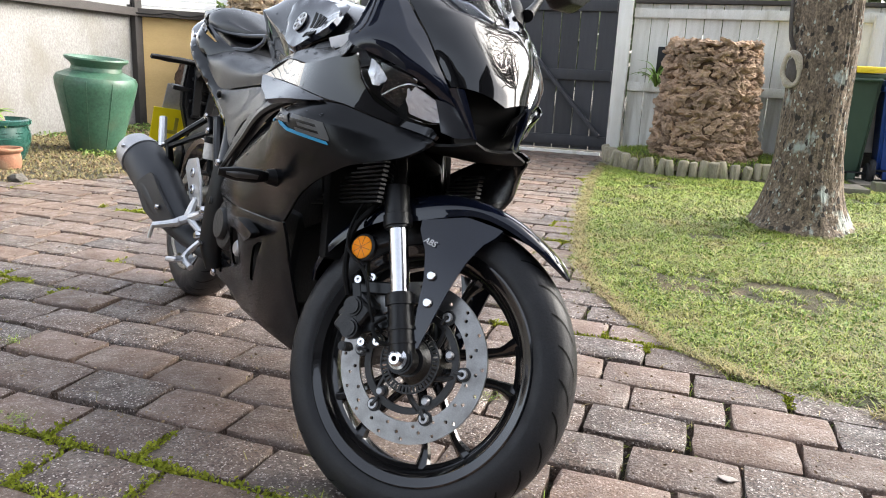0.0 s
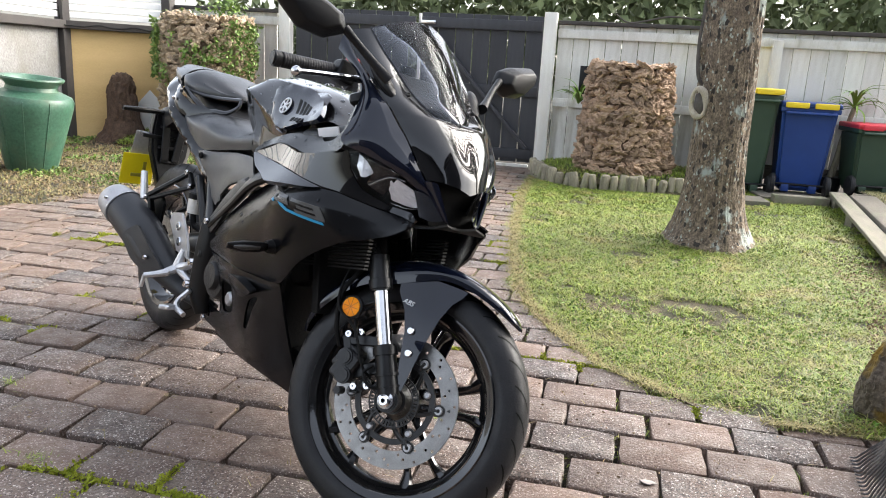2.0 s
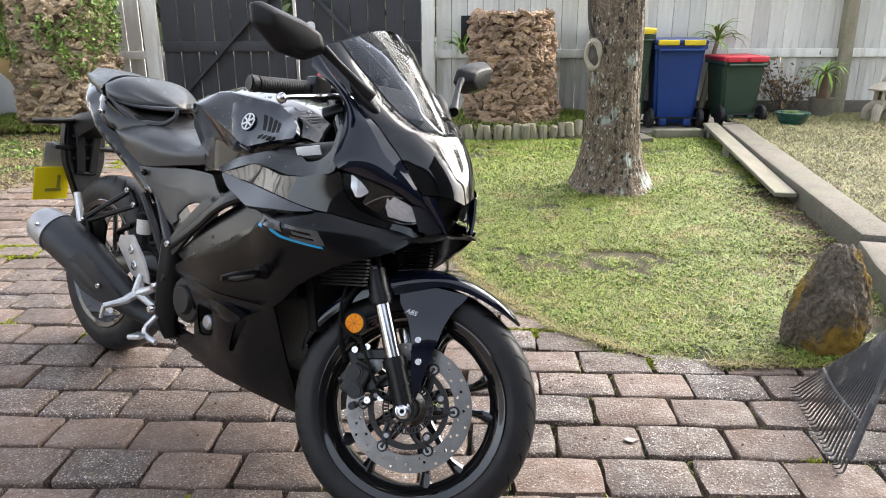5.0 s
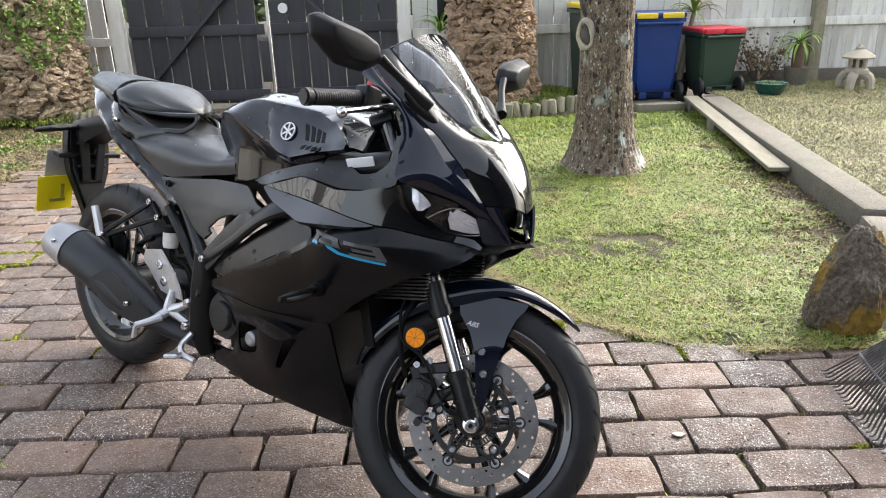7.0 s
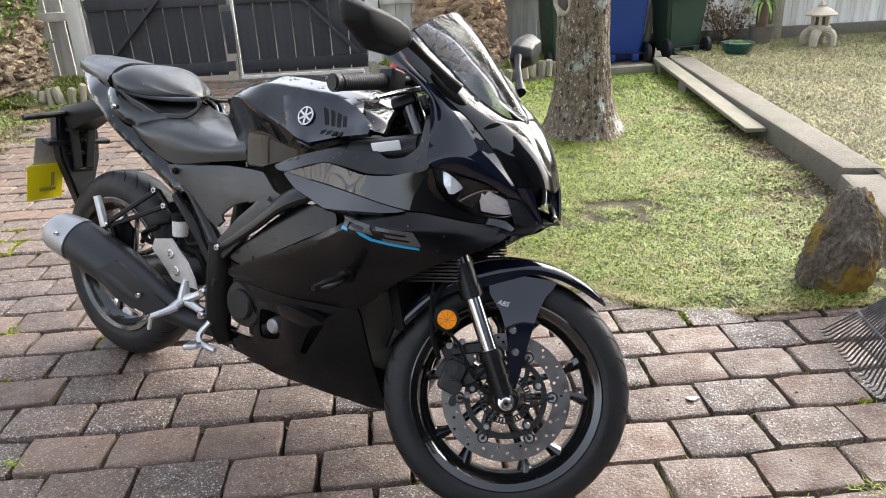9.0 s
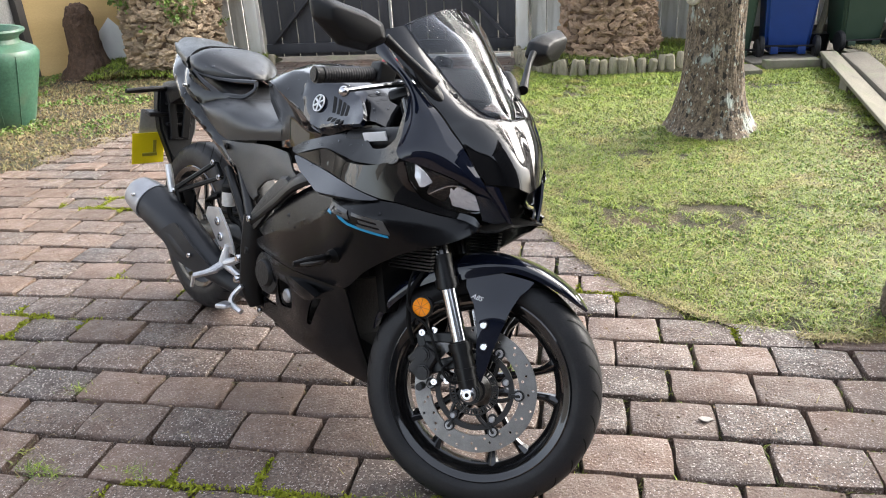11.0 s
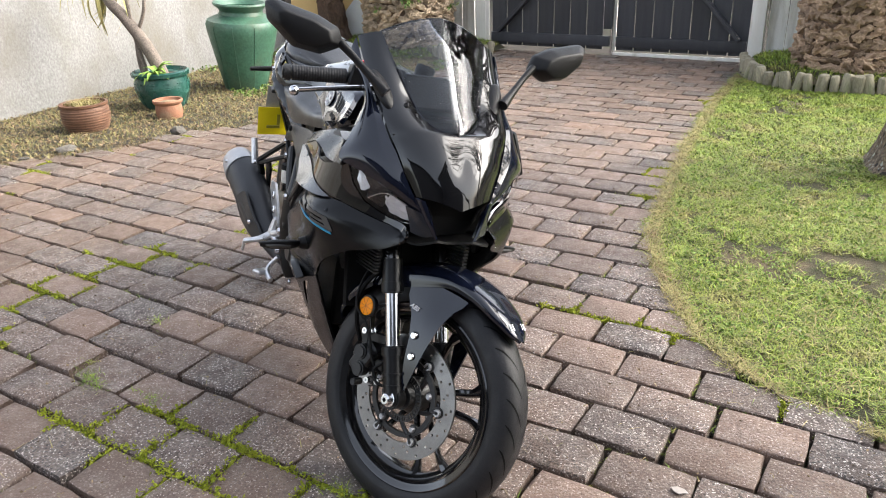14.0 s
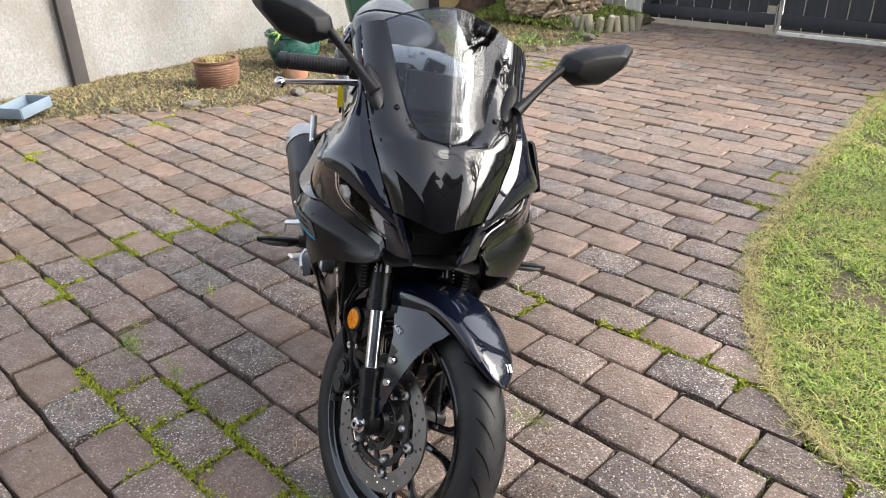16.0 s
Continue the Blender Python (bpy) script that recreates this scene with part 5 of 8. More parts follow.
for s in (-1, 1):
    fr = tube([(0.24, s * 0.105, 0.700), (0.36, s * 0.125, 0.636), (0.47, s * 0.155, 0.562), (0.555, s * 0.182, 0.505)], [0.013, 0.014, 0.017, 0.021], 12)
    tube([(0.555, s * 0.182, 0.505), (0.70, s * 0.190, 0.598), (0.83, s * 0.19, 0.684), (1.02, s * 0.15, 0.75)], [0.021, 0.026, 0.030, 0.030], 12, 6, fr, 0.5)
    tube([(0.56, s * 0.182, 0.52), (0.555, s * 0.18, 0.42), (0.545, s * 0.175, 0.30), (0.56, s * 0.165, 0.235)], [0.030, 0.036, 0.034, 0.02], 12, 6, fr, 0.55)
    tube([(0.34, s * 0.15, 0.615), (0.44, s * 0.17, 0.545), (0.54, s * 0.178, 0.44)], 0.014, 10, 6, fr)
    part("frame_tube", fr, FRAME, bike, "black steel frame tubes")
    part("pivot_cap", lathe([(0.001, 0.205), (0.012, 0.205), (0.016, 0.2), (0.016, 0.17), (0.001, 0.17)], 16, pose(0.548, 0, 0.415, 90 * -s)), ENGINE, bike)
    bolt(bike, 0.578, s * 0.205, 0.515, 0.010, s)
    bolt(bike, 0.60, s * 0.172, 0.235, 0.010, s)
    COVER = [(0.315, 0.699), (0.42, 0.708), (0.544, 0.722), (0.691, 0.724), (0.752, 0.688), (0.82, 0.674), (0.713, 0.658), (0.621, 0.63), (0.578, 0.596), (0.534, 0.558), (0.482, 0.573), (0.432, 0.611), (0.352, 0.662)]
    part("side_cover", panel(COVER, spread([(0.3, 0.7, 0.165), (0.36, 0.687, 0.160), (0.54, 0.72, 0.145), (0.7, 0.72, 0.165), (0.82, 0.674, 0.2), (0.53, 0.56, 0.172), (0.42, 0.61, 0.160), (0.6, 0.64, 0.174)]), 0.006, 0.02, s, rim=0.003, holes=([(0.548, 0.592), (0.60, 0.628), (0.665, 0.648), (0.60, 0.606), (0.56, 0.58)],)), SIDECOVER, bike, "textured black side cover")
    bolt(bike, 0.358, s * 0.164, 0.687, 0.010, s, RADIATOR)
    PLATE = [(0.548, 0.520), (0.572, 0.545), (0.640, 0.604), (0.705, 0.654), (0.745, 0.664), (0.790, 0.652), (0.760, 0.628), (0.690, 0.575), (0.620, 0.515), (0.580, 0.482), (0.556, 0.486)]
    part("frame_plate", panel(PLATE, spread([(0.55, 0.52, 0.190), (0.58, 0.485, 0.194), (0.70, 0.65, 0.196), (0.79, 0.652, 0.206), (0.69, 0.575, 0.204)]), 0.010, 0.014, s, curve=False, rim=0.003), SIDECOVER, bike, "textured dark frame plate")
    TRI = [(0.602, 0.492), (0.675, 0.549), (0.774, 0.624), (0.867, 0.672), (0.975, 0.665), (0.985, 0.640), (0.904, 0.600), (0.795, 0.545), (0.676, 0.488)]
    part("frame_cover", panel(TRI, spread([(0.6, 0.49, 0.188), (0.77, 0.62, 0.190), (0.97, 0.66, 0.205), (0.8, 0.55, 0.215), (0.67, 0.5, 0.205)]), 0.006, 0.02, s), SATIN, bike)
    # tail
    tl = spread([(-0.245, 0.96, 0.066), (-0.24, 0.93, 0.062), (-0.12, 0.92, 0.122), (-0.02, 0.872, 0.172), (0.05, 0.895, 0.168), (0.10, 0.81, 0.198), (0.132, 0.845, 0.197), (0.165, 0.743, 0.178), (0.19, 0.785, 0.182), (0.22, 0.675, 0.142), (0.24, 0.724, 0.158), (0.31, 0.615, 0.13), (0.33, 0.700, 0.160), (0.24, 0.83, 0.16)])
    TAIL = [(-0.247, 0.968), (-0.242, 0.938), (-0.13, 0.902), (-0.02, 0.864), (0.09, 0.808), (0.165, 0.740), (0.225, 0.672), (0.32, 0.604), (0.365, 0.598), (0.36, 0.628), (0.32, 0.672), (0.245, 0.718), (0.195, 0.770), (0.155, 0.806), (0.10, 0.846), (0.045, 0.884), (-0.04, 0.915), (-0.14, 0.950), (-0.19, 0.970)]
    rail_y = lambda q: tl(q) - 0.75 * np.maximum(0, q[:, 1] - np.interp(q[:, 0], [-0.24, -0.13, -0.02, 0.09, 0.165, 0.225, 0.32], [0.950, 0.917, 0.881, 0.826, 0.757, 0.69, 0.63]))
    part("tail_panel", panel(TAIL, rail_y, 0.006, 0.012, s, rim=0.002), GLOSS, bike, "gloss black tail panel")
    TIN = [(0.050, 0.880), (0.105, 0.842), (0.160, 0.802), (0.20, 0.790), (0.225, 0.806), (0.262, 0.826), (0.225, 0.838), (0.190, 0.838), (0.160, 0.856), (0.118, 0.874), (0.098, 0.892), (0.06, 0.898)]
    part("tail_insert", panel(TIN, lambda q: tl(q) - 0.006 - 0.35 * np.maximum(0, q[:, 0] - 0.15), 0.008, 0.012, s, curve=False, rim=0.003), GLOSS, bike, "black grab handle")
    part("grab_rail", tube([(0.085, s * 0.148, 0.886), (0.125, s * 0.142, 0.866), (0.164, s * 0.136, 0.850), (0.200, s * 0.118, 0.831), (0.255, s * 0.106, 0.829), (0.300, s * 0.084, 0.832), (0.330, s * 0.064, 0.856), (0.325, s * 0.055, 0.880)], [0.010, 0.010, 0.010, 0.009, 0.009, 0.009, 0.008, 0.008], 10, 5, None, 0.7), GLOSS, bike, "gloss black grab rail")
    part("grab_rail", tube([(0.085, s * 0.145, 0.892), (0.15, s * 0.120, 0.878), (0.23, s * 0.090, 0.874), (0.325, s * 0.055, 0.880)], 0.008, 10, 5, None, 0.7), GLOSS, bike)
    bolt(bike, 0.132, s * 0.196, 0.846, 0.007, s)

# tank
def loft(sections, nu=5, nv=5, close=True):
    """A hull through half sections (x, [(y, z)...]), mirrored."""
    grid = []
    for x, half in sections:
        grid.append([(x, -y, z) for y, z in half[::-1]] + [(x, y, z) for y, z in half[1:]])
    b = bmesh.new()
    g = resample(grid, nu, nv)
    vs = [[b.verts.new(p) for p in r] for r in g]
    for i in range(len(vs) - 1):
        for j in range(len(vs[0]) - 1):
            b.faces.new((vs[i][j], vs[i][j + 1], vs[i + 1][j + 1], vs[i + 1][j]))
    if close:
        b.faces.new(vs[0][::-1])
        b.faces.new(vs[-1])
        for i in range(len(vs) - 1):
            b.faces.new((vs[i][0], vs[i + 1][0], vs[i + 1][-1], vs[i][-1]))
    bmesh.ops.recalc_face_normals(b, faces=b.faces)
    return b


TANK = [
    (0.515, [(0, 0.872), (0.055, 0.868), (0.100, 0.858), (0.115, 0.845), (0.086, 0.79), (0.085, 0.735)]),
    (0.550, [(0, 0.925), (0.068, 0.920), (0.120, 0.902), (0.142, 0.886), (0.100, 0.81), (0.100, 0.724)]),
    (0.585, [(0, 0.950), (0.075, 0.944), (0.138, 0.922), (0.166, 0.905), (0.118, 0.82), (0.116, 0.724)]),
    (0.640, [(0, 0.966), (0.078, 0.960), (0.144, 0.936), (0.186, 0.905), (0.134, 0.82), (0.130, 0.730)]),
    (0.690, [(0, 0.972), (0.080, 0.967), (0.148, 0.946), (0.188, 0.886), (0.146, 0.82), (0.142, 0.742)]),
    (0.765, [(0, 0.968), (0.078, 0.963), (0.150, 0.944), (0.180, 0.852), (0.155, 0.80), (0.152, 0.764)]),
    (0.840, [(0, 0.958), (0.072, 0.954), (0.140, 0.938), (0.176, 0.824), (0.162, 0.80), (0.158, 0.785)]),
    (0.900, [(0, 0.946), (0.068, 0.942), (0.128, 0.930), (0.172, 0.828), (0.160, 0.81), (0.155, 0.80)]),
    (0.960, [(0, 0.930), (0.062, 0.925), (0.115, 0.908), (0.160, 0.842), (0.150, 0.83), (0.148, 0.82)]),
    (1.020, [(0, 0.905), (0.055, 0.899), (0.10, 0.880), (0.140, 0.858), (0.130, 0.85), (0.130, 0.84)]),
    (1.060, [(0, 0.875), (0.050, 0.870), (0.09, 0.860), (0.12, 0.848), (0.115, 0.842), (0.115, 0.838)]),
]


def hull(sections, nu=5, sharp=0.22):
    """A creased hull: smooth along x; across, straight facets whose corners are rounded by a little."""
    fine = []
    for x, half in sections:
        h = [Vector((0, y, z)) for y, z in half]
        pts = [h[0]]
        for i in range(1, len(h) - 1):
            for w in (sharp, sharp * 0.35):
                pts.append(h[i].lerp(h[i - 1], w))
            pts.append(h[i] * 0.7 + (h[i - 1].lerp(h[i], 1 - sharp * 0.35) + h[i].lerp(h[i + 1], sharp * 0.35)) * 0.15)
            for w in (sharp * 0.35, sharp):
                pts.append(h[i].lerp(h[i + 1], w))
        pts.append(h[-1])
        fine.append((x, [(p.y, p.z) for p in pts]))
    return loft(fine, nu, 1)


part("fuel_tank", hull(TANK), GLOSS, bike, "gloss black fuel tank", angle=40)
TANKP = [(0.759, 0.918), (0.813, 0.938), (0.90, 0.932), (0.970, 0.910), (1.030, 0.882), (1.050, 0.868), (1.050, 0.856), (0.955, 0.840), (0.866, 0.818), (0.816, 0.828), (0.789, 0.842)]
TPS = spread([(0.759, 0.918, 0.162), (0.80, 0.936, 0.152), (0.816, 0.828, 0.181), (0.841, 0.878, 0.163), (0.90, 0.932, 0.136), (0.970, 0.910, 0.140), (0.866, 0.818, 0.184), (0.955, 0.840, 0.186), (1.03, 0.882, 0.172), (1.05, 0.858, 0.194)])
tp_y = lambda q: TPS(q) + 0.003
tp_at = lambda x, z: float(tp_y(np.array([[x, z]]))[0])
for s in (-1, 1):
    tpn = part("tank_cover", panel(TANKP, tp_y, 0.012, 0.014, s, curve=False, rim=0.004), NAVY, bike, "gloss black tank side cover with louvres")
    for (x0, z0, x1, z1) in ((0.890, 0.902, 0.909, 0.864), (0.912, 0.898, 0.930, 0.863), (0.934, 0.893, 0.949, 0.862), (0.953, 0.888, 0.967, 0.864)):
        part("louvre", panel([(x0 - 0.006, z0), (x0 + 0.006, z0 - 0.003), (x1 + 0.005, z1), (x1 - 0.006, z1 - 0.001)], lambda q: tp_y(q) + 0.0012, 0.003, 0.012, s, curve=False), RADIATOR, tpn)
    for x0 in (0.905, 0.925, 0.945, 0.963):
        part("louvre", panel([(x0 - 0.006, 0.850), (x0 + 0.008, 0.853), (x0 + 0.005, 0.845), (x0 - 0.008, 0.841)], lambda q: tp_y(q) + 0.0012, 0.003, 0.012, s, curve=False), RADIATOR, tpn)
    face = pose(0.841, s * (tp_at(0.841, 0.878) + 0.002), 0.878, 90 - 19 if s < 0 else -90 + 19)
    em = part("emblem", lathe([(0.0200, 0.0), (0.0228, 0.0), (0.0228, 0.003), (0.0200, 0.003)], 40, face.copy(), closed=True), WHITE, tpn, "round silver emblem")
    for k in range(6):
        a = radians(60 * k + 30)
        b = box(0.0045, 0.0195, 0.003, pose(0.0105 * math.cos(a), 0.0105 * math.sin(a), 0.002, 0, 0, math.degrees(a) + 90), 0.0005, 1)
        b.transform(face)
        part("mark", b, WHITE, em)
    part("emblem_ground", lathe([(0.001, 0.0005), (0.0215, 0.0005), (0.0215, -0.004), (0.001, -0.004)], 40, face.copy()), GLOSS, em)

# seats and tail core
def seat_half(w, top, bot, crown=0.006):
    return [(0, top + crown), (w * 0.55, top + crown * 0.4), (w * 0.86, top - 0.016), (w, top - 0.045 if top - bot > 0.07 else (top + bot) / 2), (w * 0.97, bot)]


part("rider_seat", loft([(0.03, seat_half(0.080, 0.798, 0.780)), (0.09, seat_half(0.130, 0.812, 0.786)), (0.16, seat_half(0.162, 0.820, 0.776)), (0.24, seat_half(0.168, 0.824, 0.742)), (0.33, seat_half(0.162, 0.818, 0.706)), (0.42, seat_half(0.145, 0.803, 0.716)), (0.50, seat_half(0.132, 0.792, 0.728)), (0.55, seat_half(0.124, 0.800, 0.735)), (0.585, seat_half(0.118, 0.815, 0.742))]), SEAT, bike, "wet black rider seat", angle=70)
ps = part("pillion_seat", loft([(0.028, seat_half(0.120, 0.938, 0.915, 0.004)), (0.042, seat_half(0.142, 0.956, 0.900, 0.008)), (0.08, seat_half(0.150, 0.958, 0.886, 0.010)), (0.12, seat_half(0.140, 0.948, 0.875, 0.010)), (0.16, seat_half(0.118, 0.934, 0.872, 0.009)), (0.20, seat_half(0.088, 0.916, 0.874, 0.007)), (0.235, seat_half(0.055, 0.902, 0.880, 0.004)), (0.25, seat_half(0.030, 0.894, 0.884, 0.002))]), SEAT, bike, "wet black pillion seat", angle=70)
part("rear_pad", loft([(-0.262, seat_half(0.048, 0.966, 0.955, 0.003)), (-0.23, seat_half(0.072, 0.980, 0.950, 0.006)), (-0.16, seat_half(0.100, 0.978, 0.930, 0.008)), (-0.08, seat_half(0.124, 0.970, 0.912, 0.009)), (0.0, seat_half(0.142, 0.960, 0.898, 0.009)), (0.036, seat_half(0.148, 0.954, 0.892, 0.008))]), SEAT, ps, angle=70)
part("seam", tube([(0.036 - 0.012 * math.cos(q), 0.148 * math.sin(q), 0.966 - 0.055 * abs(math.sin(q)) ** 4) for q in np.linspace(-1.57, 1.57, 13)], 0.0045, 6), RADIATOR, ps)
part("tail_core", loft([(-0.255, [(0, 0.968), (0.03, 0.962), (0.045, 0.95), (0.04, 0.93)]), (-0.16, [(0, 0.955), (0.05, 0.95), (0.064, 0.93), (0.05, 0.875)]), (0.0, [(0, 0.90), (0.07, 0.89), (0.08, 0.86), (0.07, 0.77)]), (0.2, [(0, 0.86), (0.09, 0.85), (0.10, 0.80), (0.09, 0.69)]), (0.42, [(0, 0.79), (0.08, 0.78), (0.1, 0.74), (0.1, 0.64)])]), PLASTIC, bike)

# rear end: swingarm, number plate hanger, muffler, pegs
part("swingarm", tube([(0.56, -0.10, 0.40), (0.35, -0.115, 0.41), (0.12, -0.115, 0.36), (-0.085, -0.11, 0.315)], [0.04, 0.042, 0.036, 0.03], 14, 6, None, 0.55), FRAME, bike)
part("swingarm", tube([(0.56, 0.10, 0.40), (0.35, 0.115, 0.41), (0.12, 0.115, 0.36), (-0.085, 0.11, 0.315)], [0.04, 0.042, 0.036, 0.03], 14, 6, None, 0.55), FRAME, bike)
part("rear_spindle", rod((-0.085, -0.14, 0.312), (-0.085, 0.14, 0.312), 0.014), ENGINE, bike)
brake_disc(rw, 0.11, 0.075, -0.075, -1)
part("shock", tube([(0.40, 0.0, 0.38), (0.46, 0.0, 0.62)], 0.03, 12, 2), ENGINE, bike)
part("inner_mudguard", sheet([[(0.20, -0.08, 0.56), (0.22, 0, 0.58), (0.20, 0.08, 0.56)], [(0.30, -0.08, 0.45), (0.31, 0, 0.46), (0.30, 0.08, 0.45)], [(0.33, -0.08, 0.33), (0.34, 0, 0.33), (0.33, 0.08, 0.33)]], 0.004, 4, 4), PLASTIC, bike)
hanger = loft([(-0.15, [(0, 0.852), (0.030, 0.849), (0.040, 0.826), (0.034, 0.80)]), (-0.24, [(0, 0.842), (0.036, 0.838), (0.044, 0.806), (0.036, 0.775)]), (-0.33, [(0, 0.822), (0.042, 0.817), (0.052, 0.785), (0.042, 0.735)]), (-0.405, [(0, 0.812), (0.038, 0.804), (0.046, 0.775), (0.036, 0.715)])], 2, 2)
front = [(-0.070, 0.785), (0.070, 0.785), (0.076, 0.71), (0.070, 0.63), (0.018, 0.468), (-0.018, 0.468), (-0.070, 0.63), (-0.076, 0.71)]
back = plate(front, 0.05, None, 0.008)
back.transform(Matrix.Translation((-0.385, 0, 0)) @ pose(0, 0, 0, 0, 0, 90))
for v in back.verts:
    v.co.x += (v.co.z - 0.65) * -0.12
add(hanger, back)
for z, w, h, d in ((0.735, 0.10, 0.012, 0.07), (0.69, 0.225, 0.016, 0.045), (0.655, 0.10, 0.012, 0.06), (0.60, 0.075, 0.010, 0.055)):
    box(d, w, h, pose(-0.375 - (z - 0.65) * 0.12, 0, z, 0, 8, 0), 0.003, 1, hanger)
for y in (-0.035, 0.035):
    bar((-0.345, y, 0.77), (-0.345, y * 0.6, 0.60), 0.012, 0.03, 0.003, hanger)
hg = part("plate_hanger", hanger, PLASTIC, bike, "black plastic rear mudguard and plate hanger")
part("plate_lamp", box(0.04, 0.06, 0.02, pose(-0.45, 0, 0.74), 0.006), PLASTIC, hg)
for s in (-1, 1):
    rod_ = tube([(-0.36, s * 0.05, 0.785), (-0.345, s * 0.10, 0.785), (-0.325, s * 0.21, 0.775)], [0.010, 0.011, 0.009], 10, 5)
    part("rear_indicator", tube([(-0.345, s * 0.10, 0.783), (-0.335, s * 0.15, 0.78), (-0.32, s * 0.213, 0.774)], [0.010, 0.013, 0.007], 10, 5, rod_, 0.75), PLASTIC, bike, "slim black indicator")
np_ = part("number_plate", box(0.003, 0.23, 0.11, pose(-0.448, 0, 0.645, 0, 14, 0), 0.001, 1), HOLDER, bike, "pale number plate in a clear holder")
lp = part("learner_plate", box(0.003, 0.125, 0.13, pose(-0.447, -0.083, 0.545, 4, 14, 0), 0.001, 1), YELLOW, bike, "yellow learner plate")
for (y, z, sy, sz) in ((-0.058, 0.548, 0.013, 0.062), (-0.080, 0.522, 0.056, 0.013)):
    part("letter_stroke", box(0.006, sy, sz, pose(-0.447 - (z - 0.555) * 0.25, y, z, 4, 14, 0), 0.001, 1), PLATEMARK, lp)
muf = tube([(0.0, -0.270, 0.460), (0.05, -0.266, 0.450), (0.10, -0.258, 0.432), (0.20, -0.242, 0.392), (0.30, -0.225, 0.342), (0.40, -0.20, 0.302), (0.50, -0.165, 0.268), (0.56, -0.13, 0.245)], [0.060, 0.064, 0.066, 0.065, 0.058, 0.042, 0.027, 0.022], 24, 6, None, 0.82)
mf = part("muffler", muf, MUFFLER, bike, "matte black muffler with a silver end cap")
part("end_cap", tube([(-0.044, -0.279, 0.469), (-0.032, -0.278, 0.467), (0.008, -0.273, 0.459), (0.052, -0.267, 0.449)], [0.050, 0.058, 0.0635, 0.0675], 24, 5, None, 0.82), SILVER, mf, "brushed silver end cap")
part("heat_shield", panel([(0.19, 0.385), (0.25, 0.43), (0.33, 0.385), (0.42, 0.315), (0.36, 0.29), (0.25, 0.32)], spread([(0.19, 0.385, 0.305), (0.25, 0.43, 0.285), (0.33, 0.385, 0.272), (0.42, 0.315, 0.24), (0.36, 0.29, 0.258), (0.25, 0.32, 0.288)]), 0.008, 0.02, -1), MUFFLER, mf)
bolt(mf, 0.03, -0.322, 0.475, 0.006); bolt(mf, 0.335, -0.272, 0.345, 0.008)
part("muffler_bracket", plate([(0.10, 0.49), (0.16, 0.53), (0.20, 0.50), (0.19, 0.42), (0.15, 0.43)], 0.008, pose(0, -0.19, 0), 0.002), FRAME, bike)
pb = bar((0.257, -0.15, 0.619), (0.135, -0.225, 0.515), 0.02, 0.014, 0.003)
bar((0.302, -0.152, 0.580), (0.130, -0.225, 0.500), 0.018, 0.014, 0.003, pb)
bar((0.257, -0.15, 0.619), (0.302, -0.152, 0.580), 0.016, 0.012, 0.003, pb)
bar((0.135, -0.22, 0.515), (0.145, -0.21, 0.46), 0.03, 0.012, 0.003, pb)
br = part("peg_bracket", pb, FRAME, bike)
part("pillion_peg", tube([(0.132, -0.238, 0.502), (0.120, -0.240, 0.545), (0.106, -0.242, 0.588)], [0.012, 0.012, 0.011], 10), ALU, br, "folded aluminium pillion peg")
bolt(br, 0.257, -0.158, 0.619, 0.010); bolt(br, 0.302, -0.160, 0.580, 0.010); bolt(br, 0.138, -0.236, 0.508, 0.009)
heel = plate([(0.338, 0.462), (0.350, 0.492), (0.425, 0.505), (0.488, 0.452), (0.522, 0.404), (0.530, 0.380), (0.478, 0.380), (0.430, 0.386), (0.385, 0.425)], 0.008, pose(-0.036, -0.203, 0), 0.003)
hp = part("heel_plate", heel, ALU, bike, "silver heel guard plate")
bolt(hp, 0.389, -0.207, 0.462, 0.014, depth=0.006); bolt(hp, 0.411, -0.207, 0.418, 0.014, depth=0.006)
fb = tube([(0.516, -0.194, 0.378), (0.485, -0.202, 0.360), (0.450, -0.21, 0.345)], [0.011, 0.012, 0.017], 10)
tube([(0.510, -0.186, 0.310), (0.482, -0.200, 0.328), (0.450, -0.21, 0.345)], [0.011, 0.012, 0.017], 10, 6, fb)
tube([(0.452, -0.205, 0.40), (0.448, -0.21, 0.37), (0.446, -0.213, 0.345)], [0.011, 0.014, 0.017], 10, 6, fb)
tube([(0.450, -0.21, 0.345), (0.445, -0.235, 0.332), (0.440, -0.25, 0.322)], [0.014, 0.013, 0.012], 10, 6, fb)
fbp = part("footrest_bracket", fb, ALU, bike, "bare aluminium footrest bracket")
for x, z in ((0.516, 0.378), (0.510, 0.310)):
    part("bolt", lathe([(0.001, 0.212), (0.009, 0.212), (0.012, 0.208), (0.014, 0.18), (0.001, 0.18)], 14, pose(x, 0, z, 90)), CHROME, fbp)
peg = tube([(0.452, -0.240, 0.330), (0.437, -0.270, 0.318), (0.420, -0.298, 0.308)], [0.012, 0.0095, 0.0085], 10, 6)
rod((0.420, -0.298, 0.308), (0.415, -0.301, 0.272), 0.0055, 10, None, 0, peg)
part("footrest", peg, ALU, fbp, "bare aluminium footrest")
pedal = tube([(0.545, -0.205, 0.30), (0.53, -0.225, 0.268), (0.55, -0.24, 0.25), (0.60, -0.235, 0.24)], [0.008, 0.008, 0.008, 0.008], 8)
box(0.045, 0.045, 0.014, pose(0.54, -0.255, 0.246, 0, -10, 20), 0.004, 1, pedal)
part("brake_pedal", pedal, ALU, bike, "bare metal brake pedal")
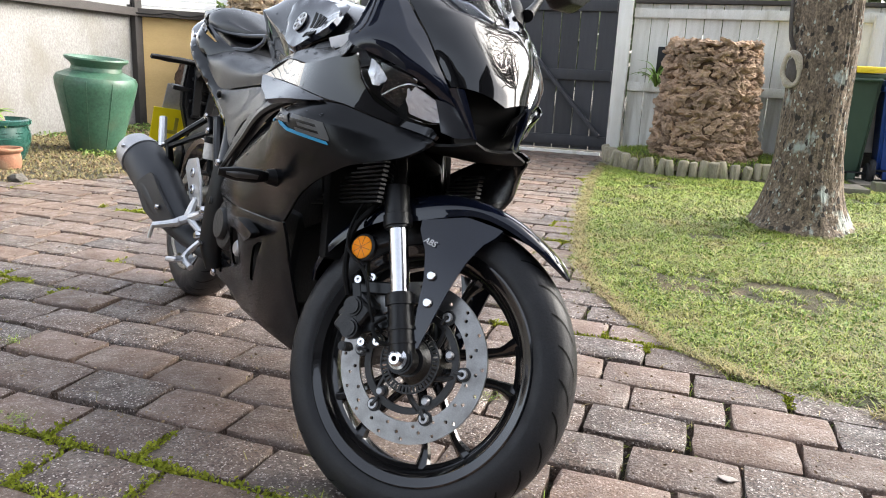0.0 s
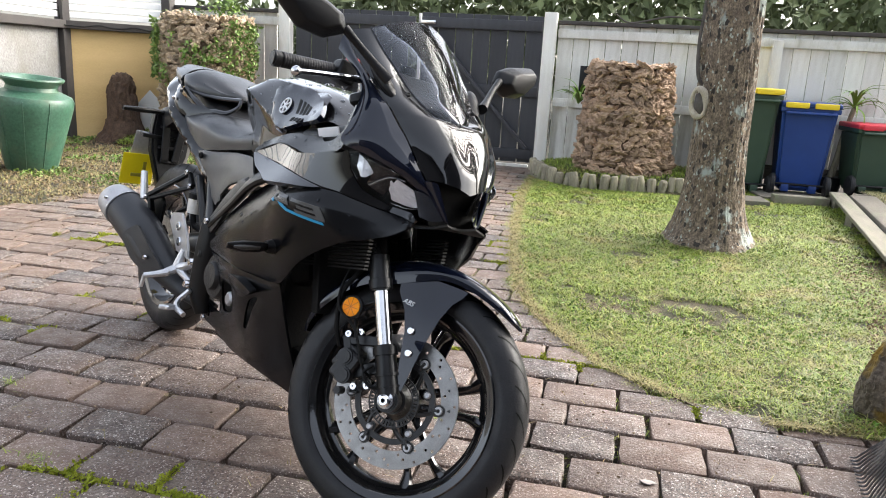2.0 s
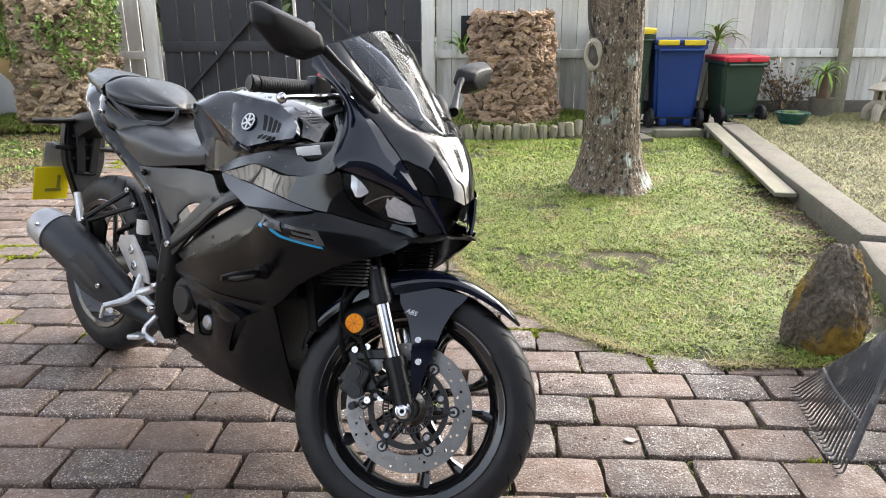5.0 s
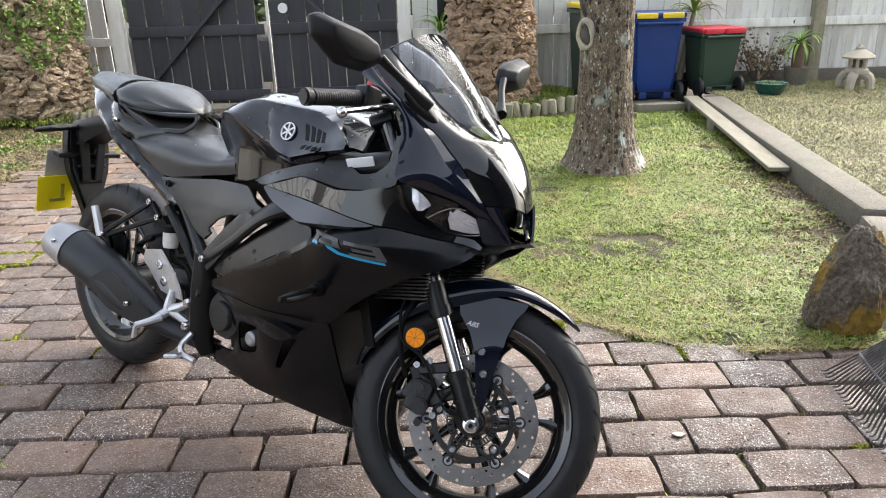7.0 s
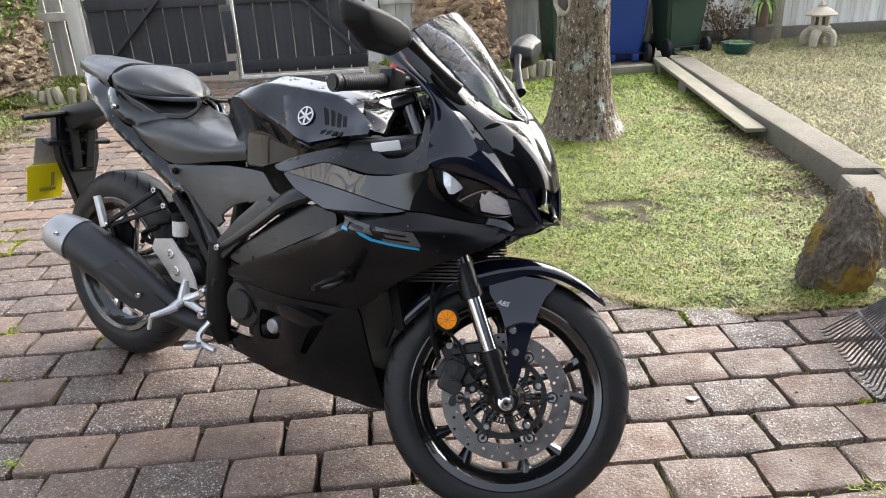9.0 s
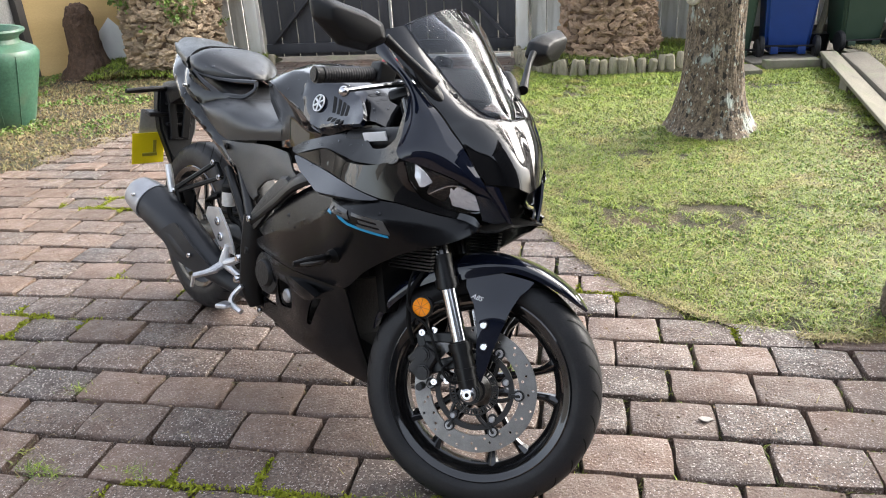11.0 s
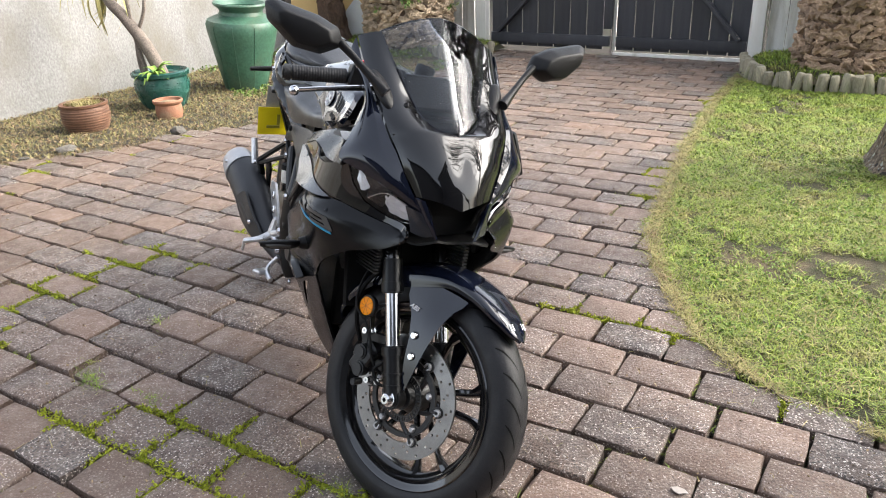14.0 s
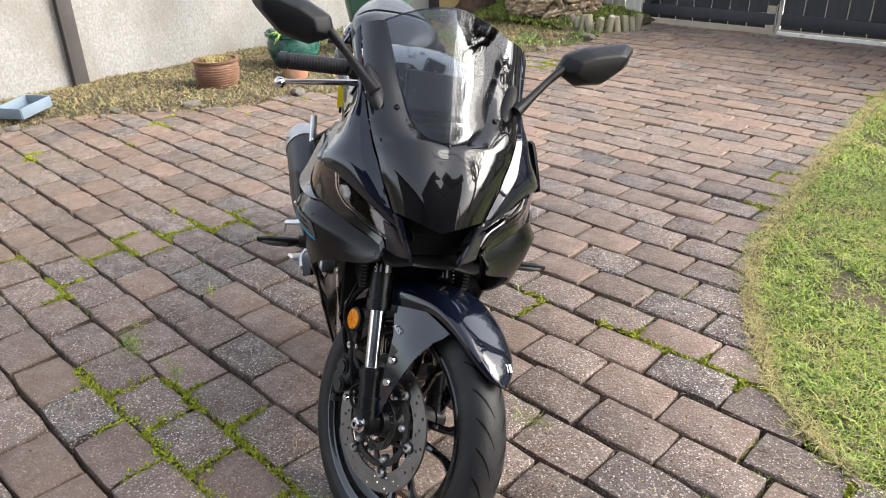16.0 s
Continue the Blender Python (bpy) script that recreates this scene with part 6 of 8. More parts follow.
res = lathe([(0.001, 0), (0.02, 0), (0.022, 0.01), (0.022, 0.045), (0.001, 0.045)], 20, pose(0.375, -0.165, 0.505))
rs = part("fluid_reservoir", res, FLUID, bike, "translucent brake fluid reservoir")
part("cap", lathe([(0.001, 0.045), (0.024, 0.045), (0.024, 0.062), (0.001, 0.062)], 20, pose(0.375, -0.165, 0.505)), RADIATOR, rs)
part("reservoir_hose", tube([(0.375, -0.165, 0.505), (0.395, -0.165, 0.47), (0.45, -0.16, 0.46), (0.47, -0.15, 0.40)], 0.009, 8), RADIATOR, rs)
for pts in ([(0.22, -0.12, 0.50), (0.16, -0.13, 0.47), (0.2, -0.13, 0.45), (0.3, -0.12, 0.46), (0.42, -0.12, 0.48)], [(0.25, -0.10, 0.52), (0.18, -0.12, 0.49), (0.14, -0.12, 0.44)], [(0.5, -0.16, 0.50), (0.50, -0.165, 0.43), (0.495, -0.16, 0.34)]):
    part("wiring", tube(pts, 0.008, 8), RADIATOR, bike)
part("side_stand", tube([(0.55, 0.14, 0.20), (0.58, 0.20, 0.09), (0.60, 0.235, -0.04)], [0.014, 0.012, 0.012], 10), FRAME, bike, "side stand folded out")

# mirrors and front indicators
for s in (-1, 1):
    bm_, bl_ = along((1.199, MID + s * 0.158, 0.998), (1.258, MID + s * 0.130, 0.938))
    base = ball(1.0, bm_ @ Matrix.Diagonal((0.020, 0.013, bl_ / 2 + 0.012, 1)), 20, 12)
    mr = part("mirror", base, PLASTIC, bike, "black rear-view mirror on a slim stalk")
    part("stalk", tube([(1.250, s * 0.152, 0.966), (1.230, s * 0.180, 0.992), (1.205, s * 0.215, 1.025), (1.186, s * 0.248, 1.054)], [0.015, 0.0105, 0.0088, 0.011], 12, 6, None, 0.85), PLASTIC, mr)
    place = Matrix.Translation((1.184, s * 0.243, 1.056)) @ pose(0, 0, 0, 0, 0, s * 103)
    rim_ = [(-0.004, -0.010), (0.010, 0.026), (0.055, 0.046), (0.150, 0.066), (0.170, 0.058), (0.162, 0.022), (0.105, -0.026), (0.045, -0.034)]
    head, rings = bmesh.new(), []
    for k_, y_ in ((0.93, 0.020), (1.0, 0.014), (1.0, 0.000), (0.66, -0.032)):
        rings.append([head.verts.new((0.072 + (x_ - 0.072) * k_, s * y_, 0.012 + (z_ - 0.012) * k_)) for x_, z_ in rim_])
    for u_, v_ in zip(rings, rings[1:]):
        for j_ in range(8):
            head.faces.new((u_[j_], u_[(j_ + 1) % 8], v_[(j_ + 1) % 8], v_[j_]))
    head.faces.new(rings[0]); head.faces.new(rings[-1])
    bmesh.ops.recalc_face_normals(head, faces=head.faces)
    bmesh.ops.bevel(head, geom=head.edges[:], offset=0.0045, segments=2, affect="EDGES", profile=0.5)
    head.transform(place)
    part("housing", head, PLASTIC, mr)
    gl = plate([(0.012, -0.012), (0.05, -0.024), (0.10, -0.018), (0.148, 0.024), (0.154, 0.050), (0.06, 0.036), (0.02, 0.020)], 0.003, place @ pose(0, 0.0205 * s, 0), 0.001)
    part("glass", gl, MIRROR, mr)
    if s > 0:
        mr.location.y = -0.018
    ind = tube([(1.05, s * 0.230, 0.542), (1.052, s * 0.262, 0.540)], [0.021, 0.014], 12, 2)
    iu = part("indicator", ind, PLASTIC, bike, "slim black indicator with a clear lens")
    part("pod", tube([(1.053, s * 0.26, 0.539), (1.058, s * 0.285, 0.538), (1.056, s * 0.325, 0.536), (1.05, s * 0.357, 0.534)], [0.012, 0.018, 0.018, 0.009], 12, 6, None, 0.6), PLASTIC, iu)
    part("lens", tube([(1.066, s * 0.285, 0.538), (1.066, s * 0.325, 0.536), (1.060, s * 0.345, 0.535)], [0.008, 0.0085, 0.004], 10, 5, None, 0.7), DECAL, iu)


# decals: plain slanted strokes with a cyan underline
def stroke(pts, y_of, material, parent, w=0.0):
    return part("decal", panel(pts, lambda q: y_of(q) + 0.0028, 0.0016, 0.012, -1, False), material, parent)


sf = [o for o in bike.children if o.name.startswith("side_fairing") and o.data.vertices[0].co.y < 0][0]
X0, Z0 = 1.050, 0.645
def dec(u, v):
    return (X0 + 0.190 * u + 0.05 * (v - 0.0) * -0.35, Z0 - 0.012 * u + 0.034 * v)
for poly, mt in (([(0.06, 0.78), (0.06, 1.0), (0.50, 1.0), (0.50, 0.78)], DECAL), ([(0.40, 0.45), (0.40, 0.8), (0.50, 0.8), (0.50, 0.45)], DECAL), ([(0.16, 0.40), (0.16, 0.58), (0.50, 0.58), (0.50, 0.40)], DECAL), ([(0.03, 0.40), (0.06, 0.78), (0.15, 0.78), (0.12, 0.40)], DECAL), ([(0.58, 0.78), (0.58, 1.0), (0.99, 1.0), (0.99, 0.78)], DECAL), ([(0.90, 0.2), (0.90, 0.8), (0.99, 0.8), (0.99, 0.2)], DECAL), ([(0.66, 0.45), (0.66, 0.62), (0.92, 0.62), (0.92, 0.45)], DECAL), ([(0.60, 0.1), (0.60, 0.3), (0.98, 0.3), (0.98, 0.1)], DECAL), ([(0.0, 0.20), (0.02, 0.40), (0.14, 0.40), (0.12, 0.20)], BLUE), ([(0.30, 0.18), (0.27, 0.36), (0.36, 0.36), (0.46, 0.14), (0.95, 0.04), (0.95, -0.12), (0.42, -0.04)], BLUE)):
    stroke([dec(u, v) for u, v in poly], side_y, mt, sf)


def raindrops(hosts, n, r, seed, up=0.25):
    """Small domed drops scattered over the upward faces of some parts."""
    rng, tri = np.random.default_rng(seed), []
    for ob in hosts:
        me = ob.data
        for p in me.polygons:
            if p.normal.z > up:
                vs = [np.array(me.vertices[i].co) for i in p.vertices]
                for k in range(1, len(vs) - 1):
                    tri.append((vs[0], vs[k], vs[k + 1], np.array(p.normal)))
    area = np.array([np.linalg.norm(np.cross(t[1] - t[0], t[2] - t[0])) for t in tri])
    verts, faces = [], []
    for i in rng.choice(len(tri), n, p=area / area.sum()):
        a, b, c, nn = tri[i]
        u, v = sorted(rng.uniform(0, 1, 2))
        p = a * u + b * (v - u) + c * (1 - v)
        q = r * rng.gamma(3, 0.33)
        e = np.cross(nn, [0.3, 0.8, 0.1])
        e /= np.linalg.norm(e)
        f = np.cross(nn, e)
        s0 = len(verts)
        for rad, h in ((1.0, 0.0), (0.75, 0.35)):
            for k in range(6):
                w = k * math.pi / 3
                verts.append(tuple(p + nn * h * q + (e * math.cos(w) + f * math.sin(w)) * q * rad))
        verts.append(tuple(p + nn * 0.5 * q))
        for k in range(6):
            faces.append((s0 + k, s0 + (k + 1) % 6, s0 + 6 + (k + 1) % 6, s0 + 6 + k))
            faces.append((s0 + 6 + k, s0 + 6 + (k + 1) % 6, s0 + 12))
    ob = soup("rain_water", verts, faces, DROP, parent=bike, kind="stuff", smooth=True)
    ob.visible_shadow = False


kids = lambda *names: [o for o in bike.children_recursive if o.name.split(".")[0] in names]
raindrops(kids("rider_seat"), 200, 0.0024, 1, 0.4)
raindrops(kids("pillion_seat", "rear_pad"), 110, 0.0023, 2, 0.3)
raindrops(kids("fuel_tank", "shoulder_cover"), 420, 0.0026, 3, 0.2)
raindrops(kids("side_cover", "tail_panel", "tail_insert", "fairing_band", "frame_cover", "side_fairing"), 420, 0.0022, 4, -0.05)
raindrops(kids("windscreen"), 700, 0.0012, 5, 0.2)


def lettering(words, size, m, material, parent, steer=False):
    c = bpy.data.curves.new("lettering", "FONT")
    c.body, c.size, c.extrude, c.shear = words, size, 0.0004, 0.3
    t = new("lettering", c)
    bpy.context.view_layer.update()
    me = bpy.data.meshes.new_from_object(t.evaluated_get(bpy.context.evaluated_depsgraph_get()))
    bpy.data.objects.remove(t)
    me.materials.clear()
    me.materials.append(material)
    me.transform(m)
    ob = new("lettering", me)
    ob.parent = parent
    if steer:
        ob.matrix_basis = STEER
    return ob


lettering("ABS", 0.016, pose(-0.052, -0.0935, 0.214, 90, 0, 0) @ pose(0, 0, 0, 0, 0, -6), WHITE, bike, True)
# plain bars for the maker's mark on the mudguard's nose
for k in range(6):
    a = radians(56)
    fpart("mark", box(0.0015, 0.0065, 0.016, pose(0.3245 * math.cos(a), -0.03 + 0.0115 * k, 0.3245 * math.sin(a), 0, -56 + 4, 0), 0.0), WHITE)

# ---- garden things ----
def lump(r, m, amount, scale, seed, sub=3, squash=(1, 1, 1)):
    b = bmesh.new()
    bmesh.ops.create_icosphere(b, subdivisions=sub, radius=r)
    b.transform(Matrix.Diagonal((*squash, 1)))
    for v in b.verts:
        v.co += v.co.normalized() * amount * (noise.fractal(v.co * scale + Vector((seed, 2 * seed, 0)), 0.8, 2.0, 5))
    b.transform(m)
    return b


# the tree: flared trunk with buttress ridges, a healed branch collar, bare limbs above
tree = thing("tree", "bare tree with ridged lichen-spotted bark on the lawn", "tree", pose(0.62, 4.58, 0))
prof = [(-0.05, 0.36), (0.0, 0.30), (0.06, 0.255), (0.14, 0.222), (0.25, 0.198), (0.4, 0.178), (0.6, 0.168), (0.9, 0.166), (1.2, 0.166), (1.6, 0.165), (2.1, 0.19)]
bm, rings, N = bmesh.new(), [], 150
for z in np.linspace(-0.05, 2.1, 170):
    r = float(np.interp(z, *zip(*prof)))
    ring = []
    for j in range(N):
        a = 2 * math.pi * j / N
        ridge = noise.fractal(Vector((math.cos(a) * 5.5, math.sin(a) * 5.5, z * 2.2)), 0.8, 2.0, 5)
        flare = 0.30 * max(0, 0.25 - z) * max(0, math.sin(a * 5 + 0.7)) if z < 0.25 else 0.0
        crack = abs(noise.noise(Vector((math.cos(a) * 9, math.sin(a) * 9, z * 2.6)))) + 0.6 * abs(noise.noise(Vector((math.cos(a) * 19, math.sin(a) * 19, z * 5.0))))
        rr = r * (1 + 0.035 * ridge) + flare * 0.35 + 0.016 * min(0.5, crack) - 0.006
        ring.append(bm.verts.new((rr * math.cos(a) - 0.02 * z, rr * math.sin(a), z)))
    rings.append(ring)
for u, v in zip(rings, rings[1:]):
    for j in range(N):
        bm.faces.new((u[j], u[(j + 1) % N], v[(j + 1) % N], v[j]))
part("trunk", bm, BARK, tree)
ka = radians(205)
collar = bmesh.new()
pts = []
for i in range(13):
    a = 2 * math.pi * i / 12
    pts.append((math.cos(a) * 0.045, 0, math.sin(a) * 0.085))
kn = tube(pts, [0.016 + 0.006 * math.sin(i) for i in range(13)], 10, 4)
kn.transform(pose(-0.175, -0.11, 0.885, 12, 0, -32))
part("branch_collar", rough_up(kn, 0.006, 20), LANTERN, tree, "pale healed branch collar")
part("knot", lump(0.05, pose(-0.15, -0.09, 0.885), 0.01, 20, 1, 2, (1, 0.8, 1.5)), TWIG, tree)
part("knot", lump(0.06, pose(-0.165, -0.03, 1.16), 0.02, 15, 2, 3, (0.7, 0.8, 1.8)), BARK, tree)
part("sucker", tube([(-0.16, -0.06, 0.98), (-0.20, -0.08, 1.06), (-0.215, -0.08, 1.25), (-0.205, -0.07, 1.5), (-0.23, -0.05, 1.9)], [0.012, 0.011, 0.01, 0.009, 0.006], 7), TWIG, tree)
part("twig", tube([(-0.21, -0.08, 1.36), (-0.4, -0.12, 1.37), (-0.62, -0.1, 1.33), (-0.72, -0.1, 1.38)], [0.006, 0.006, 0.005, 0.003], 6), TWIG, tree)
limbs = bmesh.new()


def grow(p, d, r, L, depth, rng):
    q = [p]
    for i in range(4):
        d = (d + Vector(rng.normal(0, 0.16, 3)) + Vector((0, 0, 0.10))).normalized()
        p = p + d * L / 4
        q.append(p)
    tube([tuple(v) for v in q], [r, r * 0.92, r * 0.85, r * 0.78, r * 0.7], 6 if depth < 2 else 4, 2, limbs)
    if depth < 5:
        for _ in range(2 if depth else 5):
            e = (d + Vector(rng.normal(0, 0.55, 3)) + Vector((0, 0, 0.30))).normalized()
            grow(q[int(rng.integers(2, 5))], e, r * 0.62, L * 0.8, depth + 1, rng)


trng = np.random.default_rng(3)
for az in range(5):
    a = az * 1.26 + 0.4
    grow(Vector((-0.04, 0, 2.0)), Vector((math.cos(a) * 0.75, math.sin(a) * 0.75, 0.95)).normalized(), 0.085, 1.15, 0, trng)
part("crown", limbs, TWIG, tree, "bare branches")
# a second bare tree on the terrace, mirrored in the windscreen and the nose cowl
yard_tree = thing("tree", "tall bare tree with spreading twigs on the terrace", "tree", pose(4.3, 3.1, 0.13))
part("trunk", rough_up(tube([(0, 0, -0.1), (0.02, 0.03, 0.8), (-0.08, 0.1, 1.7), (-0.15, 0.2, 2.6)], [0.26, 0.19, 0.17, 0.16], 20), 0.02, 6, 4), BARK, yard_tree)
limbs = bmesh.new()
for az in range(6):
    a = az * 1.05 + 0.2
    grow(Vector((-0.13, 0.17, 2.3 + 0.05 * az)), Vector((math.cos(a) * 0.85 - 0.15, math.sin(a) * 0.85 + 0.25, 0.8)).normalized(), 0.10, 1.35, 0, trng)
part("crown", limbs, TWIG, yard_tree, "bare branches")


def palm_stump(x, y, r0, r1, z0, h, seed, bark=None, label=""):
    st = thing("palm_stump", label, "tree stump", pose(x, y, z0))
    core = lathe([(r0 * 0.95, -0.06), (r0 * 0.93, h * 0.3), (r1 * 0.94, h * 0.8), (r1 * 0.9, h - 0.02), (r1 * 0.5, h - 0.035), (0.001, h - 0.05)], 40)
    part("core", rough_up(core, 0.015, 7, seed), PALMCORE, st)
    rng = random.Random(seed)
    kinds = []
    for k in range(7):
        b = bmesh.new()
        bmesh.ops.create_icosphere(b, subdivisions=3, radius=1.0)
        for v in b.verts:
            v.co.z = v.co.z * 0.6
            v.co += v.co.normalized() * 0.55 * noise.fractal(v.co * 1.9 + Vector((k * 7 + seed, 0, 0)), 0.7, 2.0, 5)
        kinds.append(b)
    meshes = []
    for b in kinds:
        ob = part("bark_scale", b, bark or PALM, st, angle=28)
        meshes.append(ob)
    rows = int(h / 0.062)
    for i in range(rows):
        z = 0.02 + (h - 0.05) * i / (rows - 1)
        r = r0 + (r1 - r0) * z / h
        n = int(2 * math.pi * r / 0.105)
        for j in range(n):
            a = 2 * math.pi * (j + 0.5 * (i % 2)) / n + rng.uniform(-0.05, 0.05)
            if math.sin(a) > 0.55:
                continue
            m = pose(r * math.cos(a) * rng.uniform(0.95, 1.0), r * math.sin(a) * rng.uniform(0.95, 1.0), z + rng.uniform(-0.012, 0.012), rng.uniform(-35, 35), rng.uniform(-40, 20), math.degrees(a)) @ Matrix.Diagonal((rng.uniform(0.03, 0.065), rng.uniform(0.035, 0.085), rng.uniform(0.03, 0.075), 1))
            k = rng.randrange(7)
            ob = new("bark_scale", meshes[k].data)
            ob.parent = st
            ob.matrix_basis = m
    for ob in meshes:
        ob.matrix_basis = pose(0, 0.15, h * 0.4) @ Matrix.Scale(0.05, 4)
    return st


palm_stump(0.07, 7.2, 0.45, 0.37, 0.12, 1.02, 3, label="short cut palm stump covered in ragged brown leaf bases")
left_stump = palm_stump(-4.42, 7.2, 0.49, 0.45, 0.12, 1.28, 8, bark=PALMGREY, label="tall cut palm stump overgrown with green creeper")
rng = np.random.default_rng(5)
pts = []
while len(pts) < 1500:
    a, z = rng.uniform(-math.pi, 0.2), rng.uniform(0.35, 1.22)
    d = noise.noise(Vector((a * 2.2, z * 3.0, 4.0))) + 0.55 * (z - 0.75) + 0.25 * abs(math.cos(a))
    if d > 0.16:
        r = 0.51 + rng.uniform(0, 0.06)
        pts.append((r * math.cos(a), r * math.sin(a), z))
v, f = leaves(pts, 0.045, rng)
soup("creeper", v, f, IVY, parent=left_stump, kind="stuff")
tuft = [(0.22 + rng.normal(0, 0.09), rng.normal(0, 0.09), 1.22 + rng.gamma(3, 0.07)) for _ in range(320)] + [(-0.25 + rng.normal(0, 0.13), rng.normal(0, 0.13), 1.24 + rng.uniform(0, 0.09)) for _ in range(80)]
v, f = leaves(tuft, 0.05, rng, 0.5)
soup("seedling", v, f, IVY, parent=left_stump, kind="stuff")

small = thing("tree_stump", "small dark brown fibrous stump before the plywood panel", "tree stump", pose(-5.37, 7.0, 0.06))
bm = lathe([(0.30, -0.05), (0.22, 0.06), (0.155, 0.2), (0.14, 0.45), (0.13, 0.58), (0.10, 0.66), (0.04, 0.69), (0.001, 0.69)], 32)
bmesh.ops.subdivide_edges(bm, edges=bm.edges[:], cuts=2, use_grid_fill=True)
part("stem", rough_up(rough_up(bm, 0.03, 34, 2), 0.03, 6, 1), PEAT, small)
tagged(link("leaning_board", plate([(-0.15, 0), (0.15, 0), (0.16, 0.30), (0.02, 0.46), (-0.13, 0.30)], 0.02, pose(-5.24, 7.32, 0.12, 6, 0, 15), 0.003), LOUVRE), "white pointed board leaning at the fence", "board")

# log edging
def palisade(path, step, label):
    edging = thing("log_edging", label, "edging", kind="structure")
    pts = smooth_path([(*p, 0) for p in path], 30)
    d, last, rng = 0, None, random.Random(len(path))
    shared = []
    for k in range(3):
        shared.append(part("log", rough_up(lathe([(0.036, -0.1), (0.038, 0.0), (0.036, 0.13), (0.028, 0.142), (0.001, 0.144)], 10), 0.006, 14, k), LOG, edging))
    free = list(shared)
    for p in pts:
        if last is None or np.linalg.norm(p - last) > step:
            last = p
            ob = free.pop() if free else new("log", shared[rng.randrange(3)].data)
            ob.parent = edging
            ob.matrix_basis = pose(p[0], p[1], 0, rng.uniform(-12, 4), rng.uniform(-14, 14), rng.uniform(0, 360)) @ Matrix.Diagonal((rng.uniform(0.9, 1.25), rng.uniform(0.9, 1.25), rng.uniform(0.85, 1.2), 1))


palisade([(-0.80, 7.35), (-0.72, 6.95), (-0.42, 6.56), (0.0, 6.52), (0.5, 6.6), (1.0, 6.85)], 0.078, "low edging of upright weathered log ends")
palisade([(-4.6, 7.0), (-4.2, 6.95), (-3.75, 6.82), (-3.45, 6.98), (-3.4, 7.3)], 0.085, "low edging of upright weathered log ends")


def wheelie_bin(x, y, z, w, d, h, yaw, body, lid, edge, label, front_wheels):
    b = thing("wheelie_bin", label, "bin", pose(x, y, z, 0, 0, yaw), group="wheelie bins")
    bm = bmesh.new()
    lo = [bm.verts.new((sx * w * 0.40, sy * d * 0.38, 0.03)) for sx, sy in ((-1, -1), (1, -1), (1, 1), (-1, 1))]
    hi = [bm.verts.new((sx * w * 0.5, sy * d * 0.5, h * 0.9)) for sx, sy in ((-1, -1), (1, -1), (1, 1), (-1, 1))]
    for i in range(4):
        bm.faces.new((lo[i], lo[(i + 1) % 4], hi[(i + 1) % 4], hi[i]))
    bm.faces.new(lo[::-1])
    bm.faces.new(hi)
    bmesh.ops.bevel(bm, geom=bm.edges[:], offset=0.03, segments=3, affect="EDGES")
    part("body", bm, body, b)
    part("rim", box(w * 1.07, d * 1.07, 0.045, pose(0, 0, h * 0.9), 0.012), body, b)
    part("lid", box(w * 1.08, d * 1.1, 0.05, pose(0, 0, h * 0.955), 0.02, 3), lid, b, "hinged plastic lid")
    for s in (-1, 1):
        part("lid_edge", box(w * 0.42, 0.03, 0.05, pose(s * w * 0.26, -d * 0.57, h * 0.95), 0.01), edge, b)
        part("grip", bar((s * w * 0.42, -d * 0.52, h * 0.88), (s * w * 0.42, -d * 0.62, h * 0.86), 0.03, 0.03), body, b)
        wh = part("wheel", lathe([(0.03, -0.022), (0.085, -0.022), (0.095, -0.012), (0.095, 0.012), (0.085, 0.022), (0.03, 0.022)], 24, pose(s * w * 0.5, front_wheels * d * 0.5, 0.095, 0, 0, 90), "y"), RUBBER, b)
        part("foot", box(0.07, 0.09, 0.07, pose(s * w * 0.25, front_wheels * d * 0.44, 0.06), 0.01), body, b)
    part("axle", rod((-w * 0.5, front_wheels * d * 0.5, 0.095), (w * 0.5, front_wheels * d * 0.5, 0.095), 0.012), PLASTIC, b)
    part("handle", rod((-w * 0.45, -d * 0.62, h * 0.87), (w * 0.45, -d * 0.62, h * 0.87), 0.014), body, b)
    return b


wheelie_bin(1.70, 7.33, 0.03, 0.47, 0.5, 0.86, -4, BINBLUE, BINBLUE, BINYELLOW, "blue wheelie bin with a yellow-edged blue lid", -1)
wheelie_bin(1.16, 7.35, 0.0, 0.5, 0.52, 1.0, 3, BINGREEN, BINYELLOW, BINYELLOW, "dark green wheelie bin with a yellow lid", -1)
wheelie_bin(2.30, 7.33, 0.06, 0.42, 0.44, 0.66, 6, BINGREEN, BINRED, BINRED, "small dark green wheelie bin with a red lid", -1)


def pot(name, x, y, z, prof, material, label, n=48):
    p = thing(name, label, "pot", pose(x, y, z))
    part("body", lathe(prof, n), material, p)
    return p


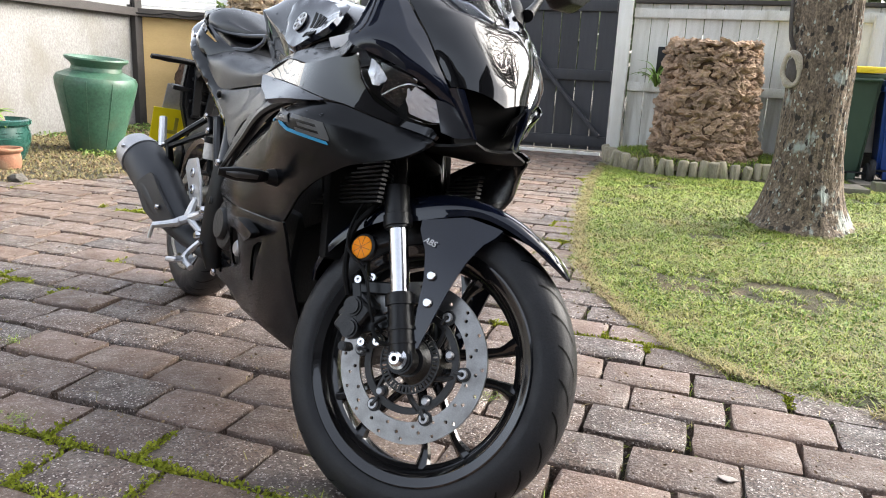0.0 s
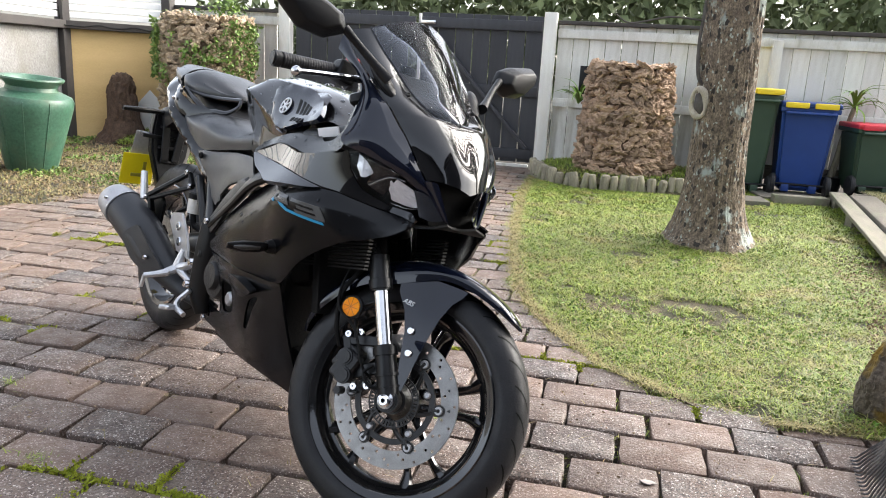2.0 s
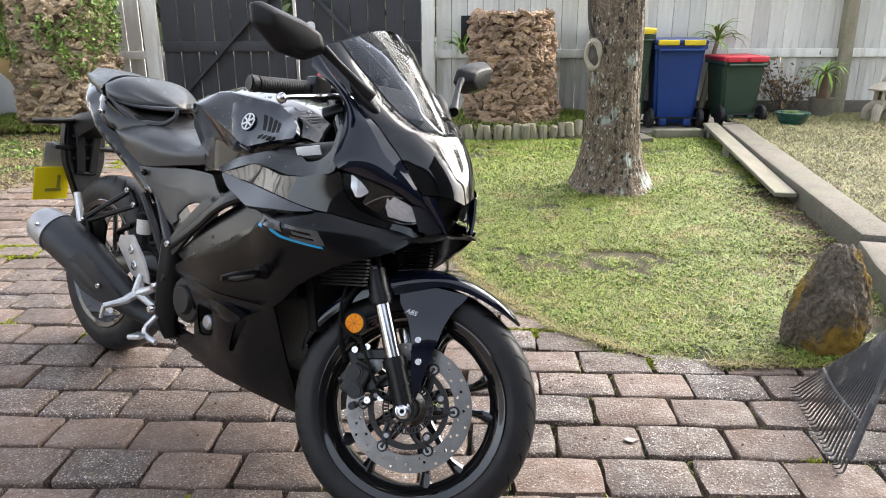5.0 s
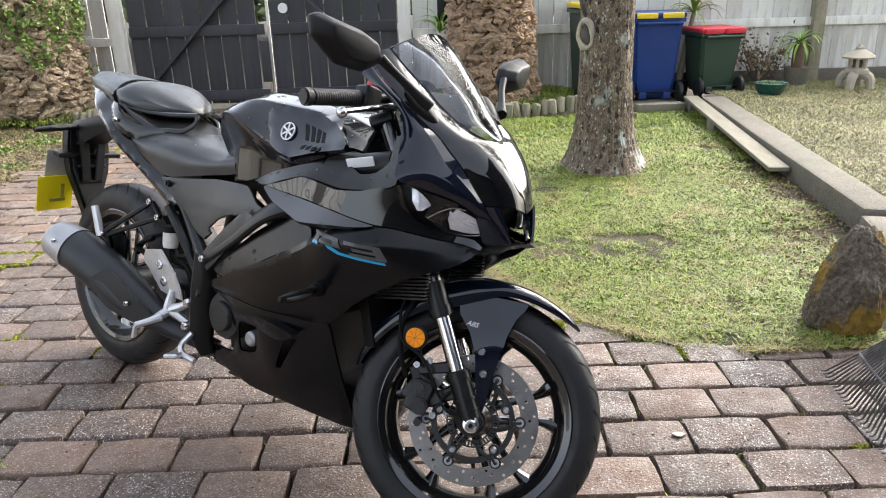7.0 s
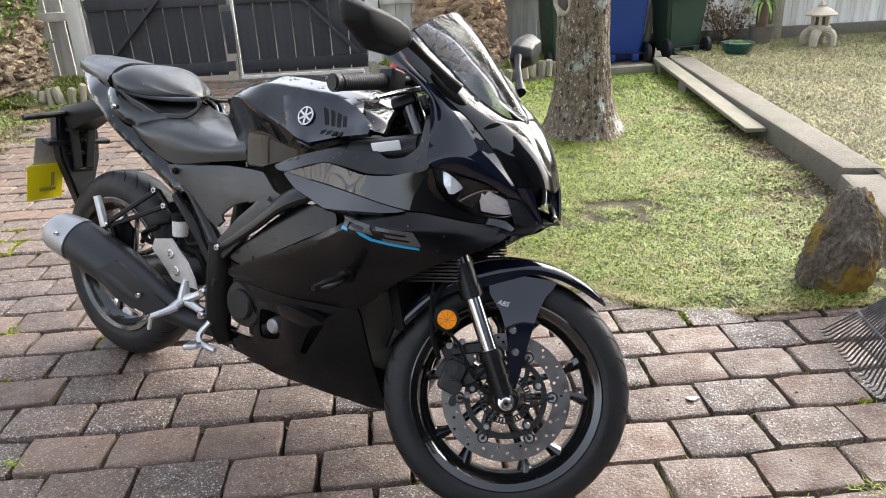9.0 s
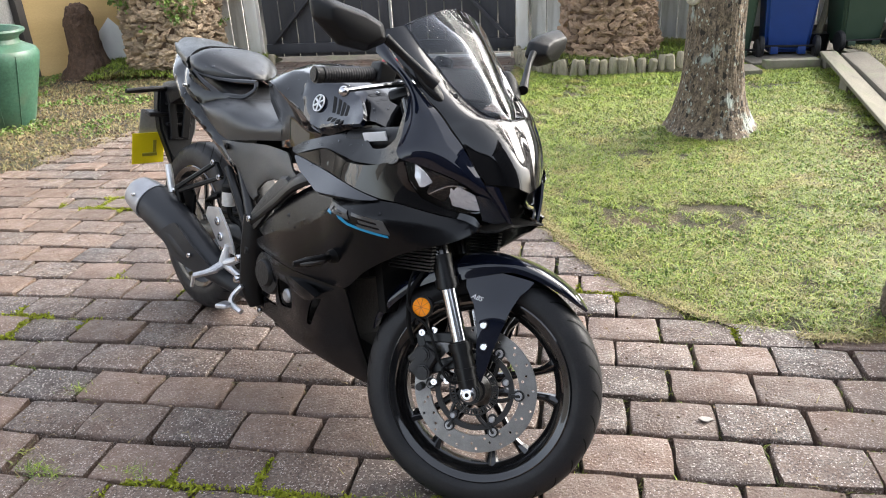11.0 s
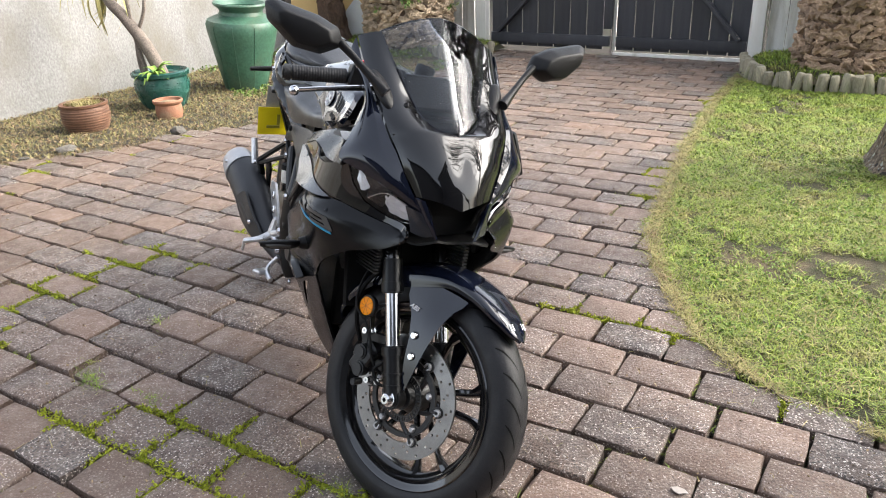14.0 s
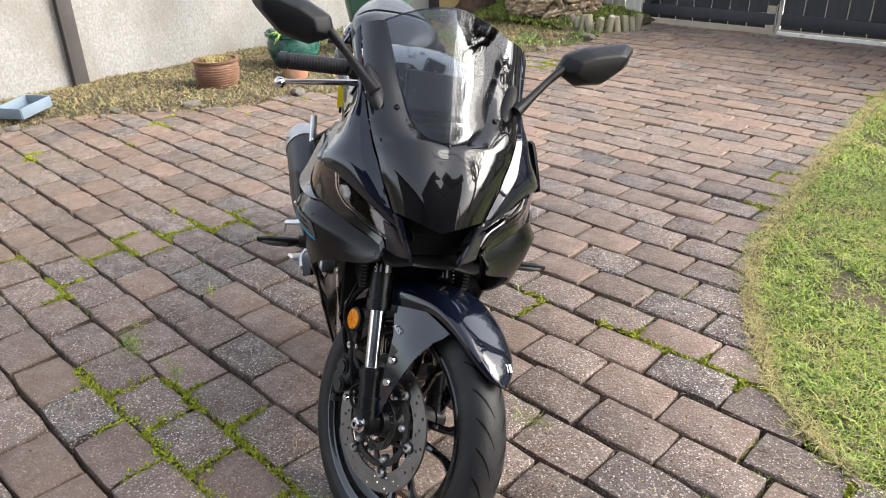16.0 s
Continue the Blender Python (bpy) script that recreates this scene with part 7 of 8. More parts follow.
jar = pot("ceramic_jar", -4.70, 4.88, -0.02, [(0.001, 0.0), (0.175, 0.0), (0.186, 0.02), (0.22, 0.16), (0.265, 0.36), (0.305, 0.54), (0.312, 0.60), (0.295, 0.635), (0.24, 0.66), (0.195, 0.68), (0.186, 0.71), (0.20, 0.735), (0.232, 0.755), (0.24, 0.77), (0.235, 0.782), (0.205, 0.78), (0.17, 0.74), (0.16, 0.5), (0.001, 0.45)], GLAZE, "large glazed green shouldered jar standing by the wall")
jar.matrix_basis = pose(-4.70, 4.88, -0.02, 0, 5, 0)
for a in (-150, -95, -60, -25):
    seam = [(math.cos(radians(a)) * r, math.sin(radians(a)) * r, z) for r, z in ((0.187, 0.03), (0.221, 0.16), (0.266, 0.36), (0.306, 0.54), (0.311, 0.61))]
    part("seam", tube(seam, 0.0035, 6, 4), GLAZE, jar)
bowl = pot("glazed_planter", -4.74, 4.00, -0.025, [(0.001, 0.0), (0.14, 0.0), (0.15, 0.02), (0.19, 0.10), (0.216, 0.18), (0.218, 0.23), (0.205, 0.275), (0.205, 0.285), (0.228, 0.30), (0.232, 0.325), (0.215, 0.335), (0.20, 0.31), (0.001, 0.29)], TEAL, "dark teal glazed planter with a dragon tree and a bright seedling")
for k in range(12):
    a = radians(k * 30)
    for dz, w_ in ((0.205, 0.05), (0.225, 0.03), (0.245, 0.05)):
        part("relief", box(w_, 0.010, 0.009, pose(0.214 * math.cos(a), 0.214 * math.sin(a), dz, 0, 0, math.degrees(a) + 90), 0.002, 1), TEAL, bowl)
part("stem", tube([(0.02, 0.01, 0.25), (-0.01, 0.0, 0.36), (-0.10, -0.03, 0.56), (-0.22, -0.08, 0.76), (-0.32, -0.12, 0.90), (-0.40, -0.13, 1.2)], [0.06, 0.055, 0.05, 0.045, 0.042, 0.04], 12), STEM, bowl, "thick leaning grey-brown stem")
part("stem", tube([(-0.14, -0.05, 0.25), (-0.17, -0.05, 0.42), (-0.15, -0.04, 0.60), (-0.06, 0, 0.80), (-0.03, 0.02, 1.05)], [0.018, 0.016, 0.015, 0.014, 0.012], 8), STEM, bowl)
part("stem", tube([(-0.10, -0.05, 0.25), (-0.14, -0.05, 0.48), (-0.17, -0.06, 0.8), (-0.16, -0.05, 1.15)], [0.024, 0.02, 0.018, 0.015], 8), STEM, bowl)


def rosette(parent, x, y, z, n, L, w, material, seed, rise=(10, 75)):
    rng = random.Random(seed)
    for k in range(n):
        a, e = radians(k * 137.5), radians(rng.uniform(*rise))
        ln = L * rng.uniform(0.75, 1.15)
        rows = []
        for i in range(5):
            s = i / 4
            ee = e - s * s * 0.7
            c = Vector((math.cos(a) * math.cos(ee) * ln * s, math.sin(a) * math.cos(ee) * ln * s, math.sin(ee) * ln * s))
            wd = w * (0.7 + 0.6 * s) * (1 - s ** 3) + 0.001
            sd = Vector((-math.sin(a), math.cos(a), 0)) * wd
            rows.append([tuple(Vector((x, y, z)) + c - sd + Vector((0, 0, wd * 0.4))), tuple(Vector((x, y, z)) + c), tuple(Vector((x, y, z)) + c + sd + Vector((0, 0, wd * 0.4)))])
        part("leaf", sheet(rows, 0.001, 2, 2), material, parent)


part("soil", lathe([(0.20, 0.28), (0.16, 0.30), (0.001, 0.31)], 24), SOIL, bowl, "dark potting soil")
rosette(bowl, 0.08, -0.1, 0.30, 16, 0.17, 0.022, LEAF, 4, (20, 80))
rosette(bowl, -0.40, -0.13, 1.05, 24, 0.4, 0.012, DRYGRASS, 5, (-75, 40))
tp = pot("terracotta_pot", -4.38, 3.74, -0.02, [(0.001, 0.0), (0.082, 0.0), (0.092, 0.015), (0.102, 0.08), (0.098, 0.125), (0.094, 0.135), (0.108, 0.145), (0.114, 0.16), (0.110, 0.172), (0.098, 0.17), (0.092, 0.15), (0.001, 0.148)], TERRA, "small empty terracotta pot on the garden bed", 32)
part("soil", lathe([(0.093, 0.148), (0.05, 0.158), (0.001, 0.16)], 20), LITTER, tp)
bp = pot("clay_pot", -4.66, 3.22, -0.015, [(0.001, 0.0), (0.125, 0.0), (0.135, 0.02), (0.158, 0.08), (0.168, 0.13), (0.164, 0.18), (0.158, 0.20), (0.168, 0.21), (0.17, 0.225), (0.152, 0.226), (0.145, 0.21), (0.001, 0.205)], CLAY, "ribbed brown clay pot full of weeds", 36)
for i in range(9):
    z = 0.03 + 0.0185 * i
    r = float(np.interp(z, [0.02, 0.08, 0.13, 0.18], [0.135, 0.158, 0.168, 0.164]))
    part("rib", lathe([(r - 0.004, z - 0.008), (r + 0.004, z - 0.002), (r + 0.004, z + 0.002), (r - 0.004, z + 0.008)], 36), CLAY, bp)
v, f = blades([(rng.uniform(-0.1, 0.1), rng.uniform(-0.1, 0.1), 0.20) for _ in range(420)], 0.045, 0.003, 0.8, rng)
soup("weeds", v, f, DRYGRASS, parent=bp, kind="stuff")
tr = thing("plastic_tray", "pale blue plastic tray on the garden bed", "tray", pose(-4.92, 1.9, 0.03, 4, 0, 30))
part("base", box(0.2, 0.28, 0.012, pose(0, 0, 0.01), 0.004), TRAY, tr)
for sx, sy, lx, ly in ((-1, 0, 0.012, 0.28), (1, 0, 0.012, 0.28), (0, -1, 0.2, 0.012), (0, 1, 0.2, 0.012)):
    part("side", box(lx, ly, 0.07, pose(sx * 0.1, sy * 0.14, 0.045), 0.003), TRAY, tr)

# things on the terrace
sp = pot("shallow_pot", 2.68, 6.75, 0.113, [(0.001, 0.0), (0.09, 0.0), (0.13, 0.05), (0.145, 0.1), (0.155, 0.115), (0.14, 0.12), (0.001, 0.105)], TEAL, "small round teal pot on the terrace", 32)
v, f = blades([(rng.uniform(-0.1, 0.1), rng.uniform(-0.1, 0.1), 0.1) for _ in range(150)], 0.03, 0.003, 0.8, rng)
soup("weeds", v, f, GRASS, parent=sp, kind="stuff")
yp = pot("grey_pot", 3.2, 7.35, 0.113, [(0.001, 0.0), (0.1, 0.0), (0.12, 0.16), (0.13, 0.18), (0.11, 0.18), (0.001, 0.16)], CONCRETE, "grey pot with a short palm-like plant by the fence", 28)
part("stem", lathe([(0.055, 0.12), (0.06, 0.25), (0.05, 0.42), (0.001, 0.44)], 14), PALMCORE, yp)
rosette(yp, 0, 0, 0.42, 26, 0.26, 0.012, LEAF, 9, (-15, 80))
dr = pot("palm_pot", 2.04, 7.5, 0.02, [(0.001, 0.0), (0.1, 0.0), (0.12, 0.16), (0.001, 0.16)], PLASTIC, "slender young dragon tree in a black pot behind the bins", 24)
part("stem", tube([(0, 0, 0.1), (0.04, 0, 0.35), (0.06, 0, 0.55), (0.11, 0, 0.82)], [0.035, 0.03, 0.025, 0.022], 10), LOG, dr)
rosette(dr, 0.11, 0, 0.82, 30, 0.30, 0.011, LEAF, 2, (-10, 85))
lt = thing("stone_lantern", "small carved stone garden lantern on three feet", "lantern", pose(3.62, 7.0, 0.113))
for k in range(4):
    a = radians(45 + 90 * k)
    part("foot", tube([(0.03 * math.cos(a), 0.03 * math.sin(a), 0.15), (0.12 * math.cos(a), 0.12 * math.sin(a), 0.11), (0.14 * math.cos(a), 0.14 * math.sin(a), 0.0)], [0.05, 0.045, 0.035], 8), LANTERN, lt)
part("table", lathe([(0.05, 0.14), (0.12, 0.15), (0.12, 0.18), (0.08, 0.2), (0.001, 0.2)], 6), LANTERN, lt)
for k in range(6):
    a = radians(60 * k)
    part("pillar", box(0.03, 0.03, 0.1, pose(0.075 * math.cos(a), 0.075 * math.sin(a), 0.24, 0, 0, 60 * k), 0.004), LANTERN, lt)
part("roof", lathe([(0.001, 0.28), (0.16, 0.29), (0.165, 0.305), (0.1, 0.345), (0.04, 0.375), (0.045, 0.39), (0.02, 0.42), (0.001, 0.42)], 6), LANTERN, lt)
part("core", lathe([(0.05, 0.19), (0.05, 0.29)], 6), PALMCORE, lt)
tb = pot("terracotta_bowl", 4.7, 7.0, 0.113, [(0.001, 0.0), (0.2, 0.0), (0.27, 0.12), (0.29, 0.14), (0.26, 0.145), (0.001, 0.11)], TERRA, "wide terracotta bowl on the terrace", 36)
sh = thing("shrub", "thin reddish shrub against the fence", "shrub", pose(2.85, 7.45, 0.1))
srng = np.random.default_rng(12)
stems, tips = bmesh.new(), []
for k in range(26):
    a, e, L = srng.uniform(0, 6.28), srng.uniform(0.7, 1.4), srng.uniform(0.3, 0.6)
    q = Vector((math.cos(a) * math.cos(e), math.sin(a) * math.cos(e), math.sin(e))) * L
    tube([(0, 0, 0), tuple(q * 0.5 + Vector(srng.normal(0, 0.03, 3))), tuple(q)], [0.006, 0.004, 0.002], 4, 3, stems)
    tips += [tuple(q * srng.uniform(0.35, 1.1) + Vector(srng.normal(0, 0.035, 3))) for _ in range(16)]
tagged(part("stems", stems, TWIG, sh), kind="stuff")
v, f = leaves(tips, 0.045, srng)
soup("foliage", v, f, LITTER, parent=sh, kind="stuff")
fern = thing("fence_fern", "yellow-green fern sprouting at the fence by the stump", "fern", pose(-0.42, 7.5, 0.72))
part("box", box(0.14, 0.08, 0.32, pose(0.05, 0.14, 0.22), 0.01), PLASTIC, fern, "dark meter box")
rosette(fern, 0, 0, 0, 18, 0.32, 0.014, LEAF, 21, (40, 88))

# mossy rock and the rake
rb_ = bmesh.new()
bmesh.ops.create_icosphere(rb_, subdivisions=6, radius=1.0)
for v in rb_.verts:                                  # one rock: broad foot to one side, a taller head on the other
    d = v.co.normalized()
    t_ = 0.5 + 0.5 * d.z
    v.co = Vector((d.x * (0.165 - 0.070 * t_) + 0.035 * t_ + 0.01, d.y * (0.125 - 0.035 * t_), 0.40 * t_ - 0.06))
    v.co += d * 0.020 * noise.fractal(d * 2.0 + Vector((5.0, 1.0, 2.0)), 0.8, 2.0, 4)
    v.co += d * 0.008 * (0.5 - abs(noise.noise(d * 5.0))) + d * 0.004 * noise.noise(d * 22.0)
rk = tagged(link("rock", rb_, ROCK), "upright rough rock with rusty moss beside the paving", "rock")
rk.matrix_basis = pose(0.925, 2.13, 0.0, 0, 0, -8) @ Matrix.Diagonal((1.0, 1.0, 1.12, 1))
rk.data.polygons.foreach_set("use_smooth", [True] * len(rk.data.polygons))
for q, (x, y, r_) in enumerate(((1.15, 1.78, 0.13), (1.13, 1.55, 0.12), (1.17, 1.66, 0.10))):
    st_ = tagged(link("wall_stone", lump(r_, pose(0, 0, 0), 0.05, 7, q + 0.4, 4, (0.9, 1.1, 0.8)), STONE), "rough grey stone stacked beside the paving", "stone", "stacked stones")
    st_.matrix_basis = pose(x, y, 0.07 if q < 2 else 0.22, 0, 0, 40 * q)


def garden_rake(tip_a, tip_b, apex, end):
    """A fan rake: tines from a line on the ground to the head, and a handle."""
    r = thing("garden_rake", "black plastic fan rake leaning with its tines on the paving", "rake")
    a, b, c = Vector(tip_a), Vector(tip_b), Vector(apex)
    n = (a - c).cross(b - c).normalized()
    fan = lambda s, f: c + (a.lerp(b, s) - c) * f + n * 0.05 * math.sin(math.pi * s) * f * (1 - f)
    for k in range(24):
        s = k / 23
        d = (a.lerp(b, s) - c).normalized()
        part("tine", tube([tuple(fan(s, 0.16)), tuple(fan(s, 0.6)), tuple(fan(s, 0.9)), tuple(fan(s, 0.985)), tuple(fan(s, 1.0) + Vector((-0.014, 0, 0.002)))], [0.0036, 0.0034, 0.003, 0.0028, 0.0024], 5, 4), WORN, r)
    part("tie_bar", tube([tuple(fan(s, 0.68) + n * 0.003) for s in np.linspace(0, 1, 9)], 0.0042, 6, 3), WORN, r)
    rows = [[tuple(fan(s, f)) for s in np.linspace(0, 1, 9)] for f in (0.04, 0.10, 0.17, 0.24)]
    part("head", sheet(rows, 0.006, 2, 2), WORN, r, "ribbed black plastic head")
    for k in range(0, 24, 2):
        part("rib", tube([tuple(fan(k / 23, 0.12) + n * 0.004), tuple(fan(k / 23, 0.24) + n * 0.004)], 0.003, 5, 2), WORN, r)
    part("spine", bar(tuple(c), tuple(c.lerp(b, 0.9)), 0.018, 0.012, 0.003), WORN, r)
    part("handle", rod(tuple(c - (Vector(end) - c).normalized() * 0.05), end, 0.014), PLASTIC, r)


garden_rake((0.725, 1.82, 0.006), (0.665, 1.36, 0.006), (0.793, 1.42, 0.422), (0.98, 1.10, 1.24))

# stones along the bed edge
proto = [link("edge_stone", lump(0.06, pose(0, 0, 0), 0.03, 9, k, 2, (1.2, 0.9, 0.6)), STONE) for k in range(4)]
srnd = random.Random(2)
k = 0
for (x, y) in [q[:2] for q in smooth_path([(*p, 0) for p in BED_EDGE], 4)]:
    if srnd.random() < 0.34:
        s = srnd.uniform(0.45, 1.1)
        ob = proto[k] if k < 4 else new("edge_stone", proto[k % 4].data)
        ob.matrix_basis = pose(x - srnd.uniform(0.02, 0.15), y, 0.015 * s, 0, 0, srnd.uniform(0, 360)) @ Matrix.Scale(s, 4)
        tagged(ob, "rough grey stone edging the garden bed", "stone", "bed edge stones")
        k += 1

# ---- planting ----
def scatter(n, x0, x1, y0, y1, ok, z_of, rng):
    out = []
    xs, ys = rng.uniform(x0, x1, n), rng.uniform(y0, y1, n)
    for x, y in zip(xs, ys):
        if ok(x, y):
            out.append((x, y, z_of(x, y) - 0.004))
    return out


grng = np.random.default_rng(11)
on_lawn = lambda x, y: x > edge_x(LAWN_EDGE, y) - 0.03 + 0.02 * math.sin(y * 23) and x < ret_x(y) and (x - 0.6) ** 2 + (y - 4.58) ** 2 > 0.05 and noise.noise(Vector((x * 2.1, y * 2.1, 0))) + 0.9 * noise.noise(Vector((x * 9, y * 9, 3))) > -0.60 + grng.uniform(-0.15, 0.5) + 0.75 * max(0.0, 1 - (ret_x(y) - x) / 0.42)
def tufts(centres, per, spread_by, rng):
    """Clumps of blades about some centres: the points, and each blade's height by its clump."""
    c = np.repeat(np.array(centres), per, 0)
    size = np.repeat(rng.uniform(0.5, 1.5, len(centres)), per)
    c[:, :2] += rng.normal(0, spread_by, (len(c), 2)) * size[:, None]
    return c, (size * rng.uniform(0.7, 1.2, len(c)))[:, None]


pn = scatter(110000, -0.8, 1.9, 1.96, 4.3, on_lawn, lawn_z, grng)
v, f = blades(pn, 0.015, 0.0020, 1.3, grng)
soup("lawn_grass", v, f, GRASS, "short patchy lawn grass", "grass", "stuff")
tc, th = tufts(scatter(7500, -0.78, 1.85, 2.0, 4.4, on_lawn, lawn_z, grng), 20, 0.013, grng)
v, f = blades(tc, 0.019 * th, 0.0019, 1.4, grng)
soup("grass_tufts", v, f, GRASS, "small bright tufts of lawn grass", "grass", "stuff")
tc, th = tufts(scatter(5000, -0.8, 2.0, 4.4, 7.2, on_lawn, lawn_z, grng), 14, 0.02, grng)
v, f = blades(tc, 0.022 * th, 0.0028, 1.3, grng)
soup("grass_tufts", v, f, GRASS, "small bright tufts of lawn grass", "grass", "stuff")
rim_pts = [(edge_x(LAWN_EDGE, y) + grng.normal(0.012, 0.018), y, 0.002) for y in grng.uniform(2.05, 7.0, 9000)] + [(x, 1.985 + grng.normal(0.0, 0.012), 0.002) for x in grng.uniform(0.5, 1.1, 900)]
v, f = blades(rim_pts, 0.016, 0.0016, 2.2, grng)
soup("lawn_rim", v, f, DRYGRASS, "dry overhanging grass along the paving edge", "grass", "stuff")
pf = scatter(80000, -0.85, 2.1, 4.3, 7.2, on_lawn, lawn_z, grng)
v, f = blades(pf, 0.024, 0.0034, 1.2, grng)
soup("lawn_grass", v, f, GRASS, "short patchy lawn grass", "grass", "stuff")
straw = scatter(22000, -0.7, 1.7, 1.98, 5.5, on_lawn, lambda x, y: lawn_z(x, y) + 0.012, grng)
v, f = blades(straw, 0.012, 0.0014, 3.6, grng)
soup("clippings", v, f, DRYGRASS, "dry straw-coloured grass clippings", "clippings", "stuff")
clover = scatter(16000, -0.5, 1.5, 1.98, 4.5, lambda x, y: on_lawn(x, y) and noise.noise(Vector((x * 3, y * 3, 9))) > 0.05, lambda x, y: lawn_z(x, y) + 0.014, grng)
v, f = leaves(clover, 0.014, grng, 0.5)
soup("lawn_weeds", v, f, LEAF, "low broad-leaved lawn weeds", "weeds", "stuff")
litter = scatter(9000, 0.9, 1.8, 2.4, 4.6, lambda x, y: ret_x(y) - 0.42 < x < ret_x(y) - 0.01 and noise.noise(Vector((x * 6, y * 6, 2))) > -0.35, lambda x, y: lawn_z(x, y) + 0.012, grng)
v, f = leaves(litter, 0.016, grng, 0.5)
soup("soil_litter", v, f, LITTER, "dark crumbs and dead leaves on bare soil", "leaves", "stuff")
up_ = scatter(110000, 1.6, 5.0, 2.2, 7.6, lambda x, y: x > ret_x(y) + 0.19, upper_z, grng)
v, f = blades(up_, 0.022, 0.0024, 1.5, grng)
soup("terrace_grass", v, f, TERRACEGRASS, "dry yellowish terrace grass", "grass", "stuff")
bedp = scatter(52000, -5.9, -3.3, 0.9, 7.6, lambda x, y: x < edge_x(BED_EDGE, y) + 0.04 and noise.noise(Vector((x * 1.6, y * 1.6, 5))) > -0.5 + grng.uniform(-0.2, 0.3), bed_z, grng)
v, f = blades(bedp, 0.028, 0.0022, 1.7, grng)
soup("bed_grass", v, f, DRYGRASS, "dry weeds and grass on the garden bed", "grass", "stuff")
bedl = scatter(17000, -5.9, -3.3, 0.9, 7.6, lambda x, y: x < edge_x(BED_EDGE, y) + 0.06, lambda x, y: bed_z(x, y) + 0.015, grng)
v, f = leaves(bedl, 0.022, grng, 0.5)
soup("dead_leaves", v, f, LITTER, "dead brown leaves on the garden bed", "leaves", "stuff")
bedg = scatter(9000, -5.9, -3.4, 4.5, 7.6, lambda x, y: x < edge_x(BED_EDGE, y) and noise.noise(Vector((x * 2.2, y * 2.2, 7))) > 0.1, lambda x, y: bed_z(x, y) + 0.03, grng)
v, f = leaves(bedg, 0.028, grng, 0.6)
soup("bed_weeds", v, f, IVY, "green weeds on the garden bed", "weeds", "stuff")
for mz, cx, x0, x1 in ((m1z, 0.1, -0.75, 1.0), (m2z, -4.6, -5.3, -3.5)):
    mp_ = scatter(9000, x0, x1, 6.6, 7.65, lambda x, y: mz(x, y) > 0.03, mz, grng)
    v, f = blades(mp_, 0.035, 0.003, 1.0, grng)
    soup("mound_grass", v, f, GRASS, "short grass on the mound", "grass", "stuff")

# woods beyond the fence
frng = np.random.default_rng(4)
fp = []
while len(fp) < 45000:
    x, y = frng.uniform(-9, 26), frng.uniform(14, 22)
    top = 4.2 + 1.6 * noise.noise(Vector((x * 0.3, 0, 2))) + 0.8 * noise.noise(Vector((x * 0.9, 5, 2)))
    z = frng.uniform(0.5, top)
    if noise.noise(Vector((x * 0.7, y * 0.5, z * 0.9))) > -0.35:
        fp.append((x, y, z))
v, f = leaves(fp, 0.27, frng, 0.8)
soup("far_woods", v, f, FAR, "grey-green woods beyond the fence, haze in their colour", "trees", "stuff")

# ---- the paving ----
paving = thing("paving", "brown-grey concrete block paving in running bond, damp, with mossy joints", "paving", kind="structure")
PW, PH, PD = 0.2415, 0.165, 0.06


def paver_mesh(seed):
    """A worn block with a domed, chipped top edge."""
    b, rnd = bmesh.new(), random.Random(seed)
    w, h = PW - 0.0095, PH - 0.0105
    rings = []
    for inset, z in ((0.0, -PD), (0.0, -0.008), (0.0024, -0.0022), (0.0085, 0.0)):
        ring = []
        for sx, sy in ((-1, -1), (-0.33, -1), (0.33, -1), (1, -1), (1, -0.3), (1, 0.3), (1, 1), (0.33, 1), (-0.33, 1), (-1, 1), (-1, 0.3), (-1, -0.3)):
            c = 0.0035 if abs(sx) == 1 and abs(sy) == 1 else 0.0
            j = 0.0030 if z > -PD else 0.0
            ring.append(b.verts.new((sx * (w / 2 - inset - c) + rnd.uniform(-j, j), sy * (h / 2 - inset - c) + rnd.uniform(-j, j), z + rnd.uniform(-j, j) * 0.5)))
        rings.append(ring)
    for u, v in zip(rings, rings[1:]):
        for i in range(12):
            b.faces.new((u[i], u[(i + 1) % 12], v[(i + 1) % 12], v[i]))
    c = b.verts.new((rnd.uniform(-0.02, 0.02), 0, 0.0015))
    for i in range(12):
        b.faces.new((rings[-1][i], rings[-1][(i + 1) % 12], c))
    return b


variants = []
for k in range(8):
    ob = part("paver", paver_mesh(k), PAVER, paving, angle=50)
    variants.append(ob.data)
    bpy.data.objects.remove(ob)
far_v, far_f = [], []
prnd = random.Random(9)
spots = []


def right_edge(y):
    if y > 2.02:
        return edge_x(LAWN_EDGE, y)
    return 0.86 if y > 1.93 else ret_x(max(y, 1.0)) - 0.03


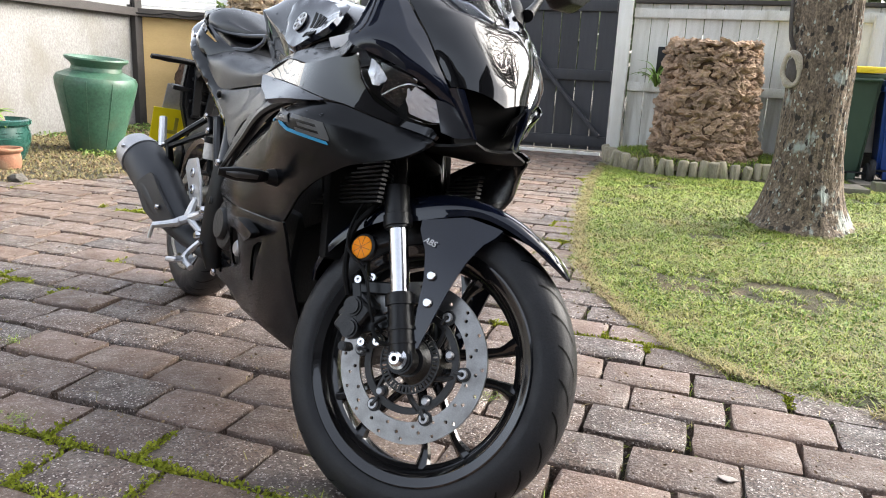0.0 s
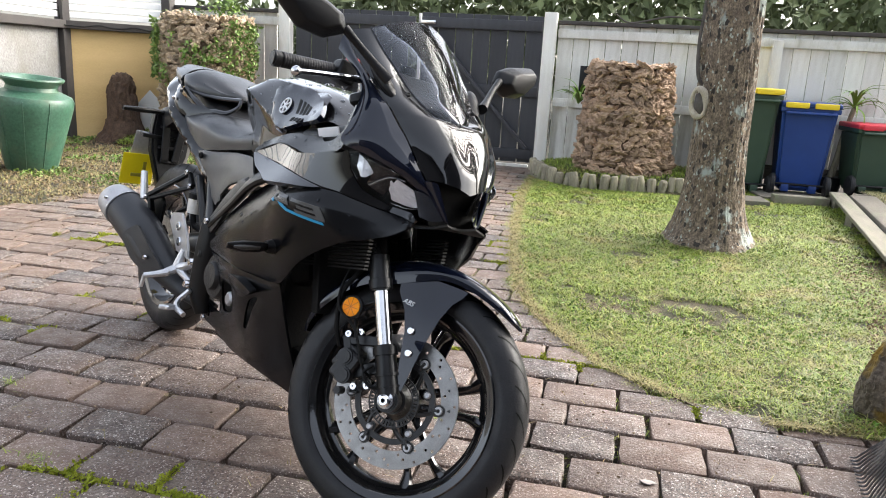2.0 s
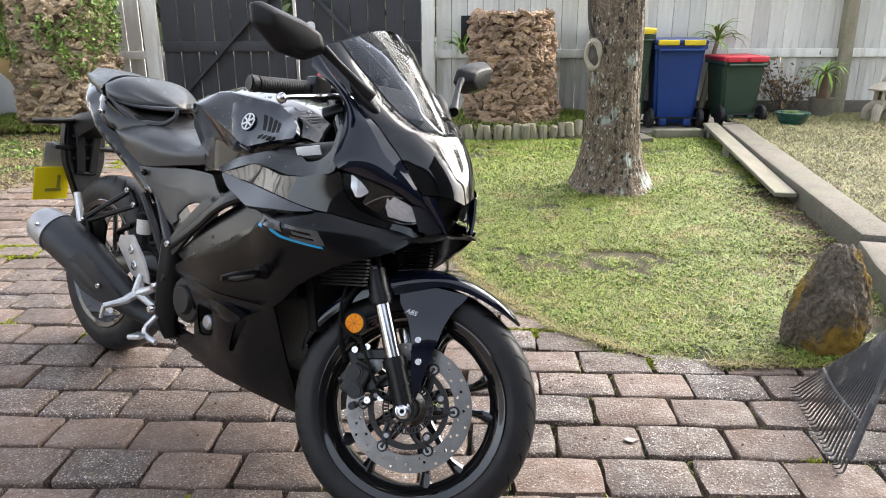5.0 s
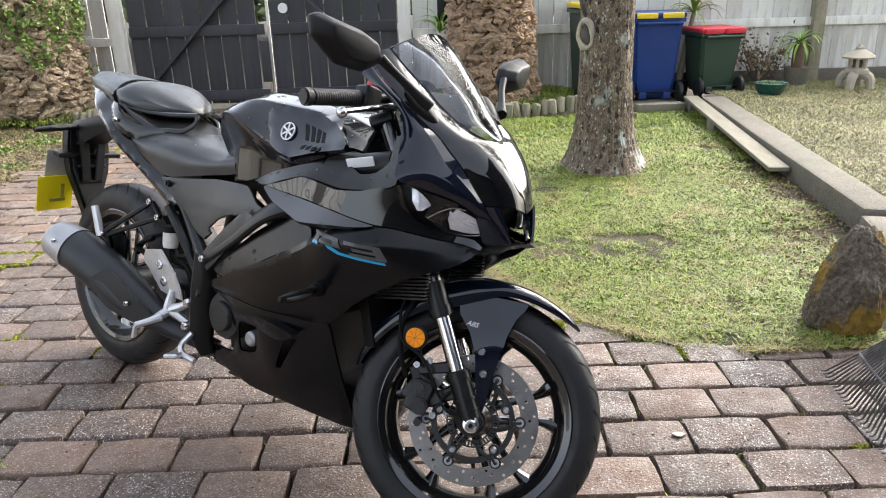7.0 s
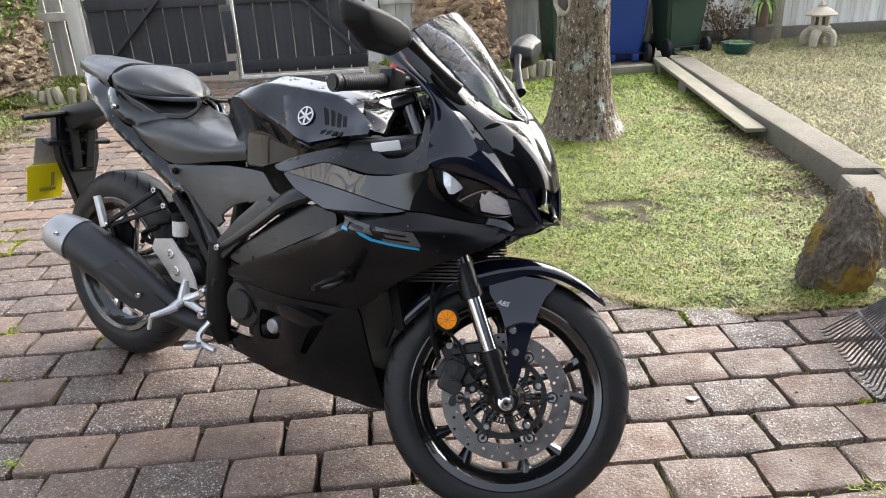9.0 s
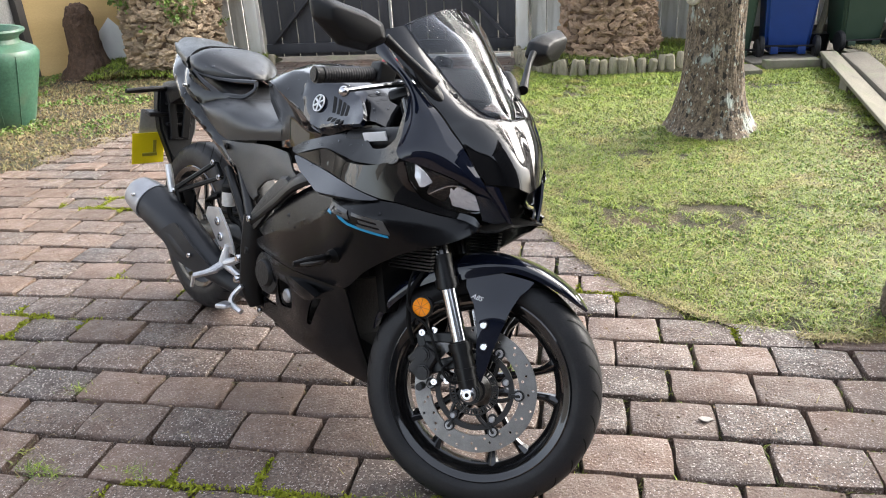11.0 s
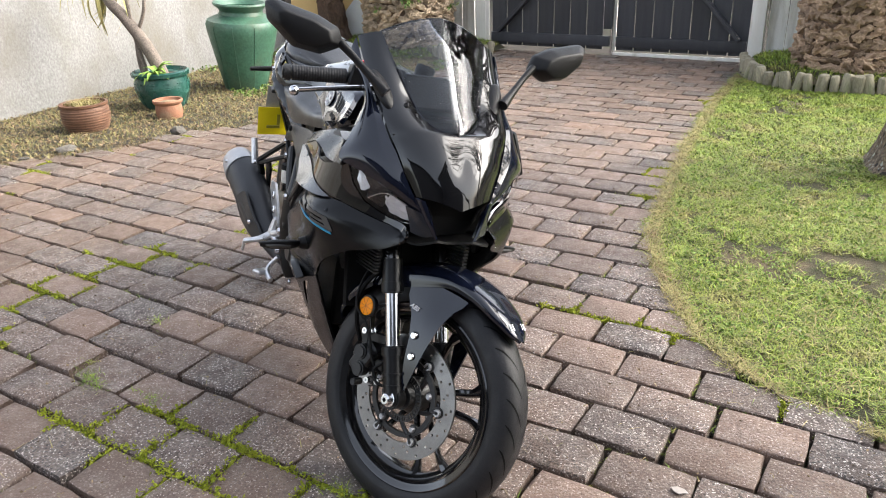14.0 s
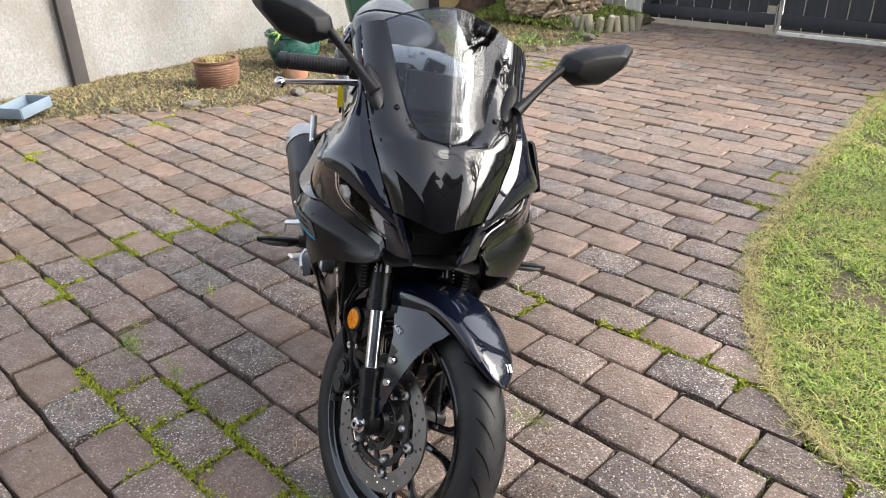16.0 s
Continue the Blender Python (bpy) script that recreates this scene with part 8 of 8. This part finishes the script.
for r in range(-28, 39):
    y = 1.425 + PH * (r + 0.5)
    off = -0.787 + (0 if r % 2 == 0 else PW / 2) + 0.018 * math.sin(r * 2.4)
    for c in range(-26, 24):
        x = off + PW * (c + 0.5)
        left = edge_x(BED_EDGE, max(y, 0.9)) if y > 0.85 else -4.6
        if left - 0.08 < x < right_edge(y) + 0.08 and y < 7.75:
            spots.append((x, y))
spots.sort(key=lambda p: math.hypot(p[0] + 0.55, (p[1] - 1.6) * 0.9))
dip = lambda x, y: 0.006 * noise.noise(Vector((x * 0.9, y * 0.9, 0)))
for k, (x, y) in enumerate(spots):
    data = variants[prnd.randrange(8)]
    m = pose(x + prnd.uniform(-0.003, 0.003), y + prnd.uniform(-0.003, 0.003), dip(x, y) + prnd.uniform(-0.004, 0.004), prnd.uniform(-1.3, 1.3), prnd.uniform(-1.0, 1.0), prnd.uniform(-1.1, 1.1) + (180 if prnd.random() < 0.5 else 0))
    pts = [m @ v.co for v in data.vertices]
    at_edge = x + PW / 2 > min(right_edge(y - PH / 2), right_edge(y + PH / 2)) - 0.004
    if at_edge:
        for q in pts:
            q.x = min(q.x, right_edge(q.y) - 0.004)
        if max(q.x for q in pts) - min(q.x for q in pts) < 0.03:
            continue
    if k < 300 and at_edge:
        ob = soup("paver", [tuple(q) for q in pts], [tuple(f_.vertices) for f_ in data.polygons], PAVER, kind="", parent=paving)
    elif k < 300:
        ob = new("paver", data)
        ob.parent = paving
        ob.matrix_basis = m
    else:
        s0 = len(far_v)
        far_v += [tuple(q) for q in pts]
        far_f += [tuple(s0 + i for i in f_.vertices) for f_ in data.polygons]
soup("far_pavers", far_v, far_f, PAVERS_FAR, parent=paving, kind="stuff")

# moss and grit in the joints
jrng = np.random.default_rng(8)
joint, mossy, weed = [], [], []
wide = lambda x, y: 1 + 1.6 * math.exp(-((x + 1.15) ** 2 / 0.2 + (y - 0.98) ** 2 / 0.03))
for _ in range(110000):
    x, y = jrng.uniform(-4.2, 1.2), jrng.uniform(-0.3, 6.5)
    r = math.floor((y - 1.425) / PH)
    fy = (y - 1.425) / PH - r
    if jrng.random() < 0.6:
        y = 1.425 + PH * r + jrng.normal(0, 0.005) * wide(x, y)
    else:
        off = -0.787 + (0 if r % 2 == 0 else PW / 2) + 0.018 * math.sin(r * 2.4)
        x = off + PW * round((x - off) / PW) + jrng.normal(0, 0.005) * wide(x, y)
    if x < edge_x(BED_EDGE, max(y, 0.9)) or x > (edge_x(LAWN_EDGE, y) if y > 2 else 1.0):
        continue
    d = noise.noise(Vector((x * 1.1, y * 1.1, 6.0))) + 0.5 * noise.noise(Vector((x * 4, y * 4, 2.0)))
    near = 1.5 * math.exp(-((x + 1.2) ** 2 / 0.22 + (y - 1.0) ** 2 / 0.05)) + 0.8 * math.exp(-((x + 0.35) ** 2 / 0.09 + (y - 2.25) ** 2 / 0.003))
    if d + near * 0.9 > 0.46:
        mossy.append((x, y, -0.007 + 0.009 * min(1.5, d + near * 0.7)))
    elif d > 0.1 and jrng.random() < 0.25:
        weed.append((x, y, -0.016))
v, f = leaves(mossy, 0.012, jrng, 0.7)
for k in range(3):
    v2, f2 = leaves([(p[0] + jrng.normal(0, 0.006), p[1] + jrng.normal(0, 0.006), p[2] + 0.002) for p in mossy], 0.011, jrng, 0.7)
    s0 = len(v)
    v += v2
    f += [[i + s0 for i in q] for q in f2]
soup("joint_moss", v, f, MOSS, "bright green moss in the paving joints", "moss", "stuff")
for cx, cy in ((-1.66, 1.12), (-1.76, 1.17), (-1.60, 1.10), (-1.36, 1.13), (-0.66, 1.12), (-0.60, 1.10), (-2.58, 1.09), (-0.43, 1.70), (-1.76, 1.48), (0.44, 1.10)):
    weed += [(cx + jrng.normal(0, 0.03), cy + jrng.normal(0, 0.016), -0.006) for _ in range(70)]
v, f = blades(weed, 0.011, 0.0014, 2.2, jrng)
soup("joint_weeds", v, f, GRASS, "small weeds in the paving joints", "weeds", "stuff")
bits = [(jrng.uniform(-4.2, 1.1), jrng.uniform(0.2, 7.0), 0.006) for _ in range(7000)]
bits = [p for p in bits if edge_x(BED_EDGE, max(p[1], 0.9)) < p[0] < (edge_x(LAWN_EDGE, p[1]) if p[1] > 2 else 1.0)]
v, f = leaves(bits, 0.009, jrng, 0.25)
twigs = [q for q in bits if jrng.random() < 0.25]
tv, tf = blades(twigs, 0.008, 0.0009, 5.0, jrng)
soup("fallen_twigs", tv, tf, DRYGRASS, "thin dry stalks on the paving", "twigs", "stuff")
soup("fallen_bits", v, f, LITTER, "small dry leaves and twigs on the paving", "leaves", "stuff")
leaf_ob = tagged(link("fallen_leaf", plate([(-0.021, -0.009), (-0.004, -0.014), (0.012, -0.007), (0.02, 0.008), (0.006, 0.009), (-0.003, 0.015), (-0.015, 0.008)], 0.002), PALE), "pale dry leaf lying on the paving", "leaf")
leaf_ob.matrix_basis = pose(0.15, 1.50, 0.008, 86, 4, 20)
